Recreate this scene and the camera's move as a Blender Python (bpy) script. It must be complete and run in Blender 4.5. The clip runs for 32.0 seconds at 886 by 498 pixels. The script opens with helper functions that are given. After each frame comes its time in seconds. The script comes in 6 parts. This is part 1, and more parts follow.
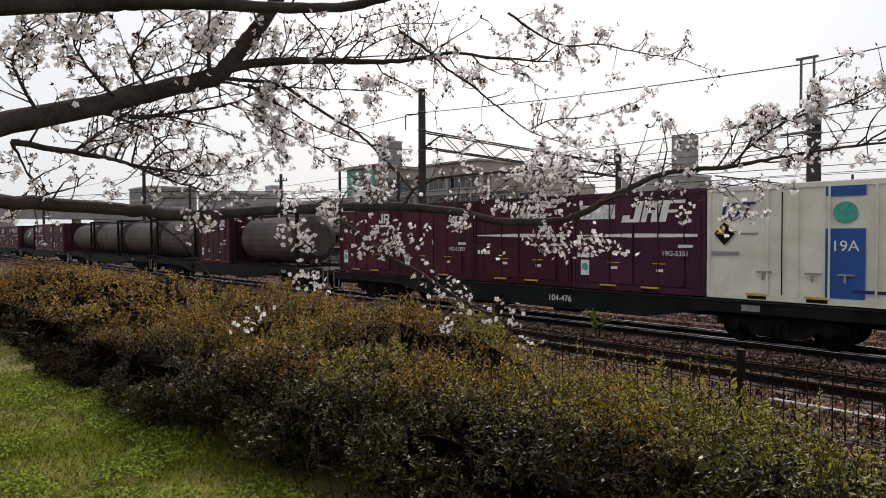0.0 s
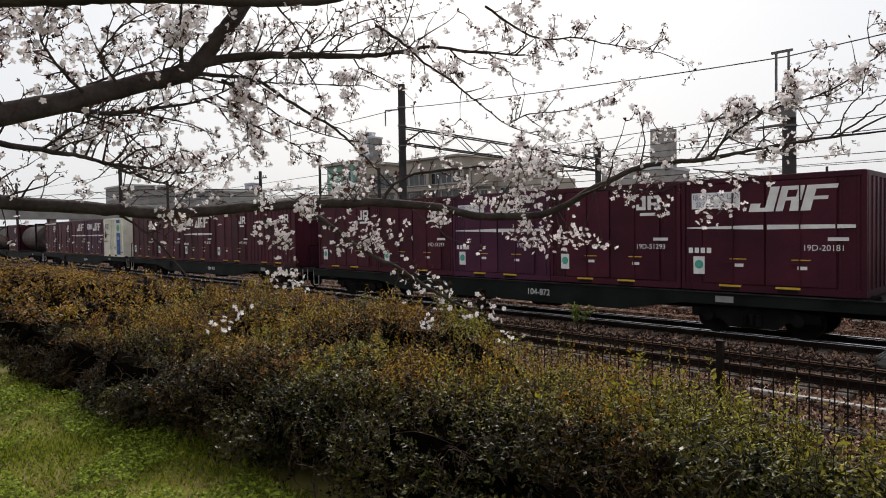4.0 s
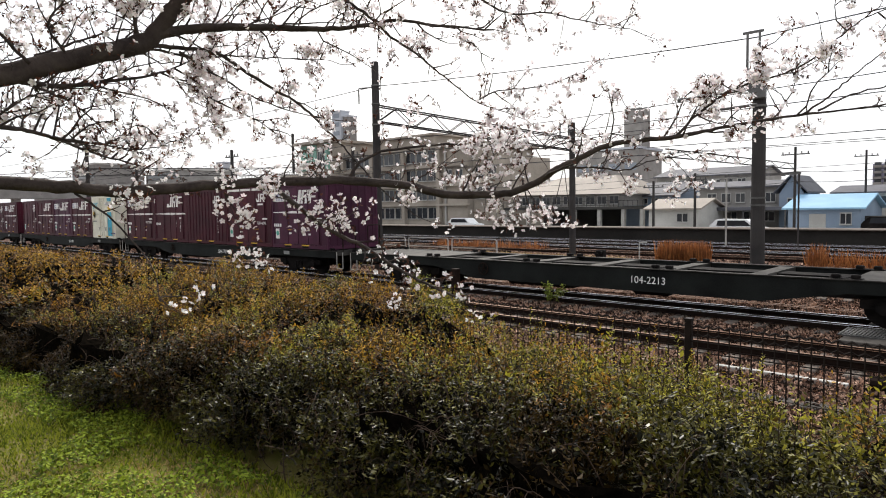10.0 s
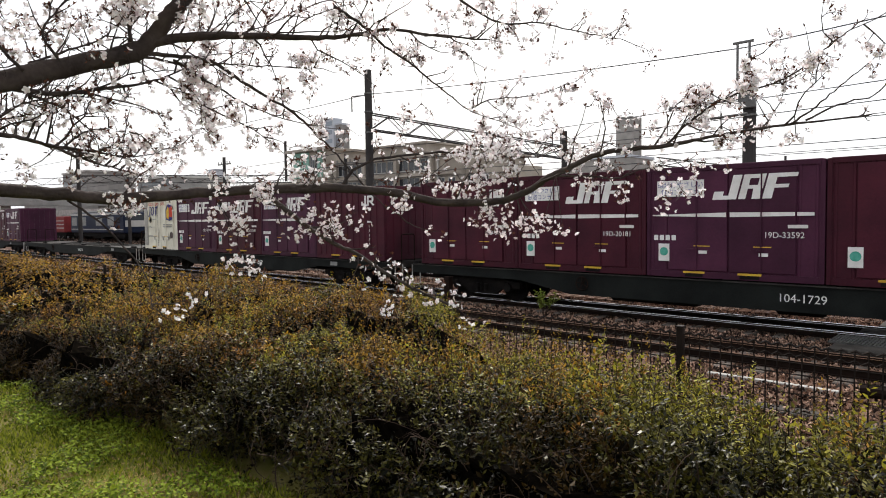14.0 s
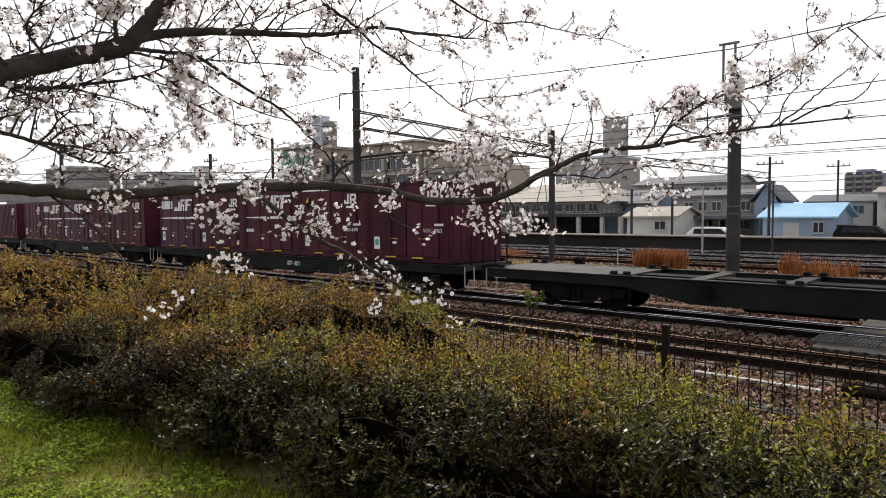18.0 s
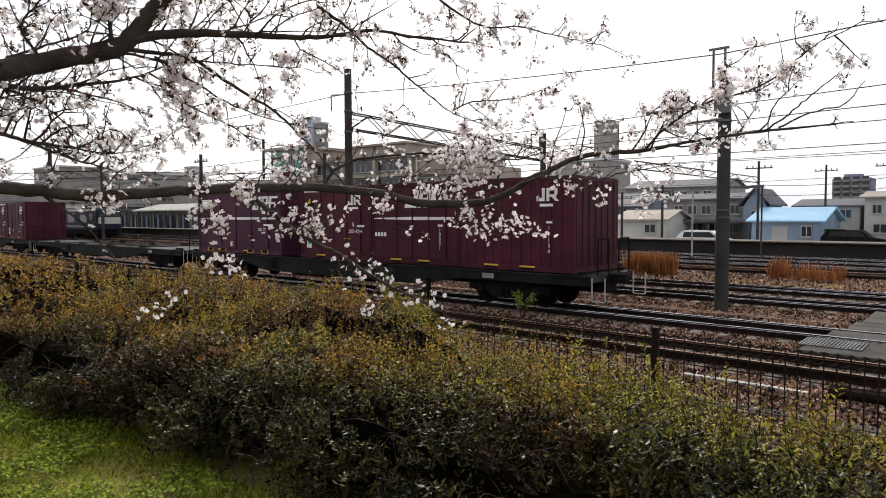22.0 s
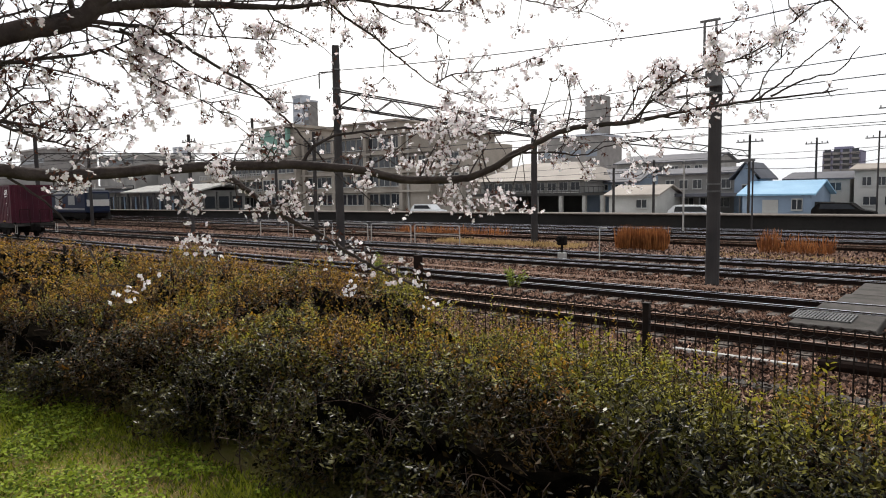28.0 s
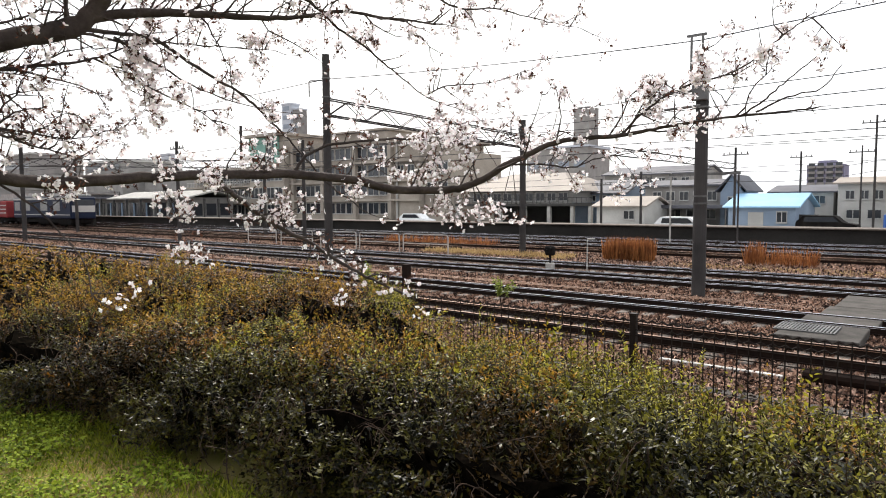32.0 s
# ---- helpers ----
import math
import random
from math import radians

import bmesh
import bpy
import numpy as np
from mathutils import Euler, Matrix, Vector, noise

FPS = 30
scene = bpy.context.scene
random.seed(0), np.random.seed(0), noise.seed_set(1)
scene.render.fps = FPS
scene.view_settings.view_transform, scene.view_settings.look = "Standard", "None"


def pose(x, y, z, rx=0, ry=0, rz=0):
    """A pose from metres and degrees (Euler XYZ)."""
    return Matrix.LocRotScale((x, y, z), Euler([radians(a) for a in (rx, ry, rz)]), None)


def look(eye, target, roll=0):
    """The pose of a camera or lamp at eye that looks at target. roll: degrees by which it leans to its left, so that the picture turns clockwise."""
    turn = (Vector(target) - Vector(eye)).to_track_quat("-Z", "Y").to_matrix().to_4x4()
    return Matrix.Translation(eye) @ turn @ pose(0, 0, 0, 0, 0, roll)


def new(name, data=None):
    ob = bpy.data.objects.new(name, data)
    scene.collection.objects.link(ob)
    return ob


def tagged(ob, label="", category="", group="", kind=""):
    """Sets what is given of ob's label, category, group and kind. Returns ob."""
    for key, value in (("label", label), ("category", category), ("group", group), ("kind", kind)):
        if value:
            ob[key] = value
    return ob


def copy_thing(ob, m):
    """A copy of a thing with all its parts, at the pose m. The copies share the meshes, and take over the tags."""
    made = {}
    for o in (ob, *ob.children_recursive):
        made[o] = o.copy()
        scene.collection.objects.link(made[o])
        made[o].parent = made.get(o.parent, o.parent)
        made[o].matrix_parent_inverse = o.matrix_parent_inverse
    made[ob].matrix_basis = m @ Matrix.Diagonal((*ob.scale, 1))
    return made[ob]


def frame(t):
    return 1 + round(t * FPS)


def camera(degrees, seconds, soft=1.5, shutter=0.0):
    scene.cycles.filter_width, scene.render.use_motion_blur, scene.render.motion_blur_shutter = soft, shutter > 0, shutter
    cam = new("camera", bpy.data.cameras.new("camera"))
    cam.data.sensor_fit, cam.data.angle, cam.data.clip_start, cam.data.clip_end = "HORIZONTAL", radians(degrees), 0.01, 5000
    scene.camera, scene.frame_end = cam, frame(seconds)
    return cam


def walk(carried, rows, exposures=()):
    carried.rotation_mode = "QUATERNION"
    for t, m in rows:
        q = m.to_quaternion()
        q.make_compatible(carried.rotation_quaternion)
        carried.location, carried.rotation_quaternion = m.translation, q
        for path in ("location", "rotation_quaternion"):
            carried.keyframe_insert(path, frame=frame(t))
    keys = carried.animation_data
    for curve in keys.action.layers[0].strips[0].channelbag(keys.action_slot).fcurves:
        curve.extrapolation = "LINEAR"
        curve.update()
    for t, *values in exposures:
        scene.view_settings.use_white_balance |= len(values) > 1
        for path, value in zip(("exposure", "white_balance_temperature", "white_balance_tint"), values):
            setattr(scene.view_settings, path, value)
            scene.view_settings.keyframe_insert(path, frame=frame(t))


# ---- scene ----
cam = camera(68.7, 32.0, soft=1.0)
ROWS = [
    (0, -0.1055, 0.1257, 2.4891, 46.976, -1.346, -0.195),
    (0.5, -0.1055, 0.1237, 2.4886, 46.821, -1.381, -0.286),
    (1, -0.1048, 0.1245, 2.4927, 46.475, -1.207, -0.130),
    (1.5, -0.0931, 0.1257, 2.4884, 46.171, -1.366, -0.539),
    (2, -0.1059, 0.1369, 2.4886, 45.931, -1.624, -1.062),
    (2.5, -0.1149, 0.1434, 2.4887, 45.903, -1.437, -0.708),
    (4.5, -0.1057, 0.1428, 2.4875, 45.186, -1.818, -0.848),
    (5, -0.0977, 0.1373, 2.4883, 44.970, -1.743, -0.689),
    (5.5, -0.1136, 0.1419, 2.4876, 44.824, -1.751, -0.783),
    (6, -0.1095, 0.1461, 2.4888, 44.767, -2.020, -0.807),
    (6.5, -0.1093, 0.1464, 2.4870, 44.762, -2.009, -0.793),
    (7, -0.1139, 0.1495, 2.4891, 44.510, -2.109, -0.816),
    (7.5, -0.1078, 0.1550, 2.4888, 44.352, -1.995, -0.839),
    (8, -0.1106, 0.1603, 2.4881, 44.536, -2.262, -0.860),
    (8.5, -0.1117, 0.1738, 2.4826, 44.462, -2.990, -1.036),
    (9, -0.1211, 0.1888, 2.4812, 44.231, -3.267, -1.074),
    (9.5, -0.1057, 0.1796, 2.4777, 43.854, -3.497, -1.033),
    (10, -0.1143, 0.1924, 2.4818, 43.212, -3.563, -0.876),
    (10.5, -0.1184, 0.1864, 2.4816, 43.579, -3.385, -0.715),
    (11, -0.1164, 0.1808, 2.4806, 43.622, -3.348, -0.609),
    (11.5, -0.1146, 0.1785, 2.4809, 43.328, -3.234, -0.565),
    (12, -0.1102, 0.1723, 2.4837, 43.136, -2.937, -0.631),
    (12.5, -0.1068, 0.1727, 2.4847, 43.155, -3.014, -0.775),
    (13, -0.1095, 0.1785, 2.4835, 42.848, -3.172, -0.561),
    (13.5, -0.1050, 0.1802, 2.4838, 42.898, -2.965, -0.777),
    (14, -0.1064, 0.1825, 2.4814, 42.552, -2.887, -0.789),
    (14.5, -0.1049, 0.1789, 2.4825, 42.406, -2.743, -0.768),
    (16.5, -0.1015, 0.1680, 2.4835, 41.678, -2.923, -0.416),
    (17, -0.1065, 0.1750, 2.4839, 41.499, -3.027, -0.612),
    (17.5, -0.1082, 0.1798, 2.4826, 41.583, -3.120, -0.490),
    (18, -0.1073, 0.1800, 2.4818, 41.434, -3.029, -0.473),
    (18.5, -0.1102, 0.1815, 2.4821, 41.211, -3.232, -0.415),
    (19, -0.1064, 0.1841, 2.4821, 40.684, -3.724, -0.401),
    (19.5, -0.1055, 0.1858, 2.4846, 40.242, -3.394, -0.813),
    (20, -0.1110, 0.1892, 2.4850, 40.134, -3.318, -0.608),
    (20.5, -0.0991, 0.1834, 2.4845, 40.212, -3.101, -0.493),
    (21, -0.1048, 0.1757, 2.4863, 40.497, -2.954, -0.300),
    (21.5, -0.1007, 0.1700, 2.4827, 40.517, -3.087, -0.273),
    (22, -0.0999, 0.1605, 2.4833, 40.633, -2.861, -0.146),
    (22.5, -0.0918, 0.1616, 2.4868, 40.531, -2.716, -0.218),
    (23, -0.0885, 0.1686, 2.4869, 40.590, -2.804, -0.454),
    (23.5, -0.0942, 0.1744, 2.4858, 40.529, -2.884, -0.213),
    (24, -0.0970, 0.1803, 2.4842, 40.375, -3.181, -0.266),
    (24.5, -0.1016, 0.1937, 2.4828, 40.463, -3.273, -0.468),
    (25, -0.1119, 0.2091, 2.4816, 40.530, -3.524, -0.696),
    (25.5, -0.1108, 0.2084, 2.4799, 40.600, -3.708, -0.569),
    (27.5, -0.1260, 0.2360, 2.4766, 40.248, -4.622, -0.984),
    (28, -0.1233, 0.2433, 2.4771, 39.981, -4.818, -0.889),
    (28.5, -0.1213, 0.2375, 2.4753, 39.736, -4.570, -0.629),
    (29, -0.1170, 0.2378, 2.4797, 39.614, -4.498, -0.707),
    (29.5, -0.1160, 0.2366, 2.4781, 39.383, -4.537, -0.813),
    (30, -0.1158, 0.2426, 2.4778, 39.368, -4.725, -0.704),
    (30.5, -0.1228, 0.2452, 2.4799, 39.104, -4.670, -0.655),
    (31, -0.1160, 0.2402, 2.4790, 38.963, -4.350, -0.758),
    (31.5, -0.1115, 0.2321, 2.4820, 38.786, -4.124, -0.670),
    (32, -0.1170, 0.2197, 2.4818, 38.925, -4.006, -0.337),
]
EXPOSE = [(0.0, -0.2), (5.0, -0.24), (8.0, -0.1), (9.0, 0.1), (11.0, 0.38), (13.0, 0.34), (17.0, 0.14), (21.0, 0.14), (23.0, 0.02), (25.0, -0.06), (28.0, 0.12), (29.0, 0.38), (31.0, 0.58), (32.0, 0.63)]
walk(cam, [(t, pose(x, y, z, 90 + pitch, 0, yaw) @ pose(0, 0, 0, 0, 0, roll)) for t, x, y, z, yaw, pitch, roll in ROWS], EXPOSE)

# ---- light ----
world = bpy.data.worlds.new("overcast_sky")
scene.world = world
world.use_nodes = True
wn = world.node_tree.nodes
wl = world.node_tree.links
sky = wn.new("ShaderNodeTexSky")
sky.sky_type, sky.sun_disc = "NISHITA", False
sky.sun_elevation, sky.sun_rotation = radians(42), radians(-42)
sky.dust_density, sky.air_density = 6.0, 1.0
wm = wn.new("ShaderNodeMixRGB")
wm.inputs[0].default_value = 0.84
wm.inputs[2].default_value = (6.1, 6.25, 6.5, 1)
wl.new(sky.outputs[0], wm.inputs[1])
wl.new(wm.outputs[0], wn["Background"].inputs[0])
wn["Background"].inputs[1].default_value = 0.165
sun = new("sun", bpy.data.lights.new("sun", "SUN"))
sun.data.energy, sun.data.angle, sun.data.color = 3.2, radians(11), (1.0, 0.95, 0.88)
sun.matrix_world = look((0, 0, 0), (math.sin(radians(42)) * math.cos(radians(42)), -math.cos(radians(42)) * math.cos(radians(42)), -math.sin(radians(42))))


# ---- materials ----
def mat(name, a, b=None, scale=4.0, rough=0.7, metal=0.0, bump=0.15, spots=None, island=False, vary=0.0, spec=0.12, fine=60.0, coord="Object"):
    """A surface of two tones a and b, with coarse stains, fine grain and relief."""
    m = bpy.data.materials.new(name)
    m.use_nodes = True
    n, l = m.node_tree.nodes, m.node_tree.links
    p = n["Principled BSDF"]
    p.inputs["Roughness"].default_value, p.inputs["Metallic"].default_value = rough, metal
    p.inputs["Specular IOR Level"].default_value = spec
    b = b or tuple(c * 0.75 for c in a)
    tc = n.new("ShaderNodeTexCoord")
    big, small = n.new("ShaderNodeTexNoise"), n.new("ShaderNodeTexNoise")
    big.inputs["Scale"].default_value, big.inputs["Detail"].default_value = scale, 6
    small.inputs["Scale"].default_value, small.inputs["Detail"].default_value = fine, 3
    for t in (big, small):
        l.new(tc.outputs[coord], t.inputs["Vector"])
    ramp = n.new("ShaderNodeValToRGB")
    ramp.color_ramp.elements[0].position, ramp.color_ramp.elements[1].position = 0.32, 0.68
    ramp.color_ramp.elements[0].color, ramp.color_ramp.elements[1].color = (*b, 1), (*a, 1)
    add = n.new("ShaderNodeMath")
    add.operation = "MULTIPLY_ADD"
    add.inputs[1].default_value = 0.35
    l.new(small.outputs[0], add.inputs[0])
    sub = n.new("ShaderNodeMath")
    sub.operation = "SUBTRACT"
    sub.inputs[1].default_value = 0.175
    l.new(big.outputs[0], sub.inputs[0])
    l.new(sub.outputs[0], add.inputs[2])
    last = add.outputs[0]
    if island:
        geo = n.new("ShaderNodeNewGeometry")
        mx = n.new("ShaderNodeMath")
        mx.operation = "MULTIPLY_ADD"
        mx.inputs[1].default_value = 0.8
        s2 = n.new("ShaderNodeMath")
        s2.operation = "SUBTRACT"
        s2.inputs[1].default_value = 0.4
        l.new(last, s2.inputs[0])
        l.new(geo.outputs["Random Per Island"], mx.inputs[0])
        l.new(s2.outputs[0], mx.inputs[2])
        last = mx.outputs[0]
    l.new(last, ramp.inputs[0])
    col = ramp.outputs[0]
    if spots:
        e = ramp.color_ramp.elements.new(0.5)
        e.color = (*spots, 1)
    if vary:
        oi, hs = n.new("ShaderNodeObjectInfo"), n.new("ShaderNodeHueSaturation")
        mr = n.new("ShaderNodeMapRange")
        mr.inputs["To Min"].default_value, mr.inputs["To Max"].default_value = 1 - vary, 1 + vary
        l.new(oi.outputs["Random"], mr.inputs[0])
        l.new(mr.outputs[0], hs.inputs["Value"])
        l.new(col, hs.inputs["Color"])
        col = hs.outputs[0]
    l.new(col, p.inputs["Base Color"])
    if bump:
        bp = n.new("ShaderNodeBump")
        bp.inputs["Strength"].default_value, bp.inputs["Distance"].default_value = bump, 0.02
        l.new(add.outputs[0], bp.inputs["Height"])
        l.new(bp.outputs[0], p.inputs["Normal"])
    return m


def thin(m, amount):
    """Lets some light through a leaf or petal."""
    n, l = m.node_tree.nodes, m.node_tree.links
    p, out = n["Principled BSDF"], n["Material Output"]
    tr, mx = n.new("ShaderNodeBsdfTranslucent"), n.new("ShaderNodeMixShader")
    src = p.inputs["Base Color"].links[0].from_socket
    l.new(src, tr.inputs[0])
    mx.inputs[0].default_value = amount
    l.new(p.outputs[0], mx.inputs[1])
    l.new(tr.outputs[0], mx.inputs[2])
    l.new(mx.outputs[0], out.inputs[0])
    return m


M = {
    "maroon": mat("maroon_paint", (0.062, 0.0115, 0.021), (0.036, 0.0075, 0.0145), 1.3, 0.5, 0, 0.06, vary=0.25, fine=25),
    "plum": mat("plum_paint", (0.066, 0.018, 0.040), (0.042, 0.012, 0.027), 1.3, 0.5, 0, 0.06, vary=0.2, fine=25),
    "cream": mat("cream_paint", (0.72, 0.70, 0.60), (0.58, 0.55, 0.46), 1.6, 0.5, 0, 0.05, fine=30),
    "white": mat("white_marking", (0.78, 0.78, 0.76), (0.62, 0.60, 0.58), 3, 0.6, 0, 0.02),
    "blue_band": mat("blue_marking", (0.03, 0.10, 0.32), (0.03, 0.08, 0.26), 2, 0.5, 0, 0.02),
    "cyan_band": mat("pale_blue_marking", (0.06, 0.36, 0.50), (0.05, 0.30, 0.42), 2, 0.5, 0, 0.02),
    "yellow": mat("yellow_marking", (0.65, 0.42, 0.05), (0.5, 0.30, 0.04), 5, 0.6, 0, 0.02),
    "green_mark": mat("green_marking", (0.05, 0.30, 0.22), (0.10, 0.38, 0.30), 12, 0.6, 0, 0.02),
    "red_mark": mat("red_marking", (0.55, 0.06, 0.03), (0.45, 0.05, 0.03), 5, 0.6, 0, 0.02),
    "navy": mat("navy_marking", (0.03, 0.03, 0.16), (0.025, 0.025, 0.12), 5, 0.6, 0, 0.02),
    "grey_mark": mat("grey_marking", (0.30, 0.30, 0.28), (0.2, 0.2, 0.2), 5, 0.6, 0, 0.02),
    "steel_dark": mat("sooty_steel", (0.014, 0.012, 0.011), (0.005, 0.0045, 0.0045), 3, 0.8, 0, 0.2, fine=40, spec=0.06),
    "wagon_green": mat("weathered_green_grey_steel", (0.014, 0.016, 0.015), (0.005, 0.0055, 0.0055), 1.2, 0.65, 0, 0.1, fine=30, spec=0.08),
    "deck": mat("worn_deck_steel", (0.052, 0.048, 0.043), (0.014, 0.013, 0.012), 2.0, 0.7, 0.05, 0.2, fine=30),
    "rail": mat("rail_rust", (0.020, 0.012, 0.009), (0.010, 0.0065, 0.0055), 6, 0.75, 0, 0.1, spec=0.05),
    "rail_top": mat("polished_rail_head", (0.50, 0.50, 0.52), (0.40, 0.40, 0.42), 3, 0.22, 0.9, 0.02),
    "rail_rusty": mat("rusty_rail_head", (0.30, 0.19, 0.13), (0.16, 0.09, 0.06), 3, 0.4, 0.5, 0.05),
    "ballast": mat("ballast", (0.20, 0.112, 0.074), (0.020, 0.012, 0.009), 14, 0.9, 0, 1.0, spots=(0.085, 0.046, 0.032), fine=34),
    "stone": mat("ballast_stone", (0.46, 0.30, 0.22), (0.022, 0.014, 0.012), 1.0, 0.9, 0, 0.3, spots=(0.15, 0.085, 0.06), island=True, fine=30),
    "sleeper": mat("concrete_sleeper", (0.20, 0.17, 0.15), (0.12, 0.10, 0.085), 3, 0.85, 0, 0.3, vary=0.2),
    "old_concrete": mat("sooty_concrete", (0.082, 0.074, 0.066), (0.040, 0.036, 0.032), 2.5, 0.85, 0, 0.3, fine=40),
    "concrete": mat("weathered_concrete", (0.40, 0.39, 0.36), (0.27, 0.26, 0.245), 1.5, 0.85, 0, 0.25, fine=40),
    "pole": mat("dark_concrete_pole", (0.055, 0.050, 0.048), (0.028, 0.026, 0.026), 1.2, 0.75, 0, 0.1),
    "pole_steel": mat("galvanised_steel", (0.16, 0.155, 0.15), (0.08, 0.078, 0.078), 3, 0.5, 0.5, 0.05),
    "wire": mat("wire_dark", (0.05, 0.05, 0.055), (0.035, 0.035, 0.04), 3, 0.6, 0.3, 0),
    "fence": mat("brown_fence_paint", (0.020, 0.014, 0.011), (0.012, 0.009, 0.008), 8, 0.55, 0, 0.05, spec=0.08),
    "lawn": mat("lawn", (0.130, 0.150, 0.018), (0.055, 0.072, 0.009), 1.6, 0.95, 0, 0.8, spots=(0.185, 0.155, 0.060), fine=90),
    "blade": thin(mat("grass_blade", (0.265, 0.290, 0.030), (0.075, 0.100, 0.010), 0.9, 0.8, 0, 0, spots=(0.165, 0.195, 0.018), island=True, fine=8), 0.3),
    # old leaf kept near black: carries the shade of the hedge's low front
    "leaf_dark": thin(mat("hedge_leaf_old_shaded", (0.038, 0.022, 0.005), (0.0035, 0.003, 0.001), 1.1, 0.5, 0, 0, spots=(0.012, 0.008, 0.002), island=True, fine=5, spec=0.03), 0.05),
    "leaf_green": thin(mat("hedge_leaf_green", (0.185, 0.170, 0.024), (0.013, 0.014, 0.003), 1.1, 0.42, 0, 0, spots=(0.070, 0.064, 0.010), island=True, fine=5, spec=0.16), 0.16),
    "shoot_green": thin(mat("hedge_shoot_green", (0.38, 0.345, 0.035), (0.055, 0.052, 0.008), 1.1, 0.5, 0, 0, spots=(0.185, 0.170, 0.018), island=True, fine=5, spec=0.15), 0.30),
    "leaf_bronze": thin(mat("hedge_leaf_bronze", (0.235, 0.105, 0.014), (0.020, 0.010, 0.003), 1.1, 0.45, 0, 0, spots=(0.085, 0.042, 0.007), island=True, fine=5, spec=0.12), 0.14),
    "shoot_bronze": thin(mat("hedge_shoot_bronze", (0.47, 0.265, 0.028), (0.080, 0.045, 0.007), 1.1, 0.5, 0, 0, spots=(0.25, 0.150, 0.017), island=True, fine=5, spec=0.14), 0.28),
    # glossy leaf, darkened to put shade into the lower hedge face
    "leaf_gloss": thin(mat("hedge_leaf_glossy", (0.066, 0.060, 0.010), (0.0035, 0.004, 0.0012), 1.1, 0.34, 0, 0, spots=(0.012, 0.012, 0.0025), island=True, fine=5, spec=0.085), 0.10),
    "slogan_blue": mat("slogan_blue_print", (0.16, 0.17, 0.36), (0.10, 0.11, 0.26), 4, 0.6, 0, 0),
    "clover": thin(mat("clover_leaf", (0.27, 0.34, 0.032), (0.070, 0.105, 0.011), 0.9, 0.7, 0, 0, spots=(0.165, 0.22, 0.02), island=True, fine=8), 0.3),
    # near black: the shade among the inner twigs is put into this colour
    "core": mat("hedge_inner_shade", (0.007, 0.0055, 0.004), (0.002, 0.0018, 0.0015), 14, 1.0, 0, 0.8, spec=0.0),
    "twig": mat("hedge_twig", (0.085, 0.058, 0.042), (0.024, 0.016, 0.013), 8, 0.8, 0, 0, spec=0.05),
    "bark": mat("cherry_bark", (0.078, 0.062, 0.056), (0.032, 0.025, 0.024), 9, 0.75, 0, 0.6, fine=70),
    "petal": thin(mat("cherry_petal", (0.89, 0.875, 0.885), (0.86, 0.77, 0.79), 3.0, 0.6, 0, 0, spots=(0.89, 0.86, 0.87), island=True, fine=6), 0.48),
    "bud": thin(mat("cherry_bud_leaf", (0.15, 0.060, 0.036), (0.050, 0.022, 0.017), 3.0, 0.6, 0, 0, island=True, fine=6), 0.2),
    "reed": thin(mat("dry_reed", (0.36, 0.145, 0.050), (0.16, 0.058, 0.022), 2, 0.8, 0, 0, island=True, fine=8), 0.25),
    "straw": thin(mat("dry_straw", (0.50, 0.36, 0.17), (0.30, 0.20, 0.09), 1, 0.85, 0, 0, island=True, fine=8), 0.2),
    "weed": thin(mat("weed_leaf", (0.26, 0.30, 0.05), (0.14, 0.19, 0.03), 1, 0.7, 0, 0, island=True, fine=8), 0.25),
    "plaster": mat("grey_plaster", (0.29, 0.275, 0.26), (0.20, 0.19, 0.18), 0.5, 0.85, 0, 0.05, vary=0.12, fine=12),
    "plaster_white": mat("white_plaster", (0.47, 0.455, 0.43), (0.35, 0.34, 0.32), 0.5, 0.85, 0, 0.05, fine=12),
    "plaster_blue": mat("pale_blue_siding", (0.25, 0.31, 0.39), (0.19, 0.24, 0.31), 0.5, 0.8, 0, 0.05, fine=12),
    "school": mat("aged_school_concrete", (0.37, 0.325, 0.275), (0.23, 0.20, 0.17), 0.35, 0.85, 0, 0.05, fine=6),
    "school_green": mat("faded_green_panel", (0.26, 0.43, 0.36), (0.18, 0.32, 0.27), 0.4, 0.7, 0, 0.03),
    "window": mat("dark_window_glass", (0.03, 0.034, 0.04), (0.018, 0.02, 0.025), 0.6, 0.15, 0, 0, spec=0.5),
    "win_frame": mat("aluminium_frame", (0.42, 0.41, 0.39), (0.33, 0.325, 0.31), 3, 0.5, 0.1, 0),
    "roof_beige": mat("beige_metal_roof", (0.32, 0.28, 0.24), (0.23, 0.20, 0.175), 0.4, 0.7, 0, 0.1, fine=8),
    "roof_grey": mat("grey_tile_roof", (0.12, 0.12, 0.135), (0.08, 0.08, 0.09), 0.6, 0.7, 0, 0.2, fine=8),
    "roof_blue": mat("light_blue_metal_roof", (0.27, 0.45, 0.60), (0.21, 0.37, 0.52), 0.5, 0.5, 0, 0.05, fine=8),
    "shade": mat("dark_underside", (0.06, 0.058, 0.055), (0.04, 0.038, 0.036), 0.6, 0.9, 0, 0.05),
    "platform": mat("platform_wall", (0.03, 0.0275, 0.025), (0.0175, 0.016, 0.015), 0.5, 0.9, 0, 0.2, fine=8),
    "tower": mat("apartment_wall", (0.25, 0.24, 0.32), (0.20, 0.19, 0.26), 0.1, 0.85, 0, 0),
    # far wall and far window: distance haze mixed into the colour
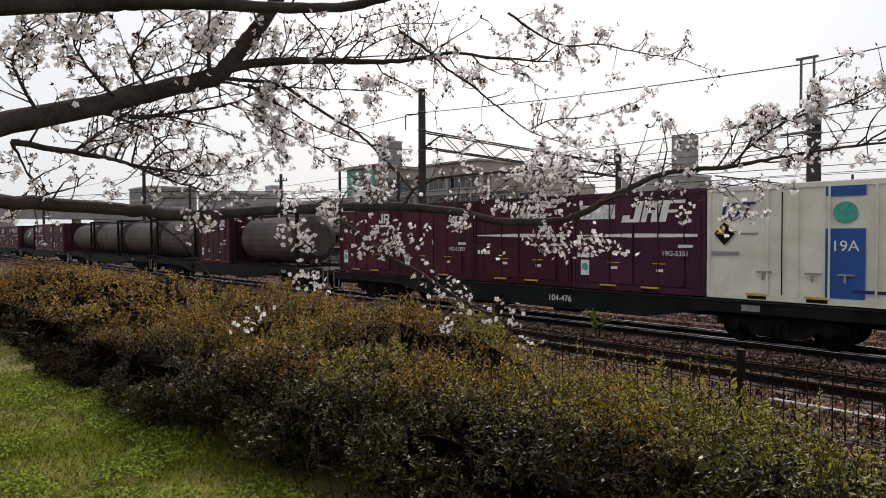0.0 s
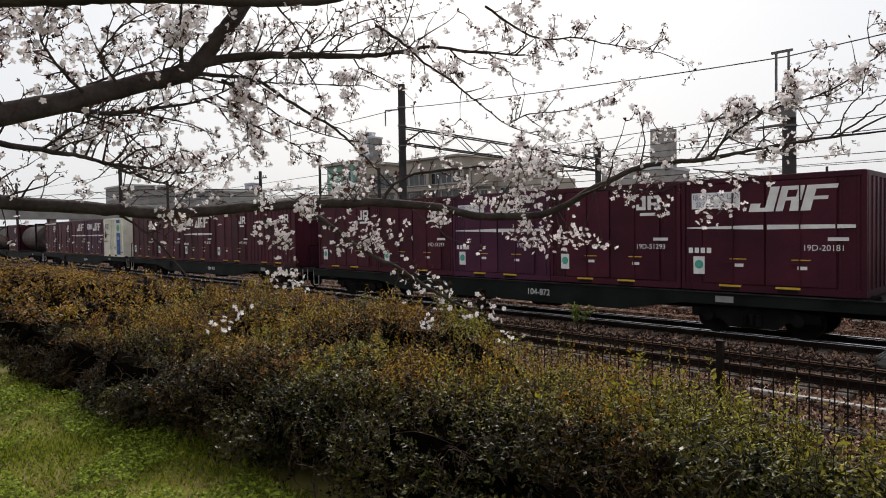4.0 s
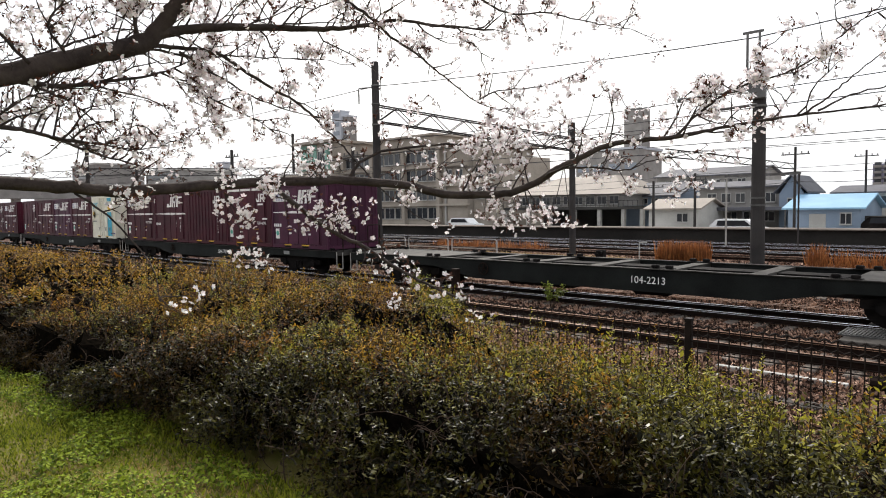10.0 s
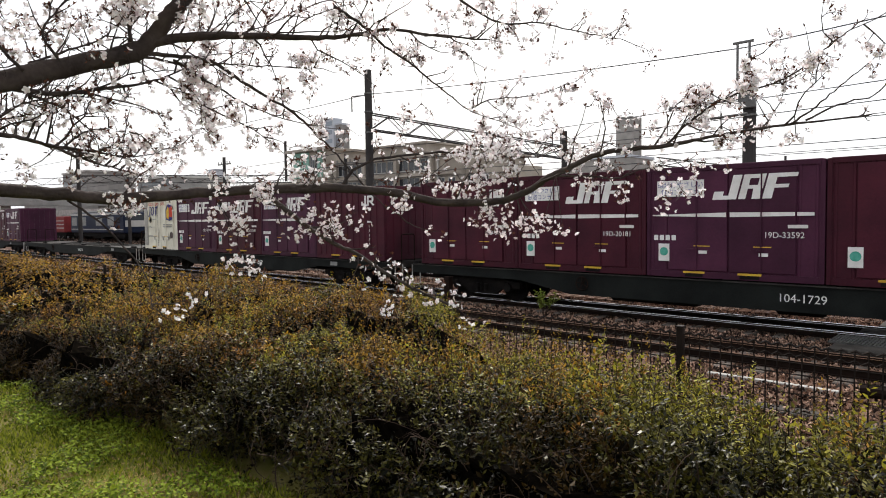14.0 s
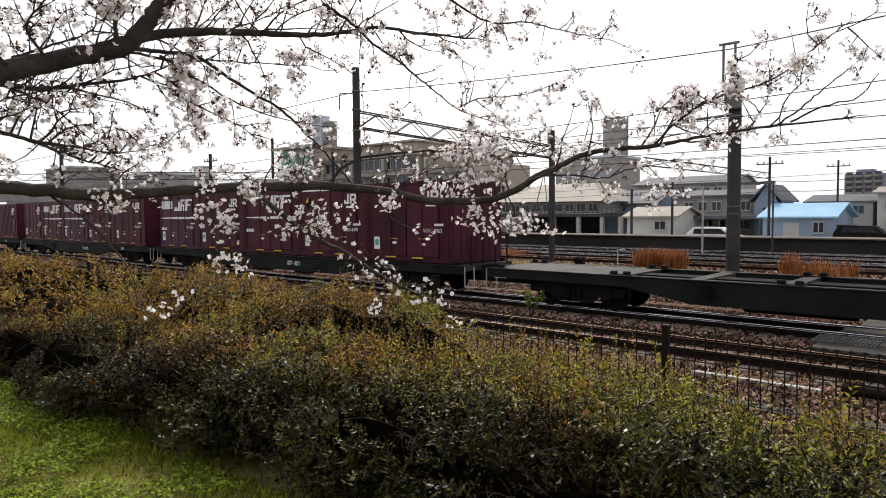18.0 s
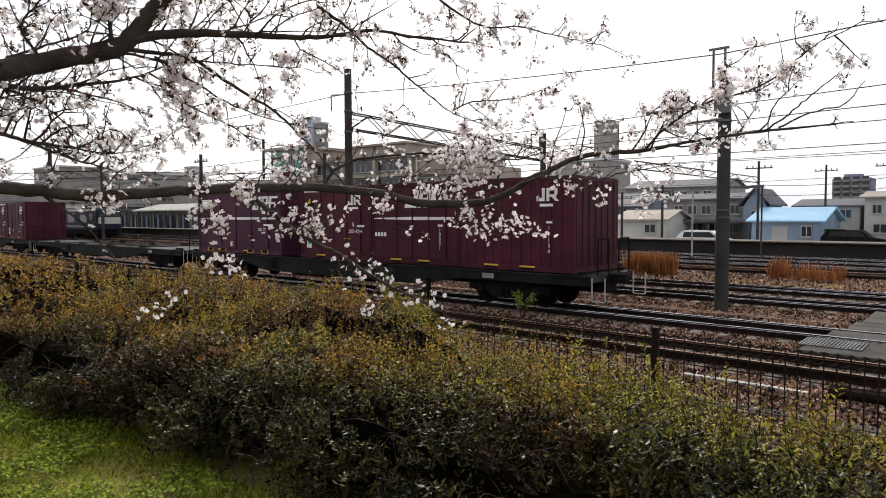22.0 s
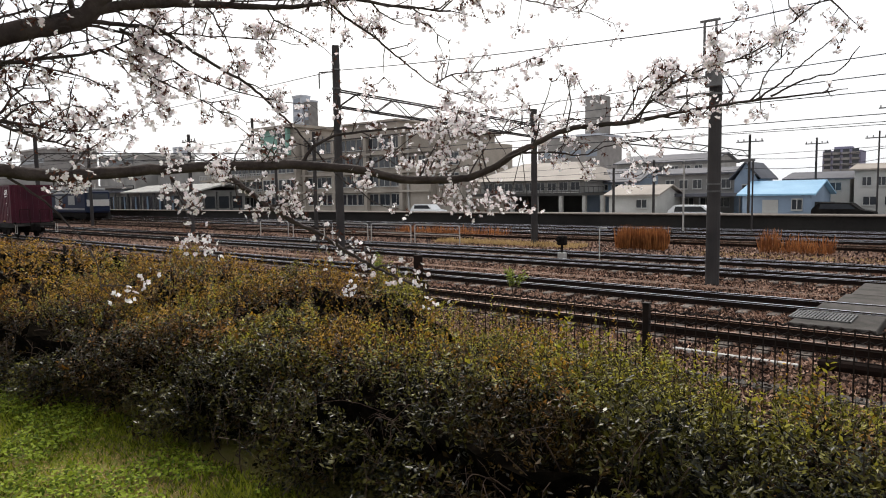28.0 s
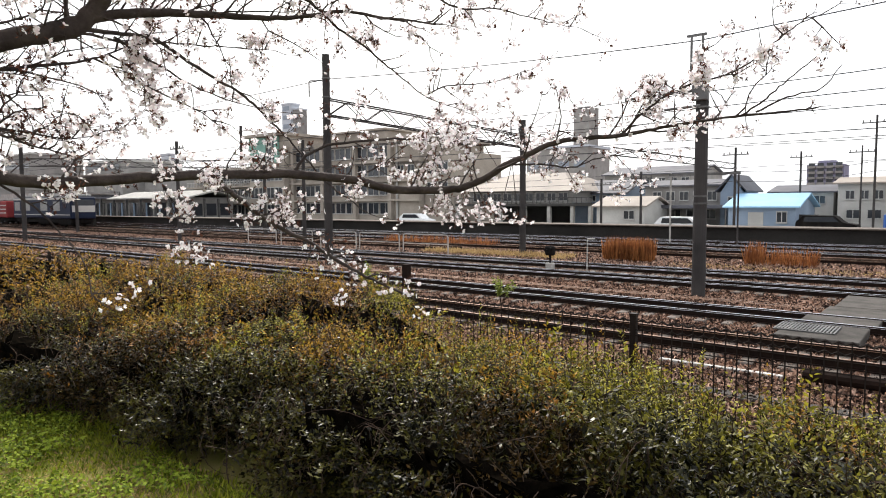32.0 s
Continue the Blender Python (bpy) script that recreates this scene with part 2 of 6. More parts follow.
    "far_wall": mat("hazed_far_wall", (0.50, 0.52, 0.56), (0.43, 0.45, 0.49), 0.1, 0.85, 0, 0),
    "far_glass": mat("hazed_far_window", (0.28, 0.31, 0.35), (0.24, 0.27, 0.31), 0.1, 0.5, 0, 0),
    "tank_brown": mat("sooty_brown_tank", (0.10, 0.075, 0.07), (0.05, 0.04, 0.038), 1, 0.6, 0.1, 0.05),
    "loco_blue": mat("locomotive_blue", (0.013, 0.020, 0.045), (0.008, 0.013, 0.030), 0.6, 0.45, 0, 0.03),
    "wagon_red": mat("faded_red_wagon_paint", (0.24, 0.035, 0.035), (0.16, 0.025, 0.028), 0.8, 0.6, 0, 0.03),
    "car_white": mat("white_car_paint", (0.75, 0.75, 0.75), (0.68, 0.68, 0.68), 0.6, 0.25, 0, 0),
    "rubber": mat("tyre_rubber", (0.02, 0.02, 0.02), (0.015, 0.015, 0.015), 5, 0.8, 0, 0.05),
}


# ---- mesh tools ----
def part(name, bm, material, parent=None, label="", smooth=False):
    me = bpy.data.meshes.new(name)
    if smooth:
        for f in bm.faces:
            f.smooth = True
    bm.to_mesh(me)
    bm.free()
    me.materials.append(M[material])
    ob = new(name, me)
    ob.parent = parent
    if label:
        ob["label"] = label
    return ob


def thing(name, m=None, label="", category="", group="", kind=""):
    ob = new(name)
    if m is not None:
        ob.matrix_basis = m
    return tagged(ob, label, category, group, kind)


def box(bm, x0, x1, y0, y1, z0, z1, bevel=0.0, m=None):
    t = bm if not bevel else bmesh.new()
    r = bmesh.ops.create_cube(t, size=1, matrix=Matrix.Translation(((x0 + x1) / 2, (y0 + y1) / 2, (z0 + z1) / 2)) @ Matrix.Diagonal((x1 - x0, y1 - y0, z1 - z0, 1)))
    if bevel:
        bmesh.ops.bevel(t, geom=t.edges[:], offset=bevel, segments=1, affect="EDGES")
        tmp = bpy.data.meshes.new("tmp")
        if m is not None:
            t.transform(m)
        t.to_mesh(tmp)
        t.free()
        bm.from_mesh(tmp)
        bpy.data.meshes.remove(tmp)
    elif m is not None:
        bmesh.ops.transform(bm, matrix=m, verts=r["verts"])
    return bm


def boxes(*rows, bevel=0.0):
    bm = bmesh.new()
    for r in rows:
        box(bm, *r, bevel=bevel)
    return bm


def tube(bm, pts, radii, sides=6):
    """A round rod along pts with a radius at each."""
    pts = [Vector(p) for p in pts]
    rings, side = [], None
    for i, p in enumerate(pts):
        d = (pts[min(i + 1, len(pts) - 1)] - pts[max(i - 1, 0)]).normalized()
        if side is None:
            side = d.cross(Vector((0, 0, 1)) if abs(d.z) < 0.9 else Vector((1, 0, 0))).normalized()
        side = (side - d * side.dot(d)).normalized()
        up = d.cross(side)
        r = radii[i] if isinstance(radii, (list, tuple)) else radii
        rings.append([bm.verts.new(p + r * (math.cos(a) * side + math.sin(a) * up)) for a in (2 * math.pi * k / sides for k in range(sides))])
    for a, b in zip(rings, rings[1:]):
        for k in range(sides):
            bm.faces.new((a[k], a[(k + 1) % sides], b[(k + 1) % sides], b[k]))
    bm.faces.new(rings[0][::-1])
    bm.faces.new(rings[-1])
    return bm


def smooth_line(pts, n=6):
    """More points on a smooth curve through pts."""
    p = [Vector(q) for q in pts]
    p = [2 * p[0] - p[1]] + p + [2 * p[-1] - p[-2]]
    out = []
    for i in range(1, len(p) - 2):
        for k in range(n):
            t = k / n
            out.append(0.5 * (2 * p[i] + (p[i + 1] - p[i - 1]) * t + (2 * p[i - 1] - 5 * p[i] + 4 * p[i + 1] - p[i + 2]) * t * t + (3 * p[i] - p[i - 1] - 3 * p[i + 1] + p[i + 2]) * t ** 3))
    return out + [p[-2]]


def flat(bm, pts):
    """A thin face from 3D corners."""
    bm.faces.new([bm.verts.new(p) for p in pts])
    return bm


def cards(name, centres, ax, ay, fold, material, parent=None, label="", kind="stuff"):
    """Many small folded leaves in one mesh: centre, long half axis, side half axis, fold offset."""
    n = len(centres)
    v = np.empty((n, 4, 3), np.float32)
    v[:, 0], v[:, 1], v[:, 2] = centres - ax, centres + fold - 0.1 * ax + ay, centres + ax
    v[:, 3] = centres + fold - 0.1 * ax - ay
    idx = np.array([0, 1, 2, 0, 2, 3])
    faces = (np.arange(n)[:, None] * 4 + idx[None]).astype(np.int32).ravel()
    me = bpy.data.meshes.new(name)
    me.vertices.add(4 * n)
    me.vertices.foreach_set("co", v.ravel())
    me.loops.add(len(faces))
    me.loops.foreach_set("vertex_index", faces)
    me.polygons.add(2 * n)
    me.polygons.foreach_set("loop_start", np.arange(0, len(faces), 3, dtype=np.int32))
    me.update(calc_edges=True)
    me.materials.append(M[material])
    ob = new(name, me)
    ob.parent = parent
    if kind:
        ob["kind"] = kind
    if label:
        ob["label"] = label
    return ob


def petals(name, c, r, w, cup, material, parent, label):
    """Many five-cornered petals in one mesh: base point, way out, half width, lift of the rim."""
    n = len(c)
    v = np.empty((n, 5, 3), np.float32)
    v[:, 0], v[:, 1], v[:, 2] = c, c + 1.15 * r + w + 0.5 * cup, c + 1.95 * r + 0.55 * w + cup
    v[:, 3], v[:, 4] = c + 1.95 * r - 0.55 * w + cup, c + 1.15 * r - w + 0.5 * cup
    me = bpy.data.meshes.new(name)
    me.vertices.add(5 * n)
    me.vertices.foreach_set("co", v.ravel())
    me.loops.add(5 * n)
    me.loops.foreach_set("vertex_index", np.arange(5 * n, dtype=np.int32))
    me.polygons.add(n)
    me.polygons.foreach_set("loop_start", np.arange(0, 5 * n, 5, dtype=np.int32))
    me.update(calc_edges=True)
    me.materials.append(M[material])
    ob = new(name, me)
    ob.parent = parent
    ob["kind"], ob["label"] = "stuff", label
    return ob


def unit(v):
    return v / np.maximum(np.linalg.norm(v, axis=1, keepdims=True), 1e-9)


def words(name, text, size, m, material, parent):
    cu = bpy.data.curves.new(name, "FONT")
    cu.body, cu.size, cu.align_x, cu.extrude = text, size, "CENTER", 0.001
    tmp = bpy.data.objects.new(name, cu)
    scene.collection.objects.link(tmp)
    me = bpy.data.meshes.new_from_object(tmp.evaluated_get(bpy.context.evaluated_depsgraph_get()))
    bpy.data.objects.remove(tmp)
    me.name = name
    me.materials.clear()
    me.materials.append(M[material])
    me.transform(m)
    ob = new(name, me)
    ob.parent = parent
    return ob

# ---- ground ----
GROUND = -0.24
bm = bmesh.new()
bmesh.ops.create_grid(bm, x_segments=8, y_segments=8, size=2500, matrix=Matrix.Translation((-300, 1800, GROUND)))
tagged(part("ground", bm, "ballast"), "rusty brown ballast and gravel of the rail yard", "ground", kind="structure")


def bank(x, y):
    """Height of the lawn and of the bank behind the hedge."""
    top = 0.84 - 0.05 * max(0.0, min(1.0, (-x - 4) / 8)) + 0.025 * math.sin(1.3 * x) * math.sin(1.7 * y)
    k = max(0.0, min(1.0, (y - 3.4) / 3.6))
    k = k * k * (3 - 2 * k)
    return top + (GROUND + 0.02 - top) * k


bm = bmesh.new()
xs, ys = [-60 + 2 * i for i in range(20)] + [-20 + 0.5 * i for i in range(81)], [-20, -10, -6, -4, -3] + [-2 + 0.4 * i for i in range(23)] + [7.3]
gv = [[bm.verts.new((x, y, bank(x, y))) for y in ys] for x in xs]
for i in range(len(xs) - 1):
    for j in range(len(ys) - 1):
        bm.faces.new((gv[i][j], gv[i + 1][j], gv[i + 1][j + 1], gv[i][j + 1]))
tagged(part("lawn", bm, "lawn", smooth=True), "short green lawn with yellowed worn patches", "lawn", kind="structure")


# ---- tracks ----
def track(y, x0, x1, head, sleepers, label, skew=0.0):
    """Two rails of a 1.067 m gauge track with their sleepers; skew: metres of drift in y per metre."""
    t = thing("railway_track", Matrix.Translation((0, y, 0)), label, "railway track", "railway tracks", "structure")
    for s in (-0.5335, 0.5335):
        f = lambda x: s + skew * x
        bm = bmesh.new()
        for w, z0, z1 in ((0.064, -0.150, -0.135), (0.010, -0.135, -0.04), (0.032, -0.04, -0.003)):
            for xa, xb in ((x0, x1),):
                c = [bm.verts.new((x, f(x) + dy, z)) for x in (xa, xb) for dy in (-w, w) for z in (z0, z1)]
                for q in ((0, 1, 3, 2), (4, 6, 7, 5), (0, 4, 5, 1), (2, 3, 7, 6), (1, 5, 7, 3), (0, 2, 6, 4)):
                    bm.faces.new([c[i] for i in q])
        r = part("rail", bm, "rail", t)
        bm = bmesh.new()
        flat(bm, [(x0, f(x0) - 0.027, 0.001), (x1, f(x1) - 0.027, 0.001), (x1, f(x1) + 0.027, 0.001), (x0, f(x0) + 0.027, 0.001)])
        for q in (-1, 1):
            flat(bm, [(x0, f(x0) + q * 0.0335, -0.036), (x1, f(x1) + q * 0.0335, -0.036), (x1, f(x1) + q * 0.027, 0.001), (x0, f(x0) + q * 0.027, 0.001)][::q])
        part("rail_head", bm, head, r, "worn running surface")
    if sleepers:
        me = None
        x = max(x0, -34)
        while x < min(x1, 14):
            if me is None:
                me = part("sleeper", boxes((-0.12, 0.12, -1.0, 1.0, -0.30, -0.16), bevel=0.02), "sleeper", t)
                me.location = (x, skew * x, 0)
                base = me
            else:
                o = new("sleeper", base.data)
                o.parent, o.location = t, (x, skew * x, 0)
            x += 0.61
    return t


track(12.53, -120, 60, "rail_rusty", True, "rusty siding track in brown ballast")
track(15.98, -140, 60, "rail_top", True, "polished main track that the freight train runs on")
track(21.35, -140, 60, "rail_top", True, "yard track with dark rails", 0.012)
track(24.55, -140, 60, "rail_top", True, "yard track with dark rails behind the poles", 0.012)
track(29.8, -160, -23, "rail_rusty", False, "short rusty siding in the middle of the yard")
track(32.6, -160, 60, "rail_rusty", False, "far yard track with rusty rails")
track(36.2, -160, 60, "rail_top", False, "far yard track with worn rails")
track(39.9, -160, 60, "rail_top", False, "far yard track beside the platform")
track(43.3, -160, 60, "rail_top", False, "far track along the platform wall")

# loose stones of the ballast, heaped between and beside the near tracks
rng = np.random.default_rng(3)
n = 190000
px = -26 + 31 * rng.random(n) ** 0.75
py = 8.2 + 18 * rng.random(n) ** 1.4
pz = np.full(n, GROUND) + 0.02 + 0.05 * rng.random(n)
c = np.stack([px, py, pz], 1)
a1 = unit(rng.normal(size=(n, 3))) * (0.017 + 0.026 * rng.random((n, 1)))
b1 = unit(np.cross(a1, rng.normal(size=(n, 3)))) * (0.014 + 0.018 * rng.random((n, 1)))
up = np.tile(np.array([[0, 0, 0.02]]), (n, 1))
tagged(cards("loose_ballast", c, a1, b1, up, "stone"), "loose brown ballast stones between the rails", "ballast")

n = 110000
c = np.stack([-72 + 84 * rng.random(n), 9.0 + 35.5 * rng.random(n) ** 0.8, GROUND + 0.02 + 0.04 * rng.random(n)], 1)
a1 = unit(rng.normal(size=(n, 3))) * (0.03 + 0.05 * rng.random((n, 1)))
b1 = unit(np.cross(a1, rng.normal(size=(n, 3)))) * (0.03 + 0.03 * rng.random((n, 1)))
tagged(cards("loose_ballast", c, a1, b1, np.tile(np.array([[0, 0, 0.025]]), (n, 1)), "stone"), "loose brown ballast over the far yard", "ballast")

# cable trough, buried edge slabs and the staff crossing
t = thing("cable_trough", None, "line of grey concrete cable trough lids", "cable trough")
base = None
for i in range(40):
    if base is None:
        base = part("lid", boxes((-0.48, 0.48, -0.17, 0.17, -0.14, 0.02), bevel=0.012), "old_concrete", t)
        base.location = (-26, 9.6, GROUND + 0.05)
    else:
        o = new("lid", base.data)
        o.parent, o.location = t, (-26 + i * 1.0, 9.6, GROUND + 0.05)
t = thing("track_crossing", None, "grey staff crossing of concrete slabs with steel grating", "crossing")
for x0, x1, y0, y1 in ((-2.9, -1.5, 13.6, 15.25), (-2.8, -1.4, 15.56, 16.40), (-2.6, -1.3, 16.66, 18.0), (-2.5, -1.0, 18.05, 20.3)):
    part("slab", boxes((x0, x1, y0, y1, -0.2, -0.015), bevel=0.015), "concrete" if y1 < 11.5 else "old_concrete", t)
for x0, x1, y0 in ((-4.1, -2.2, 10.97), (-3.75, -2.35, 12.50)):
    part("edge_strip", boxes((x0, x1, y0, y0 + 0.10, -0.24, -0.16), bevel=0.01), "plaster_white", t)
g = bmesh.new()
for i in range(18):
    box(g, -3.0 + i * 0.06, -2.97 + i * 0.06, 14.1, 15.0, -0.014, 0.012)
for i in range(5):
    box(g, -3.0, -1.95, 14.1 + i * 0.21, 14.13 + i * 0.21, -0.013, 0.008)
part("grating", g, "pole_steel", t, "galvanised grating")
t = thing("fallen_pipe", pose(-0.6, 10.9, -0.1, 0, 0, 4), "thick dark rusty pipe lying beside the siding", "pipe")
part("pipe", tube(bmesh.new(), [(-1.3, 0, 0.05), (-1.0, 0, 0.05), (1.0, 0, 0.02), (3, 0, 0)], 0.09, 10), "rail", t)
for i in range(2):
    t = thing("cable_conduit", pose(-40, 18.35 + 0.25 * i, GROUND + 0.05), "thin rusty conduit running along the track", "conduit")
    part("pipe", tube(bmesh.new(), [(0, 0, 0), (20, 0.05, 0.02), (40, 0, 0), (60, 0, 0)], 0.035, 6), "rail_rusty", t)

# ---- wire fence ----
FY = 7.5
fence = thing("wire_fence", None, "low brown wire mesh fence with dark posts", "fence")
base = None
for x in (-20.5, -17.05, -13.57, -10.09, -6.61, -3.13, 0.35, 3.83):
    if base is None:
        bm = boxes((-0.038, 0.038, -0.038, 0.038, -0.5, 1.16), bevel=0.006)
        box(bm, -0.046, 0.046, -0.046, 0.046, 1.16, 1.18, bevel=0.004)
        base = part("post", bm, "fence", fence)
        base.location = (x, FY + 0.03, 0)
    else:
        o = new("post", base.data)
        o.parent, o.location = fence, (x, FY + 0.03, 0)
base = None
for x in [-20.53 + 1.74 * i for i in range(14)]:
    if base is None:
        bm = bmesh.new()
        for k in range(15):
            xx = k * 0.116
            tube(bm, [(xx, 0, -0.30), (xx, 0, 1.11)], 0.0075, 4)
        for z, r in ((-0.2, 0.004), (0.0, 0.004), (0.2, 0.004), (0.4, 0.004), (0.6, 0.004), (0.8, 0.007), (0.92, 0.006), (1.0, 0.007), (1.10, 0.011)):
            pts = []
            for k in range(61):
                u = k * 0.029
                pts.append((u, 0.006, z + (0.016 if z > 0.98 else 0.0) * math.cos(2 * math.pi * u / 0.116)))
            tube(bm, pts if z > 0.98 else [pts[0], pts[-1]], r, 4)
        base = part("mesh_panel", bm, "fence", fence, "welded wire mesh with a wavy top")
        base.location = (x, FY, 0)
    else:
        o = new("mesh_panel", base.data)
        o.parent, o.location = fence, (x, FY, 0)

# ---- poles and overhead lines ----
def band(bm, x, y, z, r, h=0.05):
    tube(bm, [(x, y, z), (x, y, z + h)], r, 12)


def round_pole(x, y, r0, r1, z1, label, group="line poles"):
    t = thing("line_pole", pose(x, y, 0), label, "utility pole", group)
    part("shaft", tube(bmesh.new(), [(0, 0, GROUND - 0.3), (0, 0, z1 * 0.5), (0, 0, z1)], [r0, (r0 + r1) / 2, r1], 14), "pole", t, smooth=False)
    return t


pa = round_pole(-6.0, 19.1, 0.19, 0.165, 6.3, "dark round catenary pole with a narrow steel frame on top")
for z in (2.42, 2.62, 5.1, 5.55):
    bm = bmesh.new()
    band(bm, 0, 0, z, 0.20)
    part("clamp", bm, "pole_steel", pa)
for sx in (-0.26, 0.05):
    part("frame_post", boxes((sx - 0.025, sx + 0.025, -0.24, -0.18, 5.8, 7.06)), "pole_steel", pa)
part("frame_top", boxes((-0.38, 0.15, -0.24, -0.18, 7.06, 7.12)), "pole_steel", pa)
part("bracket_arm", tube(bmesh.new(), [(0, -0.17, 5.6), (-2.27, 0.0, 5.56)], 0.045, 8), "pole_steel", pa)
part("bracket_arm", tube(bmesh.new(), [(0, -0.17, 5.16), (-1.66, 0.0, 5.13)], 0.04, 8), "pole_steel", pa)
for x, z in ((-2.27, 5.56), (-1.66, 5.13), (-0.25, 5.6), (-0.25, 5.16)):
    part("insulator", tube(bmesh.new(), [(x + 0.02 * k, 0, z) for k in range(9)], [0.075 if k % 2 else 0.045 for k in range(9)], 10), "grey_mark", pa, "stacked porcelain insulator")
part("switch_box", boxes((-0.22, 0.22, -0.26, -0.12, 5.3, 5.75), bevel=0.02), "pole_steel", pa)

pb = round_pole(-22.0, 19.3, 0.19, 0.16, 8.95, "tall dark catenary pole that carries the gantry beam")
for z in (6.2, 7.1, 7.9):
    bm = bmesh.new()
    band(bm, 0, 0, z, 0.20)
    part("clamp", bm, "pole_steel", pb)
part("bracket", tube(bmesh.new(), [(0, 0, 7.85), (-0.86, -0.2, 7.9), (-0.9, -0.2, 7.86), (-0.9, -0.2, 7.2)], 0.03, 6), "pole_steel", pb)
pc = round_pole(-18.1, 29.1, 0.17, 0.15, 6.75, "slim dark catenary pole at the far end of the gantry")
bm = bmesh.new()
box(bm, -0.75, -0.70, -0.03, 0.03, 6.0, 6.8)
box(bm, -0.75, -0.2, -0.03, 0.03, 6.72, 6.78)
box(bm, -0.25, -0.20, -0.03, 0.03, 6.0, 6.78)
part("top_frame", bm, "pole_steel", pc)
gantry = thing("gantry_beam", None, "steel lattice gantry beam across the tracks", "gantry")
A, B = Vector((-22.0, 19.4, 0)), Vector((-18.1, 29.0, 0))
bm, bd = bmesh.new(), bmesh.new()
for off in (-0.2, 0.2):
    side = (B - A).cross(Vector((0, 0, 1))).normalized() * off
    tube(bm, [A + side + Vector((0, 0, 7.05)), B + side + Vector((0, 0, 5.95))], 0.035, 6)
    tube(bm, [A + side + Vector((0, 0, 6.35)), B + side + Vector((0, 0, 5.35))], 0.035, 6)
    k = 12
    for i in range(k):
        p, q = A.lerp(B, i / k) + side, A.lerp(B, (i + 1) / k) + side
        za, zb = lambda f: 7.05 - 1.1 * f, lambda f: 6.35 - 1.0 * f
        if i % 2:
            tube(bd, [p + Vector((0, 0, za(i / k))), q + Vector((0, 0, zb((i + 1) / k)))], 0.022, 5)
        else:
            tube(bd, [p + Vector((0, 0, zb(i / k))), q + Vector((0, 0, za((i + 1) / k)))], 0.022, 5)
part("chord", bm, "pole", gantry)
part("lacing", bd, "pole", gantry)


def far_gantry(a, b, z, h, label):
    """A light lattice beam between two far poles."""
    t = thing("gantry_beam", None, label, "gantry")
    a, b = Vector(a), Vector(b)
    c, d = bmesh.new(), bmesh.new()
    for zz in (z, z + h):
        tube(c, [a + Vector((0, 0, zz)), b + Vector((0, 0, zz))], 0.035, 5)
    for i in range(12):
        p, q = a.lerp(b, i / 12), a.lerp(b, (i + 1) / 12)
        tube(d, [p + Vector((0, 0, z + (h if i % 2 else 0))), q + Vector((0, 0, z + (0 if i % 2 else h)))], 0.025, 4)
    part("chord", c, "pole", t)
    part("lacing", d, "pole", t)


far_gantry((-14.0, 31, 0), (-13.3, 50.2, 0), 4.85, 0.38, "slim lattice beam across the far tracks")
t = thing("signal_bar", None, "level steel bar on a slim pale post", "railway fitting")
part("post", tube(bmesh.new(), [(-15.0, 42, GROUND), (-15.0, 42, 4.35)], 0.06, 8), "concrete", t)
part("bar", boxes((-15.1, -10.8, 41.93, 42.07, 4.15, 4.3)), "pole_steel", t)
part("post", tube(bmesh.new(), [(-10.9, 42, GROUND), (-10.9, 42, 4.15)], 0.05, 8), "pole", t)
far_gantry((-58, 19.3, 0), (-47, 34, 0), 5.6, 0.6, "distant lattice gantry over the yard tracks")
far_gantry((-95, 19.3, 0), (-70, 28, 0), 6.6, 0.7, "far lattice gantry seen through branches")

for x, y, r, z, lab in ((-20.2, 50, 0.11, 4.9, "slim dark pole behind the far tracks"), (-13.3, 50.3, 0.10, 6.4, "slim concrete pole before the houses"), (-11.7, 65, 0.10, 6.9, "grey pole beside the blue-roofed shed"),
                        (-5.25, 55, 0.085, 8.5, "tall street pole with crossarms"), (-6.6, 60, 0.07, 6.8, "slim street pole among the houses"), (-30.2, 24.6, 0.12, 6.2, "dark catenary pole in the yard"),
                        (-44, 24.5, 0.14, 7.0, "far dark catenary pole"), (-70, 28, 0.16, 8.0, "distant dark catenary pole"), (-47, 34, 0.14, 6.5, "far catenary pole by the station"), (-24.5, 52, 0.12, 4.5, "thin white lamp post by the platform"),
                        (-95, 19.3, 0.16, 9.0, "distant catenary pole along the track"), (-58, 19.3, 0.17, 8.2, "catenary pole further along the track")):
    t = round_pole(x, y, r, r * 0.8, z, lab)
    bm = bmesh.new()
    box(bm, -0.9, 0.9, -0.04, 0.04, z - 0.55, z - 0.47)
    for s in (-0.8, -0.4, 0.4, 0.8):
        tube(bm, [(s, 0, z - 0.47), (s, 0, z - 0.32)], 0.04, 6)
    part("crossarm", bm, "pole_steel", t)


def wire(pts, r=0.012, sag=0.0, group="overhead wires", label="thin dark overhead wire"):
    t = thing("overhead_wire", None, label, "wire", group)
    bm = bmesh.new()
    full = []
    for a, b in zip(pts, pts[1:]):
        a, b = Vector(a), Vector(b)
        for k in range(8):
            f = k / 8
            full.append(a.lerp(b, f) - Vector((0, 0, sag * 4 * f * (1 - f))))
    full.append(Vector(pts[-1]))
    part("strand", tube(bm, full, r, 4), "wire", t)


wire([(26, 18.95, 8.9), (-6.05, 18.95, 6.95), (-22, 19.3, 7.9), (-58, 19.3, 7.6), (-95, 19.3, 8)], 0.016, 0.1)
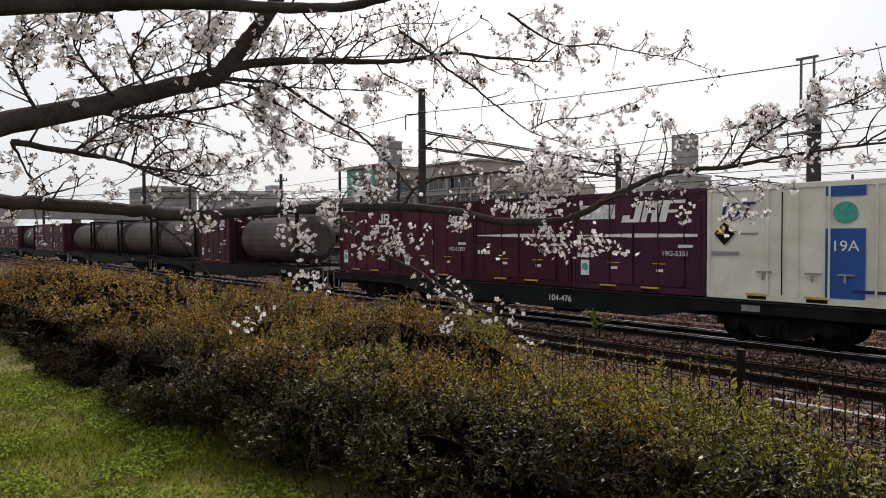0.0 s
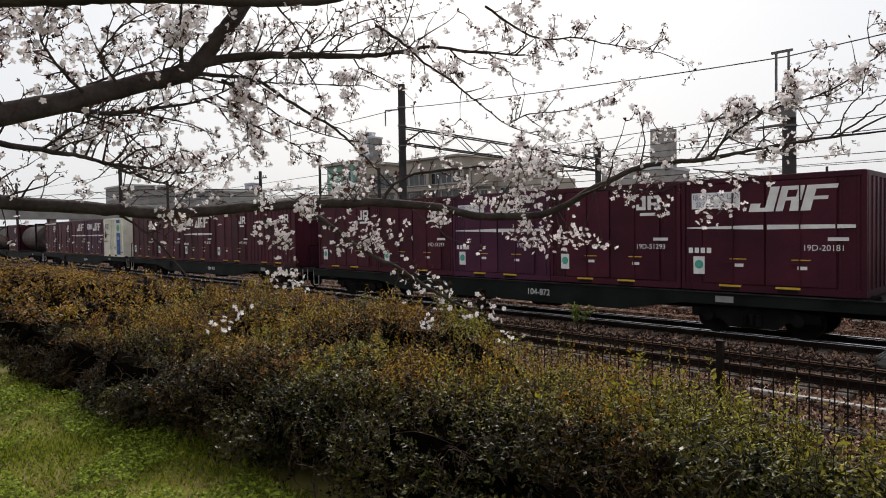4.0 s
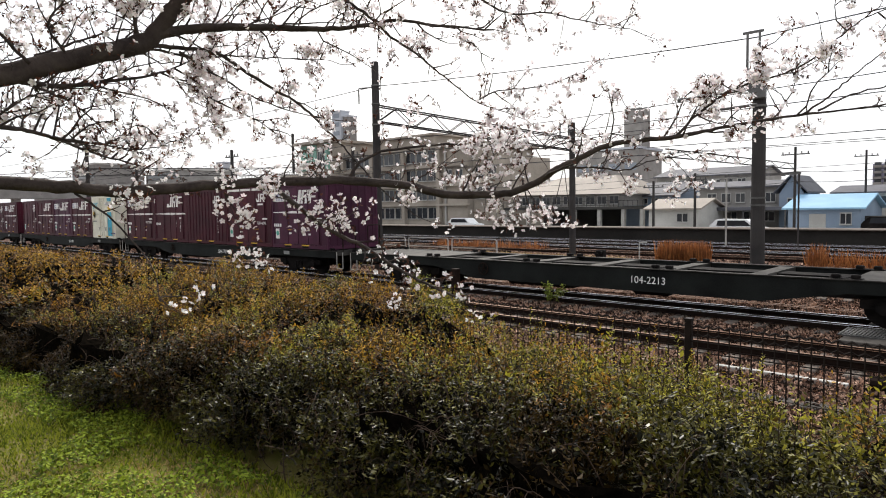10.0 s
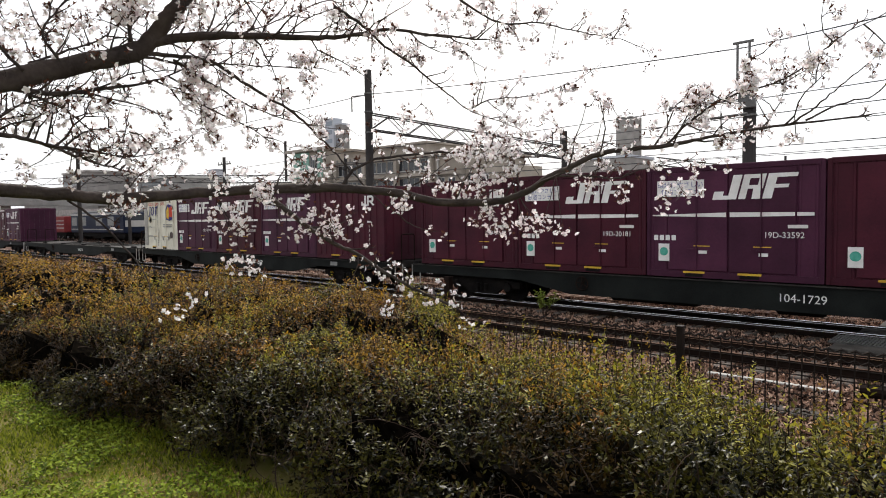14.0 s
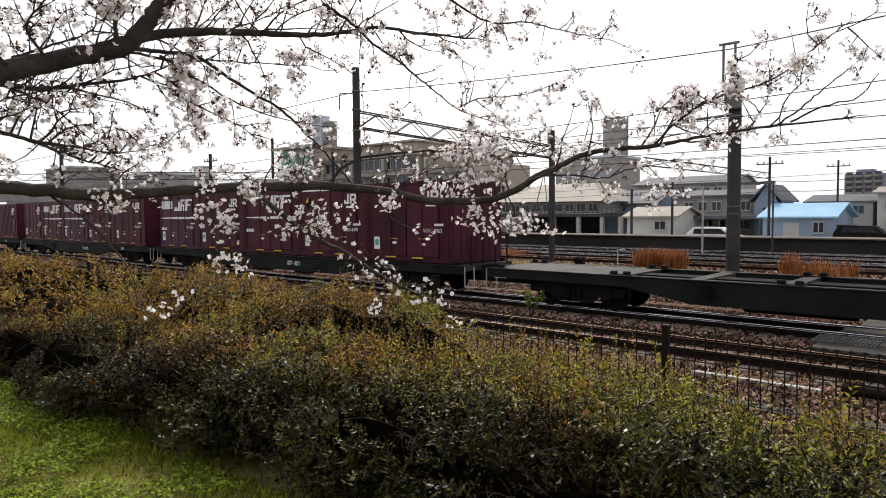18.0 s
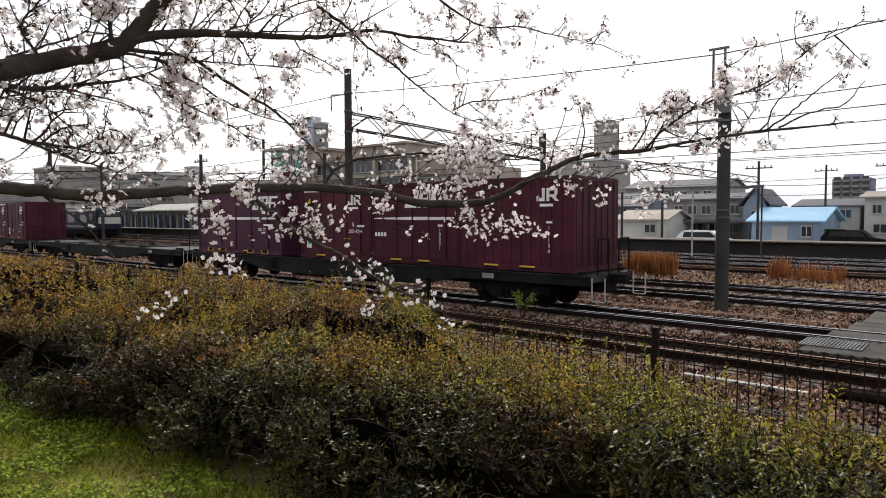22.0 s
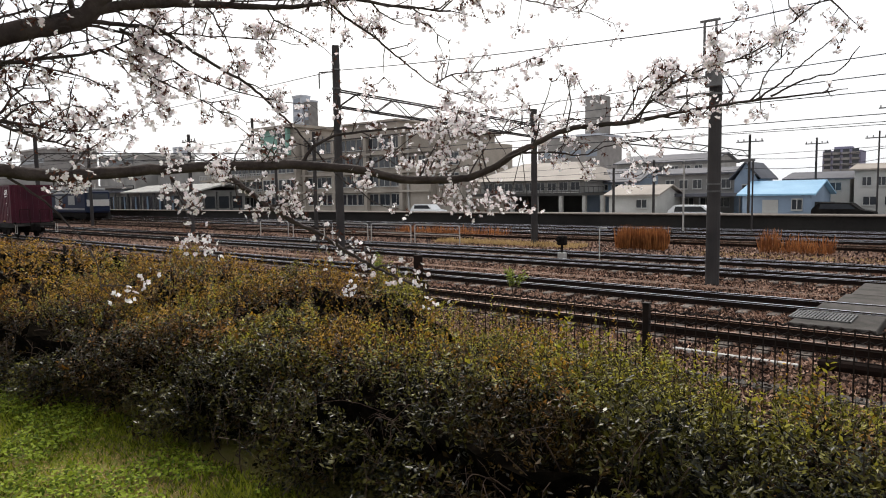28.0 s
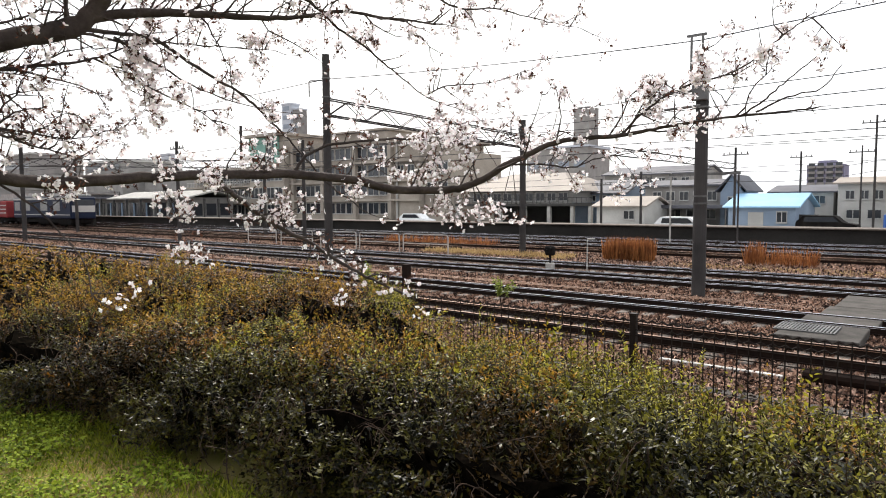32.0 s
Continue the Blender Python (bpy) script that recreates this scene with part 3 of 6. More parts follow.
wire([(26, 18.9, 6.6), (-8.2, 19.1, 5.50), (-22, 19.3, 5.5), (-58, 19.3, 5.2)], 0.012, 0.1)
wire([(26, 18.9, 5.7), (-7.6, 19.1, 5.08), (-22, 19.3, 4.9), (-58, 19.3, 4.7)], 0.012, 0.03)
for line in (((30, 24, 5.75), (-30.2, 24.5, 5.6), (-44, 24.4, 5.6), (-90, 24, 5.7)), ((30, 24.1, 5.05), (-30.2, 24.49, 4.9), (-44, 24.37, 4.9), (-90, 24, 5.0)), ((30, 33, 5.55), (-47, 33.87, 5.4), (-90, 33, 5.5)),
             ((30, 36, 5.45), (-47, 34.13, 5.6), (-90, 36, 5.4)), ((30, 42, 6.0), (-20.2, 49.9, 4.8), (-44, 52, 4.6))):
    wire(line, 0.014, 0.25)
for z in (4.6, 5.3):
    wire([(30, 54, z), (-5.25, 55, z), (-13.3, 50.4, z - 0.6), (-42, 56, z - 1.2)], 0.018, 0.3)

# ---- yard furniture ----
t = thing("ground_signal", pose(-13.1, 23.15, GROUND), "black dwarf signal on a concrete foot", "signal")
part("foot", boxes((-0.14, 0.14, -0.14, 0.14, 0, 0.32), bevel=0.02), "concrete", t)
part("stem", tube(bmesh.new(), [(0, 0, 0.3), (0, 0, 0.75)], 0.05, 8), "steel_dark", t)
part("lamp_head", boxes((-0.2, 0.2, -0.12, 0.12, 0.62, 1.0), bevel=0.05), "steel_dark", t)
bm = bmesh.new()
tube(bm, [(-0.08, -0.12, 0.82), (-0.08, -0.22, 0.82)], 0.06, 8)
tube(bm, [(0.08, -0.12, 0.9), (0.08, -0.22, 0.9)], 0.06, 8)
part("hood", bm, "steel_dark", t)
t = thing("marker_post", pose(-11.35, 22.9, GROUND), "slim pale hooked marker post in the ballast", "post")
part("post", tube(bmesh.new(), [(0, 0, 0), (0, 0, 1.25), (0, 0, 1.34), (0.30, 0, 1.36)], 0.024, 8), "concrete", t)
t = thing("white_stone", pose(-10.6, 22.35, GROUND), "small whitewashed marker stone", "stone")
bm = bmesh.new()
bmesh.ops.create_icosphere(bm, subdivisions=2, radius=0.16)
part("stone_body", bm, "white", t, smooth=True)
t = thing("distance_post", pose(-12.6, 14.0, 0), "stubby brown post beside the siding", "post")
part("post", boxes((-0.1, 0.1, -0.1, 0.1, GROUND, 0.75), bevel=0.015), "rail", t)
for x, y in ((-30, 27), (-26.5, 27), (-34, 27), (-38, 27.2), (-23, 27)):
    t = thing("yard_railing", pose(x, y, GROUND), "low pale pipe railing between tracks", "railing", "yard railings")
    bm = bmesh.new()
    tube(bm, [(-1.6, 0, 0), (-1.6, 0, 0.95), (-1.5, 0, 1.05), (1.5, 0, 1.05), (1.6, 0, 0.95), (1.6, 0, 0)], 0.035, 6)
    part("rail_pipe", bm, "concrete", t)
    part("mid_pipe", tube(bmesh.new(), [(-1.6, 0, 0.55), (1.6, 0, 0.55)], 0.025, 6), "concrete", t)


def tuft(name, x, y, w, d, h, n, material, label, seed, lean=0.12):
    r = np.random.default_rng(seed)
    c = np.stack([x + w * (r.random(n) - 0.5), y + d * (r.random(n) - 0.5), np.full(n, GROUND)], 1)
    hh = h * (0.30 + 0.72 * r.random((n, 1)) ** 0.7)
    ax = unit(np.concatenate([r.normal(size=(n, 2)) * lean, np.ones((n, 1))], 1)) * hh / 2
    ay = np.stack([np.cos(6.3 * r.random(n)), np.sin(6.3 * r.random(n)), np.zeros(n)], 1) * 0.02
    return tagged(cards(name, c + ax, ax, ay, ay * 0.5, material), label, "grass")


for k, (x, y, w, n) in enumerate(((-13.1, 29.2, 0.75, 700), (-12.35, 29.3, 0.6, 520), (-11.6, 29.1, 0.85, 800))):
    tuft("dry_reeds", x, y, w, 0.8, 1.18, n, "reed", "dense clump of orange-brown dry reeds", 1 + 10 * k, 0.10)
tuft("dry_reeds", -7.1, 30.2, 0.7, 0.8, 1.15, 170, "reed", "sparse clump of orange-brown dry reeds", 2, 0.16)
tuft("dry_reeds", -5.7, 30.2, 1.9, 1.0, 0.95, 260, "reed", "sparse clump of orange-brown dry reeds", 6, 0.22)
tuft("dry_reeds", -27, 33, 9, 1.5, 0.8, 900, "reed", "thin strip of rusty dry reeds between tracks", 5, 0.2)
tuft("dry_grass", -19.5, 28.6, 9, 1.6, 0.35, 2500, "straw", "pale straw-coloured dry grass strip", 3, 0.5)
tuft("dry_grass", -3, 28.4, 14, 1.6, 0.14, 1500, "straw", "thin dry grass on gravel", 4, 0.5)
for x, y in ((-9.6, 14.4), (-14.5, 14.2)):
    wd = thing("weed_clump", pose(x, y, GROUND), "yellow-green leafy weeds growing beside the track", "weed")
    r = random.Random(int(-x * 10))
    stalk, wc_, wa_, wb_ = bmesh.new(), [], [], []
    for k in range(9):
        e = Vector((r.gauss(0, 0.26), r.gauss(0, 0.12), r.uniform(0.5, 0.95)))
        arc = smooth_line([(0, 0, 0), e * 0.5 + Vector((0, 0, 0.08)), e], 5)
        tube(stalk, arc, 0.006, 4)
        for p in arc[4:]:
            for j in range(7):
                d = Vector((r.gauss(0, 1), r.gauss(0, 1), r.gauss(0.1, 0.5))).normalized()
                wc_.append(p + d * 0.05), wa_.append(d * 0.045), wb_.append(d.cross(Vector((r.gauss(0, .4), r.gauss(0, .4), 1))).normalized() * 0.018)
    part("stalk", stalk, "twig", wd)["kind"] = "stuff"
    cards("foliage", np.array(wc_), np.array(wa_), np.array(wb_), np.array(wb_) * 0.2, "weed", wd)

# ---- platform and buildings ----
t = thing("platform", None, "long dark platform wall with a pale concrete edge", "platform", kind="structure")
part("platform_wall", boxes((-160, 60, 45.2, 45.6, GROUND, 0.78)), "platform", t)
part("platform_edge", boxes((-160, 60, 44.95, 47.5, 0.782, 0.87), bevel=0.02), "sleeper", t)
part("street", boxes((-160, 60, 47.5, 120, GROUND, -0.05)), "concrete", t)


def windows(parent, x0, x1, y, z0, z1, cols, wf=0.8, hf=0.8, frame=True):
    """A row of windows in the wall that faces the tracks."""
    w = (x1 - x0) / cols
    for i in range(cols):
        a, b = x0 + w * (i + 0.5 - wf / 2), x0 + w * (i + 0.5 + wf / 2)
        win = part("window", boxes((a, b, y - 0.04, y + 0.02, z0, z1)), "window", parent)
        if frame:
            bm = boxes((a - 0.06, b + 0.06, y - 0.09, y - 0.041, z1, z1 + 0.1), (a - 0.06, b + 0.06, y - 0.16, y - 0.041, z0 - 0.12, z0),
                       (a - 0.05, a, y - 0.09, y - 0.041, z0, z1), (b, b + 0.05, y - 0.09, y - 0.041, z0, z1),
                       ((a + b) / 2 - 0.03, (a + b) / 2 + 0.03, y - 0.08, y - 0.041, z0, z1))
            part("window_frame", bm, "win_frame", win)


def gable(parent, x0, x1, y0, y1, z0, z1, material, along_x=True, over=0.4, name="roof"):
    bm = bmesh.new()
    t = 0.14
    for dz in (0,):
        if along_x:
            ym = (y0 + y1) / 2
            prof = [(y0 - over, z0), (ym, z1), (y1 + over, z0), (y1 + over, z0 + t), (ym, z1 + t), (y0 - over, z0 + t)]
            ends = [[bm.verts.new((x, y, z)) for y, z in prof] for x in (x0 - over, x1 + over)]
        else:
            xm = (x0 + x1) / 2
            prof = [(x0 - over, z0), (xm, z1), (x1 + over, z0), (x1 + over, z0 + t), (xm, z1 + t), (x0 - over, z0 + t)]
            ends = [[bm.verts.new((x, y, z)) for x, z in prof] for y in (y0 - over, y1 + over)]
        for k in range(6):
            bm.faces.new((ends[0][k], ends[0][(k + 1) % 6], ends[1][(k + 1) % 6], ends[1][k]))
        bm.faces.new((ends[0][0], ends[0][1], ends[0][4], ends[0][5]))
        bm.faces.new((ends[0][1], ends[0][2], ends[0][3], ends[0][4]))
        bm.faces.new((ends[1][0], ends[1][1], ends[1][4], ends[1][5]))
        bm.faces.new((ends[1][1], ends[1][2], ends[1][3], ends[1][4]))
    bmesh.ops.recalc_face_normals(bm, faces=bm.faces[:])
    r = part(name, bm, material, parent)
    return r


def gable_wall(parent, x0, x1, y0, y1, zg, z0, z1, material, along_x):
    bm = boxes((x0, x1, y0, y1, zg, z0))
    if along_x:
        ym = (y0 + y1) / 2
        for x in (x0 + 0.02, x1 - 0.02):
            flat(bm, [(x, y0, z0), (x, y1, z0), (x, ym, z1)])
    else:
        xm = (x0 + x1) / 2
        for y in (y0 + 0.02, y1 - 0.02):
            flat(bm, [(x0, y, z0), (x1, y, z0), (xm, y, z1)])
    return part("wall", bm, material, parent)


def house(x0, x1, y0, y1, z0, z1, wall, roof, along_x, rows, label, zg=-0.05):
    t = thing("house", None, label, "house", "houses beyond the yard")
    gable_wall(t, x0, x1, y0, y1, zg, z0, z1, wall, along_x)
    gable(t, x0, x1, y0, y1, z0, z1, roof, along_x)
    for a, b, c0, c1, n in rows:
        windows(t, a, b, y0, c0, c1, n, 0.6)
    return t


# meeting hall with a broad beige hip roof over an open car deck
hall = thing("hall", None, "low hall with a broad beige hipped roof over dark open parking", "building", "houses beyond the yard")
bm = bmesh.new()
lo = [bm.verts.new(p) for p in ((-46.6, 60.6, 3.85), (-31.5, 60.6, 3.75), (-31.5, 74, 3.75), (-46.6, 74, 3.85))]
hi = [bm.verts.new(p) for p in ((-42.5, 66, 5.9), (-35.5, 66, 5.9), (-35.5, 69, 5.9), (-42.5, 69, 5.9))]
for k in range(4):
    bm.faces.new((lo[k], lo[(k + 1) % 4], hi[(k + 1) % 4], hi[k]))
bm.faces.new(hi)
bm.faces.new(lo[::-1])
part("roof", bm, "roof_beige", hall)
part("wall", boxes((-45.6, -32.2, 61.6, 73, 2.5, 3.85)), "plaster", hall)
windows(hall, -45.2, -32.6, 61.6, 2.75, 3.55, 9, 0.7)
# slab and back wall take a dark tone for the shade of the parking
part("deck_slab", boxes((-46.5, -29.2, 59.9, 73, 2.15, 2.45)), "shade", hall)
part("back_wall", boxes((-46.5, -29.2, 68, 68.3, -0.05, 2.15)), "shade", hall)
for x in (-46.3, -43.2, -40.3, -37.2, -34.2, -31.5, -29.5):
    part("column", boxes((x - 0.18, x + 0.18, 60.0, 60.4, -0.05, 2.15)), "concrete", hall)
bm = boxes((-46.5, -29.2, 59.86, 59.9, 3.0, 3.06))
for i in range(34):
    box(bm, -46.5 + i * 0.52, -46.46 + i * 0.52, 59.86, 59.9, 2.45, 3.0)
part("railing", bm, "shade", hall)
house(-34.6, -28.4, 66, 74, 3.4, 4.9, "plaster_blue", "roof_grey", True, ((-34, -29, 2.7, 3.2, 4),), "grey-roofed house with pale blue gable walls")
house(-27.4, -22.8, 57.2, 63, 2.05, 2.95, "plaster_white", "roof_beige", True, ((-25, -23.4, 1.0, 1.7, 1),), "small white house with a shallow tan roof")
house(-26.2, -18.2, 66, 74, 4.05, 4.7, "plaster", "roof_grey", True, ((-25.6, -18.8, 2.7, 3.5, 5), (-25.6, -18.8, 0.9, 1.7, 4)), "two-storey grey plaster house with rows of windows")
t = thing("lean_to_roof", None, "dark lean-to canopy over the ground floor", "canopy")
part("canopy_sheet", boxes((-24.5, -16.8, 61.5, 66.0, 1.9, 2.2)), "roof_grey", t)
for x in (-24.3, -20.5, -17.0):
    part("canopy_post", boxes((x - 0.06, x + 0.06, 61.6, 61.72, -0.05, 1.9)), "pole_steel", t)
house(-18.3, -16.3, 64.5, 70, 3.4, 4.95, "plaster_blue", "roof_grey", False, ((-17.9, -16.3, 2.2, 2.9, 1),), "narrow pale blue house with a steep dark gable")
shed = house(-16.2, -11.0, 59.5, 68, 1.95, 3.1, "plaster_blue", "roof_blue", True, ((-12.6, -11.4, 0.8, 1.6, 1),), "blue shed with a bright sky-blue metal roof")
part("side_door", boxes((-14.6, -13.4, 59.44, 59.49, -0.05, 1.6)), "plaster_white", shed)
house(-15.0, -9.8, 70, 78, 3.3, 4.0, "plaster_white", "roof_grey", True, ((-14.6, -10.2, 2.3, 3.0, 3),), "white house with a low grey roof")
house(-9.2, -5.2, 68, 76, 4.0, 4.6, "plaster_white", "roof_beige", True, ((-8.8, -5.6, 2.7, 3.4, 3), (-8.8, -5.6, 1.0, 1.7, 2)), "cream two-storey house with small windows")
house(-4.6, 4, 66, 76, 3.9, 4.8, "plaster", "roof_grey", True, ((-4, 3.5, 2.5, 3.3, 4),), "grey house with a tiled roof")
house(-60, -49, 82, 92, 5.6, 6.6, "plaster_white", "roof_grey", True, ((-61, -48, 3.6, 4.6, 8),), "long white building with blue-grey roof")
house(-40, -27, 86, 96, 6.2, 7.4, "plaster", "roof_grey", True, ((-39, -28, 4.8, 5.7, 7),), "grey apartment house behind the hall")
for x0, x1, y, h in ((-11, -4, 80, 2.2), (-11.2, -9.6, 61, 1.4)):
    t = thing("block_wall", None, "plain dark garden wall between the houses", "wall")
    part("wall_blocks", boxes((x0, x1, y, y + 0.2, -0.05, h)), "shade", t)
t = thing("blue_tank", pose(-4.2, 58, -0.05), "blue plastic tank beside the houses", "tank")
part("tank_body", tube(bmesh.new(), [(0, 0, 0), (0, 0, 0.1), (0, 0, 1.5), (0, 0, 1.65)], [0.6, 0.7, 0.7, 0.4], 14), "blue_band", t)

# apartment tower far away
tow = thing("apartment_tower", None, "distant mauve apartment tower with balconies", "apartment building")
part("wall", boxes((-51.5, -38.5, 300, 314, 0, 17.3)), "tower", tow)
part("roof_house", boxes((-48, -42, 303, 309, 17.3, 19)), "tower", tow)
for f in range(7):
    for x0 in (-51.2, -48.0, -44.8, -41.6):
        b = part("balcony", boxes((x0, x0 + 2.8, 299, 299.98, 2.6 + f * 2.2, 3.5 + f * 2.2)), "plaster", tow)
        part("balcony_window", boxes((x0 + 0.3, x0 + 2.5, 299.9, 299.99, 3.55 + f * 2.2, 4.7 + f * 2.2)), "window", b)

# school block
sc = thing("school_building", None, "weathered grey concrete school block with long rows of windows", "school", "school blocks")
part("wall", boxes((-78.5, -53.8, 62, 76, -0.05, 10.6)), "school", sc)
part("roof_slab", boxes((-79.2, -53.0, 61.3, 76.5, 10.6, 11.0)), "school", sc)
for f in range(4):
    z = 1.0 + f * 2.5
    windows(sc, -78, -58.6, 62, z + 0.2, z + 1.6, 9, 0.86)
    part("floor_band", boxes((-79.0, -53.4, 61.3, 61.98, z + 1.85, z + 2.12)), "school", sc)
for x in (-78.2, -71.6, -65.0, -58.4):
    part("pier", boxes((x - 0.3, x + 0.3, 61.35, 61.97, -0.05, 10.6)), "school", sc)
windows(sc, -57.8, -54.2, 62, 6.3, 7.4, 2, 0.6)
part("downpipe", tube(bmesh.new(), [(-57.4, 61.8, -0.05), (-57.4, 61.8, 10.5)], 0.14, 8), "plaster_white", sc)
part("roof_room", boxes((-72, -60.5, 63, 72, 11.0, 12.3)), "school", sc)
part("roof_lip", boxes((-72.4, -60.1, 62.6, 72.4, 12.3, 12.55)), "school", sc)
part("low_wing", boxes((-53.7, -49.5, 63, 74, -0.05, 9.0)), "school", sc)
windows(sc, -53.4, -49.8, 63, 6.2, 7.6, 2, 0.8)
windows(sc, -53.4, -49.8, 63, 3.7, 5.1, 2, 0.8)
wing = thing("school_building", None, "taller school wing with a faded green stair tower", "school", "school blocks")
part("wall", boxes((-108, -78.6, 63, 78, -0.05, 8.6)), "school", wing)
part("stair_tower", boxes((-87.5, -78.9, 60.5, 72, -0.05, 12.7)), "school", wing)
part("green_front", boxes((-87.3, -83.2, 60.38, 60.49, 8.7, 12.6)), "school_green", wing)
part("green_fin", boxes((-80.4, -79.9, 59.9, 60.49, 8.7, 12.6)), "school_green", wing)
part("tower_roof", boxes((-88.3, -78.4, 59.6, 73, 12.7, 13.1)), "school", wing)
part("mast", tube(bmesh.new(), [(-91.2, 61.6, 8.6), (-91.2, 61.6, 15.1)], 0.22, 8), "pole", wing)
windows(wing, -83.0, -80.5, 60.5, 9.2, 12.0, 2, 0.8)
for f in range(3):
    z = 0.7 + f * 2.6
    windows(wing, -107, -88.5, 63, z + 0.2, z + 1.7, 9, 0.86)
    windows(wing, -87.2, -79.2, 60.5, z + 0.2, z + 1.7, 4, 0.84)
    slab = part("balcony_slab", boxes((-108, -87.6, 61.6, 62.98, z + 2.0, z + 2.25)), "school", wing)
    bm = boxes((-108, -87.6, 61.6, 61.68, z + 2.95, z + 3.05))
    for k in range(41):
        box(bm, -108 + k * 0.5, -107.93 + k * 0.5, 61.6, 61.67, z + 2.25, z + 2.95)
    part("balcony_rail", bm, "win_frame", slab, "pale balcony railing")

# station canopy and far town, deep along the tracks
st = thing("station_canopy", None, "long grey platform canopy on dark posts", "canopy")
part("canopy_roof", boxes((-150, -92, 36.2, 42.4, 4.0, 4.3)), "plaster", st)
part("fascia", boxes((-150, -92, 36.0, 36.2, 3.45, 4.3)), "concrete", st)
part("platform_block", boxes((-150, -90, 37.9, 38.3, GROUND, 0.8)), "platform", st)
for i in range(8):
    part("canopy_post", boxes((-148 + i * 7.5, -147.7 + i * 7.5, 38.6, 38.9, GROUND, 4.0)), "pole_steel", st)
sh_ = thing("station_house", None, "low grey station house under a pale shallow roof", "building", "houses beyond the yard")
part("wall", boxes((-119, -88.5, 50.4, 58, -0.05, 3.6)), "plaster", sh_)
bm = bmesh.new()
prof = [(49.4, 3.45), (54.2, 4.5), (59, 3.45), (59, 3.65), (54.2, 4.75), (49.4, 3.65)]
ends = [[bm.verts.new((x, y, z)) for y, z in prof] for x in (-112, -86.6)]
for k in range(6):
    bm.faces.new((ends[0][k], ends[0][(k + 1) % 6], ends[1][(k + 1) % 6], ends[1][k]))
bm.faces.new(ends[0])
bm.faces.new(ends[1][::-1])
bmesh.ops.recalc_face_normals(bm, faces=bm.faces[:])
part("roof", bm, "concrete", sh_, "pale shallow roof")
part("flat_roof", boxes((-121, -112.1, 49.6, 58.4, 3.62, 3.95)), "roof_grey", sh_)
for k in range(7):
    part("door_opening", boxes((-118.2 + k * 4.1, -115.0 + k * 4.1, 50.30, 50.42, 0.1, 2.9)), "window", sh_)
    part("door_post", boxes((-116.8 + k * 4.1, -116.4 + k * 4.1, 50.2, 50.29, 0.1, 2.9)), "plaster_blue", sh_)
    part("porch_post", boxes((-119.4 + k * 4.6, -119.1 + k * 4.6, 49.5, 49.8, -0.05, 3.62 if k < 2 else 3.45)), "pole_steel", sh_)
for k in range(3):
    part("end_window", boxes((-88.5, -88.4, 51.2 + k * 2.3, 52.8 + k * 2.3, 0.9, 2.7)), "window", sh_)
    part("end_post", boxes((-88.39, -88.2, 50.7 + k * 2.3, 50.95 + k * 2.3, -0.05, 3.4)), "pole_steel", sh_)
# far_wall and far_glass paint the haze onto these distant blocks
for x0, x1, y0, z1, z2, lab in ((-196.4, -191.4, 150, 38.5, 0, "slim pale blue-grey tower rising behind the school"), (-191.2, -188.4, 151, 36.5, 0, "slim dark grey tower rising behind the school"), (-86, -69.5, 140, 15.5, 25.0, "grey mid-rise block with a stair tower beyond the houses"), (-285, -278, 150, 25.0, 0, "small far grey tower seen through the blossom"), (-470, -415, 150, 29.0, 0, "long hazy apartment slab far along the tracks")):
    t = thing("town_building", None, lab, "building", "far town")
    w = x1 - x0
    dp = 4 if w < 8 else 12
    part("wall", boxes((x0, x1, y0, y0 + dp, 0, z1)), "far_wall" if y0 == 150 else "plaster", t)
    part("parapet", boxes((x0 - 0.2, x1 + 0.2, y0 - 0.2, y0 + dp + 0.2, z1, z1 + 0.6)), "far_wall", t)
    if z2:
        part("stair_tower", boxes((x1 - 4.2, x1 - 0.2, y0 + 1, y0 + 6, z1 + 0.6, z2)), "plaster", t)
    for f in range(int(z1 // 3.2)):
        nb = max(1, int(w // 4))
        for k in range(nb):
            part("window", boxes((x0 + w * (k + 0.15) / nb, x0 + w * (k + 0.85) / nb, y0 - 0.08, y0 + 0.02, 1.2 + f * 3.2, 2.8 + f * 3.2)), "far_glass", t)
fb = thing("footbridge", None, "grey covered footbridge across the far tracks", "footbridge")
part("span", boxes((-128, -124, 10, 48, 5.2, 7.6)), "plaster", fb)
part("pier", boxes((-127, -125, 30, 31, GROUND, 5.2)), "concrete", fb)
part("pier", boxes((-127, -125, 12.9, 13.6, GROUND, 5.2)), "concrete", fb)
part("pier", boxes((-127, -125, 45.2, 46, 0.3, 5.2)), "concrete", fb)
for x0, x1, y0, h in ((-190, -165, 50, 9), (-160, -142, 66, 12), (-230, -200, 20, 11), (-225, -205, 70, 17), (-140, -118, 70, 8)):
    t = thing("town_building", None, "hazy grey town building far along the tracks", "building", "far town")
    part("wall", boxes((x0, x1, y0, y0 + 14, 0, h)), "plaster", t)
    part("parapet", boxes((x0 - 0.3, x1 + 0.3, y0 - 0.3, y0 + 14.3, h, h + 0.5)), "plaster_white", t)
    for f in range(int(h // 3)):
        part("window_band", boxes((x0 + 1, x1 - 1, y0 - 0.06, y0 + 0.02, 1.2 + f * 3, 2.5 + f * 3)), "window", t)


# parked electric locomotive in the yard
lo_ = thing("electric_locomotive", pose(-88.7, 32.6, 0), "parked blue and white electric locomotive", "locomotive")
part("body", boxes((-9, 9, -1.4, 1.4, 0.95, 3.55), bevel=0.15), "loco_blue", lo_)
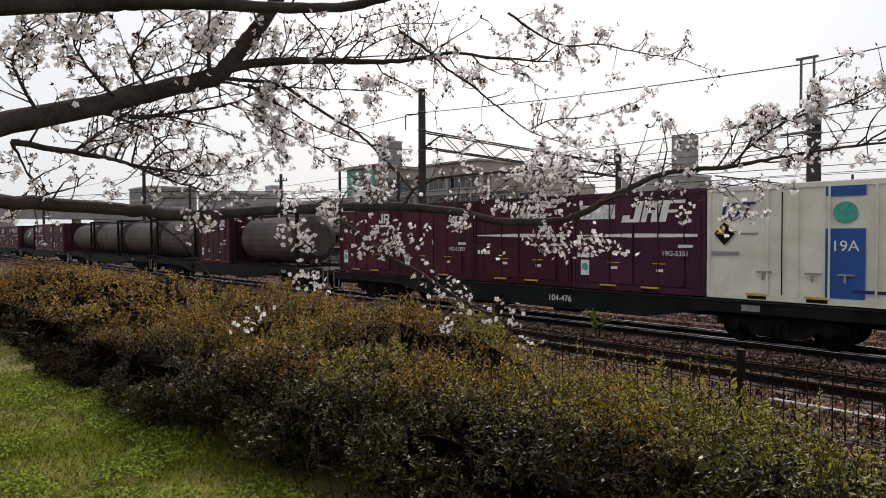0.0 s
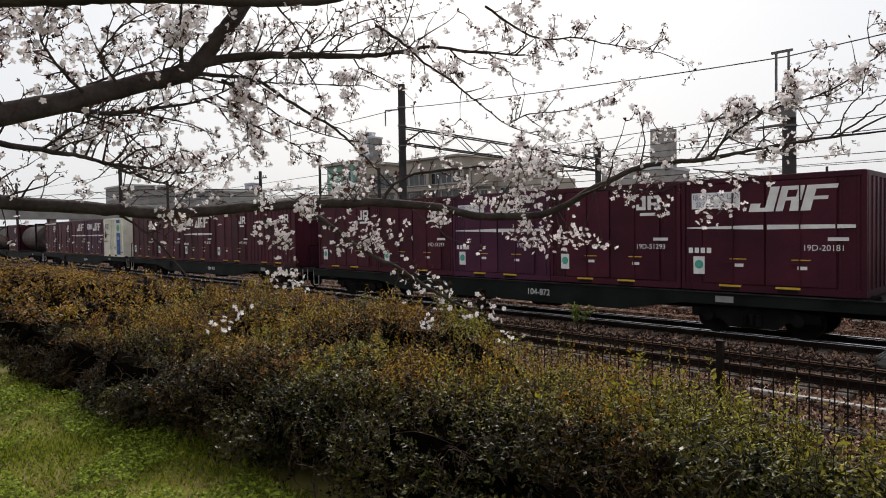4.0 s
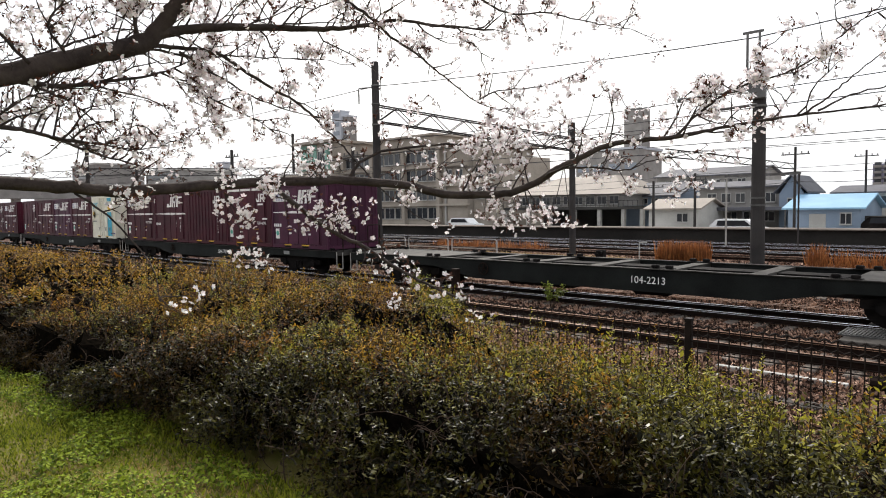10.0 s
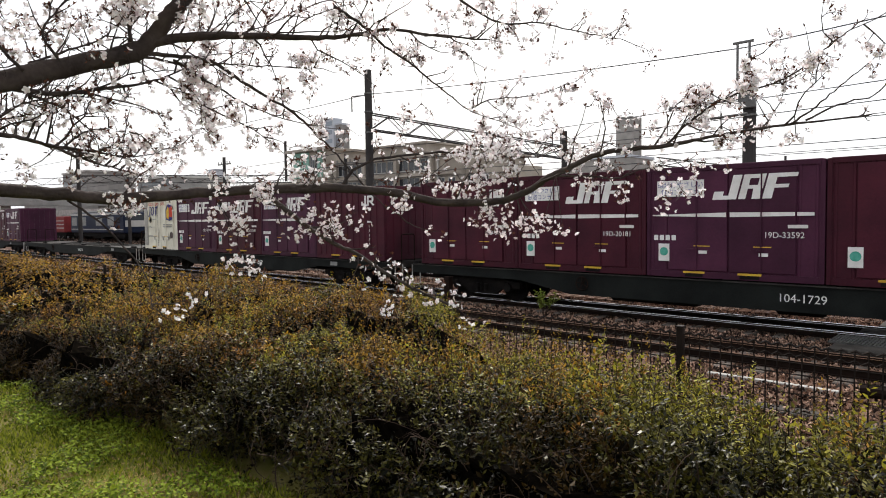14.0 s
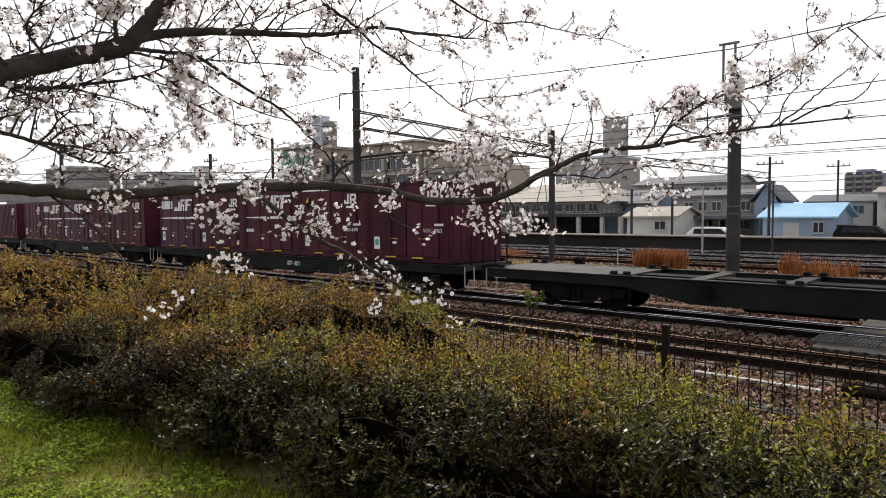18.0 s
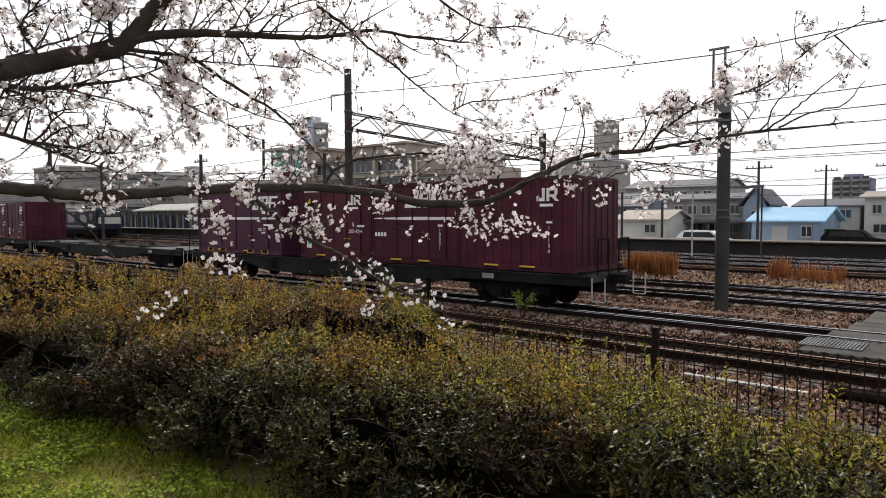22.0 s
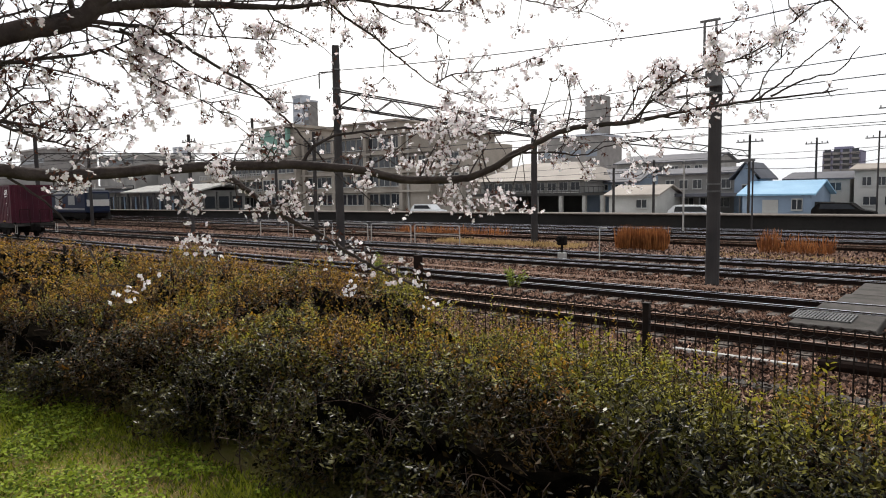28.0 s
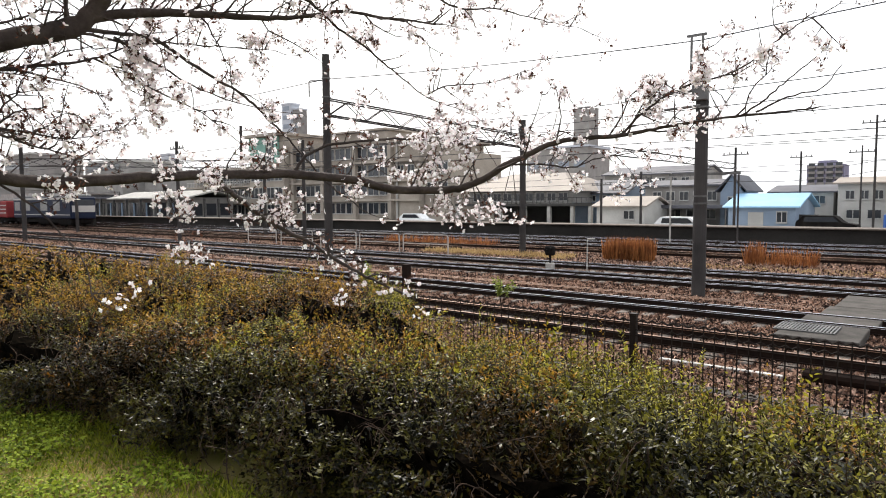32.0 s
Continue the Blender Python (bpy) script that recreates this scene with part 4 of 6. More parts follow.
part("roof_edge", boxes((-8.8, 8.9, -1.45, -1.405, 3.22, 3.46)), "plaster_white", lo_, "pale roof edge")
for a, b in ((-8.4, -6.6), (-4.9, -3.2), (0.2, 2.3), (4.1, 6.0)):
    part("louvre_panel", boxes((a, b, -1.43, -1.405, 1.9, 3.0)), "grey_mark", lo_, "grey louvred side panel")
part("waist_line", boxes((-8.7, 8.7, -1.428, -1.403, 1.38, 1.48)), "plaster_white", lo_)
part("cab_front", boxes((9.0, 9.04, -1.25, 1.25, 1.75, 2.5)), "plaster_white", lo_)
part("cab_window", boxes((9.0, 9.04, -1.15, 1.15, 2.55, 3.2)), "window", lo_)
part("side_window", boxes((6.9, 7.9, -1.45, -1.435, 2.2, 2.9)), "window", lo_)
part("roof", boxes((-8.6, 8.6, -1.1, 1.1, 3.552, 3.8), bevel=0.08), "grey_mark", lo_)
part("underframe", boxes((-8.6, 8.6, -1.2, 1.2, 0.5, 0.94)), "steel_dark", lo_)
for x in (-6.5, 0, 6.5):
    b = part("bogie", boxes((x - 1.7, x + 1.7, -1.1, 1.1, 0.3, 0.55)), "steel_dark", lo_)
    for dx in (-1.1, 1.1):
        bm = bmesh.new()
        for s in (-0.6, 0.6):
            tube(bm, [(x + dx, s - 0.07, 0.43), (x + dx, s + 0.07, 0.43)], 0.43, 16)
        tube(bm, [(x + dx, -0.6, 0.43), (x + dx, 0.6, 0.43)], 0.08, 8)
        part("wheelset", bm, "steel_dark", b)
t = thing("wagon_parked", pose(-109.6, 32.6, 0), "red-striped parked wagon behind the locomotive", "wagon")
part("body", boxes((-9, 9, -1.3, 1.3, 0.95, 3.2), bevel=0.1), "wagon_red", t)
for z in (1.5, 2.0, 2.5):
    part("side_stripe", boxes((-8.8, 8.8, -1.33, -1.302, z, z + 0.14)), "plaster_white", t)
part("underframe", boxes((-9, 9, -1.1, 1.1, 0.5, 0.94)), "steel_dark", t)
for x in (-7, -5.2, 5.2, 7):
    bm = bmesh.new()
    for s in (-0.6, 0.6):
        tube(bm, [(x, s - 0.07, 0.43), (x, s + 0.07, 0.43)], 0.43, 14)
    tube(bm, [(x, -0.6, 0.43), (x, 0.6, 0.43)], 0.08, 8)
    part("wheelset", bm, "steel_dark", t)


def car(x, y, body, label, rz=0.0):
    t = thing("car", pose(x, y, -0.05, 0, 0, rz), label, "car", "parked cars")
    bm = bmesh.new()
    prof = [(-2.1, 0.3), (2.1, 0.3), (2.1, 0.75), (1.2, 0.9), (0.6, 1.42), (-1.5, 1.45), (-2.05, 0.95)]
    ends = [[bm.verts.new((px_, s, pz_)) for px_, pz_ in prof] for s in (-0.8, 0.8)]
    for k in range(7):
        bm.faces.new((ends[0][k], ends[0][(k + 1) % 7], ends[1][(k + 1) % 7], ends[1][k]))
    bm.faces.new(ends[0])
    bm.faces.new(ends[1][::-1])
    bmesh.ops.recalc_face_normals(bm, faces=bm.faces[:])
    bmesh.ops.bevel(bm, geom=bm.edges[:], offset=0.06, segments=2, affect="EDGES")
    part("body", bm, body, t)
    bm = bmesh.new()
    flat(bm, [(-1.5, -0.812, 0.95), (0.95, -0.812, 0.95), (0.5, -0.812, 1.34), (-1.4, -0.812, 1.34)])
    part("side_glass", bm, "window", t)
    for dx in (-1.3, 1.3):
        for s in (-0.75, 0.75):
            w = part("wheel", tube(bmesh.new(), [(dx, s - 0.1, 0.3), (dx, s + 0.1, 0.3)], 0.3, 14), "rubber", t)


car(-16.7, 49.8, "car_white", "white car parked by the platform street")
car(-48.5, 55.5, "car_white", "pale car parked before the school", 2)
car(-8.5, 58.0, "steel_dark", "dark car parked beside the houses", -3)

# ---- freight train ----
L, W, H, DECK = 3.715, 2.45, 2.5, 1.02
TY = 15.98


def logo_block(parent, x0, z0, w, h, material="white", slant=0.25, n=3):
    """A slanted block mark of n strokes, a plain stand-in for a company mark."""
    bm = bmesh.new()
    sw = w / n
    q = lambda u, v: (x0 + u + slant * h * v, 0, z0 + h * v)
    for i in range(n):
        a, b = i * sw + 0.02, (i + 1) * sw - 0.02
        st = sw * (0.30 if i == 1 else 0.38)
        if i == 0:
            flat(bm, [q(b - st, 0.16), q(b, 0.16), q(b, 1), q(b - st, 1)])
            flat(bm, [q(a - 0.06, 0), q(b, 0), q(b, 0.16), q(a - 0.06, 0.16)])
            flat(bm, [q(a - 0.06, 0.16), q(a + st * 0.8, 0.16), q(a + st * 0.8, 0.34), q(a - 0.06, 0.34)])
        else:
            flat(bm, [q(a, 0), q(a + st, 0), q(a + st, 0.84), q(a, 0.84)])
            flat(bm, [q(a, 0.84), q(b + (0.12 if i == n - 1 else 0), 0.84), q(b + (0.12 if i == n - 1 else 0), 1), q(a, 1)])
            flat(bm, [q(a + st, 0.42), q(b, 0.42), q(b, 0.56), q(a + st, 0.56)])
            if i == 1:
                flat(bm, [q(b - st * 0.8, 0.56), q(b, 0.56), q(b, 0.84), q(b - st * 0.8, 0.84)])
                flat(bm, [q(b - st * 1.2, 0), q(b, 0), q(b - st * 0.3, 0.42), q(b - st * 1.3, 0.42)])
    bmesh.ops.translate(bm, vec=(0, -0.028, 0), verts=bm.verts[:])
    return part("logo_mark", bm, material, parent)


def panel(parent, name, x0, x1, z0, z1, material, d=0.028, label=""):
    bm = bmesh.new()
    flat(bm, [(x0, -d, z0), (x1, -d, z0), (x1, -d, z1), (x0, -d, z1)])
    return part(name, bm, material, parent, label)


UP = Matrix.Rotation(radians(90), 4, "X")


def folded(a, b, centres, w, proud, far, end, length=0.0):
    """One pressed steel sheet with upright ribs, on a side or an end of a container."""
    prof = [(a, 0.022)]
    for c in centres:
        prof += [(c - w - 0.015, 0.022), (c - w, proud), (c + w, proud), (c + w + 0.015, 0.022)]
    prof.append((b, 0.022))
    bm = bmesh.new()
    cols = []
    for u, v in prof:
        x, y = (u, W - v if far else v) if not end else (length - v if far else v, u)
        cols.append([bm.verts.new((x, y, z)) for z in (0.13, H - 0.09)])
    for p, q in zip(cols, cols[1:]):
        f = (p[0], q[0], q[1], p[1])
        bm.faces.new(f if far == end else f[::-1])
    bmesh.ops.recalc_face_normals(bm, faces=bm.faces[:])
    return bm


def shell(t, length, paint, ribs, pitch=0.31):
    """A container's walls: frame, recessed or ribbed side sheets and a cambered roof. Its near side is y = 0."""
    part("inner_box", boxes((0.05, length - 0.05, 0.05, W - 0.05, 0.12, H - 0.03)), paint, t)
    k = int((length - 0.3) / pitch)
    w, d = (0.075, -0.004) if ribs else (0.02, 0.008)
    for far in (False, True):
        part("side_wall", folded(0.06, length - 0.06, [0.15 + (length - 0.3) * i / k for i in range(k + 1)], w, d, far, False), paint, t)
        part("end_wall", folded(0.06, W - 0.06, [0.18 + (W - 0.36) * i / 6 for i in range(7)], 0.07, -0.003, far, True, length), paint, t)
    bm = bmesh.new()
    for x in (0, length - 0.09):
        for y in (-0.008, W - 0.082):
            box(bm, x, x + 0.09, y, y + 0.09, 0, H, bevel=0.01)
    for y in (-0.008, W - 0.072):
        box(bm, 0.09, length - 0.09, y, y + 0.08, H - 0.10, H - 0.005)
        box(bm, 0.09, length - 0.09, y, y + 0.08, 0.0, 0.14)
    for x in (0, length - 0.09):
        box(bm, x, x + 0.09, 0.08, W - 0.08, H - 0.10, H)
        box(bm, x, x + 0.09, 0.08, W - 0.08, 0, 0.14)
    part("corner_frame", bm, paint, t)
    part("roof_sheet", boxes((0.05, length - 0.05, 0.05, W - 0.05, H - 0.03, H + 0.015), bevel=0.01), paint, t)
    for x in (length * 0.30, length * 0.62):
        part("fork_pocket", boxes((x - 0.24, x + 0.24, -0.014, 0.06, 0.10, 0.145)), "yellow", t, "yellow fork pocket edge")
        # flat dark panel painted as the shaded inside of the fork hole
        panel(t, "fork_hole_shade", x - 0.2, x + 0.2, 0.02, 0.095, "steel_dark", 0.012)


def doors(t, length, paint, hinge="steel_dark"):
    """Two side doors with lock rods and a handle."""
    for a, b in ((length * 0.14, length * 0.495), (length * 0.505, length * 0.86)):
        d = part("side_door", boxes((a, b, -0.022, 0.0, 0.17, H - 0.13), bevel=0.006), paint, t)
        m = (a + b) / 2
        bm = bmesh.new()
        tube(bm, [(m, -0.045, 0.2), (m, -0.045, H - 0.2)], 0.014, 6)
        box(bm, m - 0.2, m + 0.03, -0.06, -0.03, 0.62, 0.66)
        part("lock_rod", bm, hinge, d)


def small_marks(t, length, text):
    panel(t, "data_plate", length * 0.82, length * 0.92, 1.12, 1.19, "white", 0.0285)
    if text:
        words("number", text, 0.17, Matrix.Translation((length * 0.80, -0.027, 0.92)) @ UP, "white", t)
    panel(t, "tag", length * 0.33, length * 0.38, 0.55, 0.62, "white", 0.0285)
    panel(t, "tag", length * 0.67, length * 0.72, 0.52, 0.59, "white", 0.0285)
    for x in (length * 0.30, length * 0.64):
        panel(t, "notice_bar", x, x + 0.36, 0.71, 0.73, "yellow", 0.0285)


def eco(t, x):
    p = panel(t, "label_sheet", x, x + 0.26, 0.36, 0.76, "white", 0.0285, "white label sheet with a green emblem")
    bm = bmesh.new()
    bmesh.ops.create_circle(bm, cap_ends=True, segments=12, radius=0.10, matrix=Matrix.Translation((x + 0.13, -0.031, 0.58)) @ UP)
    part("emblem", bm, "green_mark", p)


def diamond(t, x, z, s=0.23):
    bm = bmesh.new()
    flat(bm, [(x - s, -0.0285, z), (x, -0.0285, z - s * 1.15), (x + s, -0.0285, z), (x, -0.0285, z + s * 1.15)])
    d = part("diamond_sign", bm, "steel_dark", t, "black and yellow diamond sign")
    bm = bmesh.new()
    flat(bm, [(x - s * 0.8, -0.031, z), (x, -0.031, z - s * 0.1), (x, -0.031, z + s * 0.9)])
    part("diamond_half", bm, "yellow", d)
    panel(t, "notice_bar", x + s + 0.08, x + s + 0.5, z - 0.015, z + 0.02, "grey_mark", 0.013)


def stripe_type(paint, text, white_panel=True, stamp=False, length=L, vertical=()):
    """A plum or maroon container with a slanted block mark over a white stripe."""
    t = thing("freight_container", None, "dull maroon freight container with a white stripe and block mark", "container", "freight containers")
    shell(t, length, paint, False)
    doors(t, length, paint, paint)
    logo_block(t, length * (0.42 if length < 5 else 0.70), 1.74, 1.45, 0.52)
    if white_panel:
        p = panel(t, "white_panel", length * (0.07 if length < 5 else 0.03), length * (0.36 if length < 5 else 0.20), 1.84, 2.20, "white", 0.024)
        for i, line in enumerate(("\u74b0\u5883\u306b\u3084\u3055\u3057\u3044", "\u9244\u9053\u30b3\u30f3\u30c6\u30ca")):
            words("slogan", line, 0.15, Matrix.Translation((length * (0.215 if length < 5 else 0.115), -0.0255, 2.045 - 0.165 * i)) @ UP, "slogan_blue", p)
    rise = lambda u: 0.012 + 0.040 * min(1.0, (u - 0.03) / 0.5) - 0.018 * max(0.0, (u - 0.6) / 0.35)
    for a, b in ((0.04, 0.14), (0.145, 0.49), (0.51, 0.855), (0.865, 0.95)):
        bm = bmesh.new()
        flat(bm, [(length * a, -0.026, 1.41 - rise(a)), (length * b, -0.026, 1.41 - rise(b)), (length * b, -0.026, 1.41 + rise(b)), (length * a, -0.026, 1.41 + rise(a))])
        part("stripe", bm, "white", t)
    for k in range(4):
        panel(t, "lettering_bar", length * 0.05 + 0.14 * k, length * 0.05 + 0.10 + 0.14 * k, 0.84, 0.96, "white", 0.026)
    if vertical:
        for u, col in zip((0.68, 0.80), vertical):
            for i, ch in enumerate(col):
                words("number", ch, 0.15, Matrix.Translation((length * u, -0.027, 1.02 - 0.13 * i)) @ UP, "white", t)
        panel(t, "data_plate", length * 0.78, length * 0.83, 1.16, 1.23, "white", 0.0285)
    else:
        small_marks(t, length, text)
    if length > 5:
        for x in (1.0, 2.0, 4.0, 5.0):
            p = part("pocket_frame", boxes((x - 0.22, x + 0.22, -0.016, 0.02, 0.04, 0.20)), "yellow", t, "yellow fork pocket frame")
            # dark panel stands for the shade inside the pocket
            panel(p, "pocket_hole_shade", x - 0.17, x + 0.17, 0.06, 0.17, "steel_dark", 0.018)
    if stamp:
        eco(t, length * 0.08)
    return t


def plain_type(paint, text, ribs, stamp=True, vertical=""):
    t = thing("freight_container", None, "plain maroon freight container with ribbed sides and a small white mark" if ribs else "smooth maroon freight container with a white mark near the top", "container", "freight containers")
    shell(t, L, paint, ribs)
    if not ribs:
        doors(t, L, paint, paint)
    bm = bmesh.new()
    x = L * 0.70
    for q in ((x + 0.16, x + 0.25, 1.94, 2.2), (x, x + 0.25, 1.86, 1.94), (x, x + 0.08, 1.94, 2.0), (x + 0.3, x + 0.39, 1.86, 2.2), (x + 0.39, x + 0.6, 2.13, 2.2), (x + 0.54, x + 0.63, 2.03, 2.18), (x + 0.39, x + 0.6, 1.97, 2.035)):
        flat(bm, [(q[0], -0.026, q[2]), (q[1], -0.026, q[2]), (q[1], -0.026, q[3]), (q[0], -0.026, q[3])])
    flat(bm, [(x + 0.45, -0.0265, 1.97), (x + 0.57, -0.0265, 1.86), (x + 0.68, -0.0265, 1.86), (x + 0.56, -0.0265, 1.97)])
    part("logo_mark", bm, "white", t)
    panel(t, "lettering_bar", x + 0.1, x + 0.5, 1.72, 1.79, "white", 0.026)
    if vertical:
        for i, ch in enumerate(vertical):
            words("number", ch, 0.15, Matrix.Translation((L * 0.80, -0.012, 1.1 - 0.15 * i)) @ UP, "white", t)
        panel(t, "data_plate", L * 0.78, L * 0.83, 1.28, 1.34, "white", 0.0285)
    else:
        small_marks(t, L, text)
    if stamp:
        eco(t, L * 0.10)
    return t


def high_type(text):
    t = plain_type("maroon", text, False)
    t["label"] = "maroon freight container with white top stripes and a diamond sign"
    for a, b in ((0.06, 0.34), (0.36, 0.58), (0.61, 0.93)):
        panel(t, "top_stripe", L * a, L * b, H - 0.16, H - 0.07, "white", 0.026)
    diamond(t, L * 0.16, 1.95)
    return t


def cool(t):
    """Marks and louvred cooling unit of a refrigerated cream container."""
    v = part("vent_panel", boxes((0.04, 0.40, -0.012, 0.0, 0.16, H - 0.12)), "concrete", t, "grey louvred cooling unit")
    for z0 in (0.35, 1.45):
        for i in range(11):
            part("louvre", boxes((0.08, 0.36, -0.03, -0.012, z0 + i * 0.075, z0 + 0.035 + i * 0.075)), "plaster_white", v)
    bm = bmesh.new()
    flat(bm, [(L * (0.8 + 0.78 * (u - 0.8)), -0.0285, 1.86 + 0.9 * (z - 1.83)) for u, z in ((0.67, 1.42), (0.80, 1.34), (0.90, 1.42), (0.93, 1.9), (0.88, 2.2), (0.80, 2.3), (0.72, 2.25), (0.66, 1.95))])
    p = part("emblem", bm, "navy", t, "navy emblem with yellow and red halves")
    bm = bmesh.new()
    flat(bm, [(L * (0.8 + 0.78 * (u - 0.8)), -0.031, 1.86 + 0.9 * (z - 1.83)) for u, z in ((0.685, 1.5), (0.77, 1.45), (0.785, 2.05), (0.74, 2.12), (0.685, 1.9))])
    part("emblem_half", bm, "yellow", p)
    bm = bmesh.new()
    flat(bm, [(L * (0.8 + 0.78 * (u - 0.8)), -0.0312, 1.86 + 0.9 * (z - 1.83)) for u, z in ((0.79, 1.55), (0.915, 1.55), (0.94, 1.95), (0.88, 2.15), (0.795, 2.05))])
    part("emblem_half", bm, "red_mark", p)
    words("title", "COOL CONTAINER", 0.20, Matrix.Translation((L * 0.40, -0.028, 2.21)) @ UP @ Matrix.Shear("XZ", 4, (0.0, 0.0)), "red_mark", t)
    diamond(t, L * 0.20, 1.50, 0.17)
    words("number", "UF16A-633", 0.15, Matrix.Translation((L * 0.24, -0.028, 1.06)) @ UP, "grey_mark", t)
    panel(t, "lettering_bar", L * 0.13, L * 0.28, 0.62, 0.68, "grey_mark", 0.0285)
    for i in range(2):
        panel(t, "lettering_bar", L * 0.60, L * 0.86, 1.10 + i * 0.10, 1.16 + i * 0.10, "grey_mark", 0.0285)
    for x in (0.30, 0.60):
        f = part("pocket_frame", boxes((L * x, L * (x + 0.14), -0.03, 0.0, 0.50, 0.86)), "cream", t)
        panel(f, "yellow_edge", L * x + 0.03, L * (x + 0.14) - 0.03, 0.64, 0.67, "yellow", 0.033)
    bm = bmesh.new()
    bmesh.ops.create_circle(bm, cap_ends=True, segments=16, radius=0.17, matrix=Matrix.Translation((L * 0.84, -0.0285, 0.72)) @ UP)
    part("round_stamp", bm, "tank_brown", t, "faded round brown stamp")


def cream_type(band, label, style):
    t = thing("cream_container", None, label, "container", "freight containers")
    shell(t, L, "cream", False, 0.9)
    bm = bmesh.new()
    for x in (L * 0.36, L * 0.52, L * 0.68, L * 0.9):
        tube(bm, [(x, -0.03, 0.12), (x, -0.03, H - 0.1)], 0.022, 6)
    part("lock_rod", bm, "cream", t)
    bm = bmesh.new()
    for x in (L * 0.30, L * 0.56, L * 0.72):
        box(bm, x, x + 0.32, -0.05, -0.02, 0.60, 0.64)
        box(bm, x + 0.12, x + 0.16, -0.05, -0.02, 0.45, 0.62)
    part("door_handle", bm, "grey_mark", t)
    panel(t, "door_gap", L * 0.435, L * 0.442, 0.14, H - 0.12, "steel_dark", 0.024)
    if style == "band":
        panel(t, "colour_band", L * 0.66, L * 0.85, 0.14, 1.55, band, 0.013)
        panel(t, "colour_band", L * 0.66, L * 0.85, 2.2, H - 0.1, band, 0.013)
        words("type_number", "19A", 0.30, Matrix.Translation((L * 0.755, -0.016, 1.1)) @ UP, "white", t)
        bm = bmesh.new()
        bmesh.ops.create_circle(bm, cap_ends=True, segments=14, radius=0.22, matrix=Matrix.Translation((L * 0.755, -0.014, 1.87)) @ UP)
        part("picture_patch", bm, "yellow" if band == "cyan_band" else "green_mark", t, "round picture patch")
        diamond(t, L * 0.11, 1.45)
        panel(t, "lettering_bar", L * 0.79, L * 0.98, 0.27, 0.33, "navy", 0.017)
    else:
        cool(t)
    x, h = (0.26, 0.34) if style == "band" else (0.56, 0.46)
    z = 1.80 if style == "band" else 1.70
    q = lambda u, v: (x + (u + 0.22 * v) * h, -0.0285, z + h * v)
    bm = bmesh.new()
    flat(bm, [q(0.0, -0.16), q(0.22, -0.16), q(0.42, 0.1), q(0.42, 0.9), q(0.22, 0.9), q(0.22, 0.1), q(0.0, 0.02)])
    flat(bm, [q(0.12, 0.9), q(0.54, 0.9), q(0.54, 1.0), q(0.12, 1.0)])
    oval = [(0.98 + 0.42 * math.cos(k * math.pi / 8), 0.5 + 0.5 * math.sin(k * math.pi / 8)) for k in range(16)]
    hole = [(0.98 + 0.22 * math.cos(k * math.pi / 8), 0.5 + 0.38 * math.sin(k * math.pi / 8)) for k in range(16)]
    for k in range(16):
        flat(bm, [q(*oval[k]), q(*hole[k]), q(*hole[(k + 1) % 16]), q(*oval[(k + 1) % 16])])
    flat(bm, [q(1.70, 0.0), q(1.92, 0.0), q(1.92, 0.86), q(1.70, 0.86)])
    flat(bm, [q(1.40, 0.86), q(2.22, 0.86), q(2.22, 1.0), q(1.40, 1.0)])
    part("logo_mark", bm, "navy" if band != "cyan_band" else "cyan_band", t, "dark slanted company mark")
    if style == "band":
        panel(t, "lettering_bar", L * 0.03, L * 0.2, 0.97, 1.05, "grey_mark", 0.013)
    return t


def tank_type():
    t = thing("tank_container", None, "dull steel tank container in a dark frame", "container", "freight containers")
    bm = bmesh.new()
    for x in (0, 5.9):
        for y in (0, W - 0.12):
            box(bm, x, x + 0.12, y, y + 0.12, 0, H)
        box(bm, x, x + 0.12, 0.12, W - 0.12, H - 0.12, H)
        box(bm, x, x + 0.12, 0.12, W - 0.12, 0, 0.12)
    for y in (0, W - 0.12):
        box(bm, 0.12, 5.9, y, y + 0.12, 0, 0.12)
    part("tank_frame", bm, "steel_dark", t)
    part("tank_shell", tube(bmesh.new(), [(0.2, W / 2, 1.25), (0.45, W / 2, 1.25), (5.6, W / 2, 1.25), (5.85, W / 2, 1.25)], [0.75, 1.08, 1.08, 0.75], 24), "tank_brown", t, smooth=False)
    part("walkway", boxes((0.6, 5.4, W / 2 - 0.25, W / 2 + 0.25, H - 0.12, H - 0.06)), "pole_steel", t)
    return t


def flat_wagon(text):
    """A 20.4 m container flat wagon. Its left end is x = 0 and its middle y = 0."""
    t = thing("container_wagon", None, "grey-green container flat wagon with sooty bogies", "wagon", "container wagons")
    for s in (-1, 1):
        bm = bmesh.new()
        y0, y1 = sorted((s * 1.17, s * 1.23))
        prof = [(0.45, 0.72), (4.6, 0.70), (6.2, 0.42), (14.2, 0.42), (15.8, 0.70), (19.95, 0.72), (19.95, 0.96), (0.45, 0.96)]
        ends = [[bm.verts.new((x, y, z)) for x, z in prof] for y in (y0, y1)]
        for k in range(8):
            bm.faces.new((ends[0][k], ends[0][(k + 1) % 8], ends[1][(k + 1) % 8], ends[1][k]))
        bm.faces.new(ends[0])
        bm.faces.new(ends[1][::-1])
        bmesh.ops.recalc_face_normals(bm, faces=bm.faces[:])
        part("side_sill", bm, "wagon_green", t)
        part("sill_flange", boxes((0.45, 19.95, s * 1.2 - 0.07, s * 1.2 + 0.07, 0.962, 0.985)), "deck", t)
    part("centre_sill", boxes((0.45, 19.95, -0.3, 0.3, 0.5, 0.94)), "steel_dark", t)
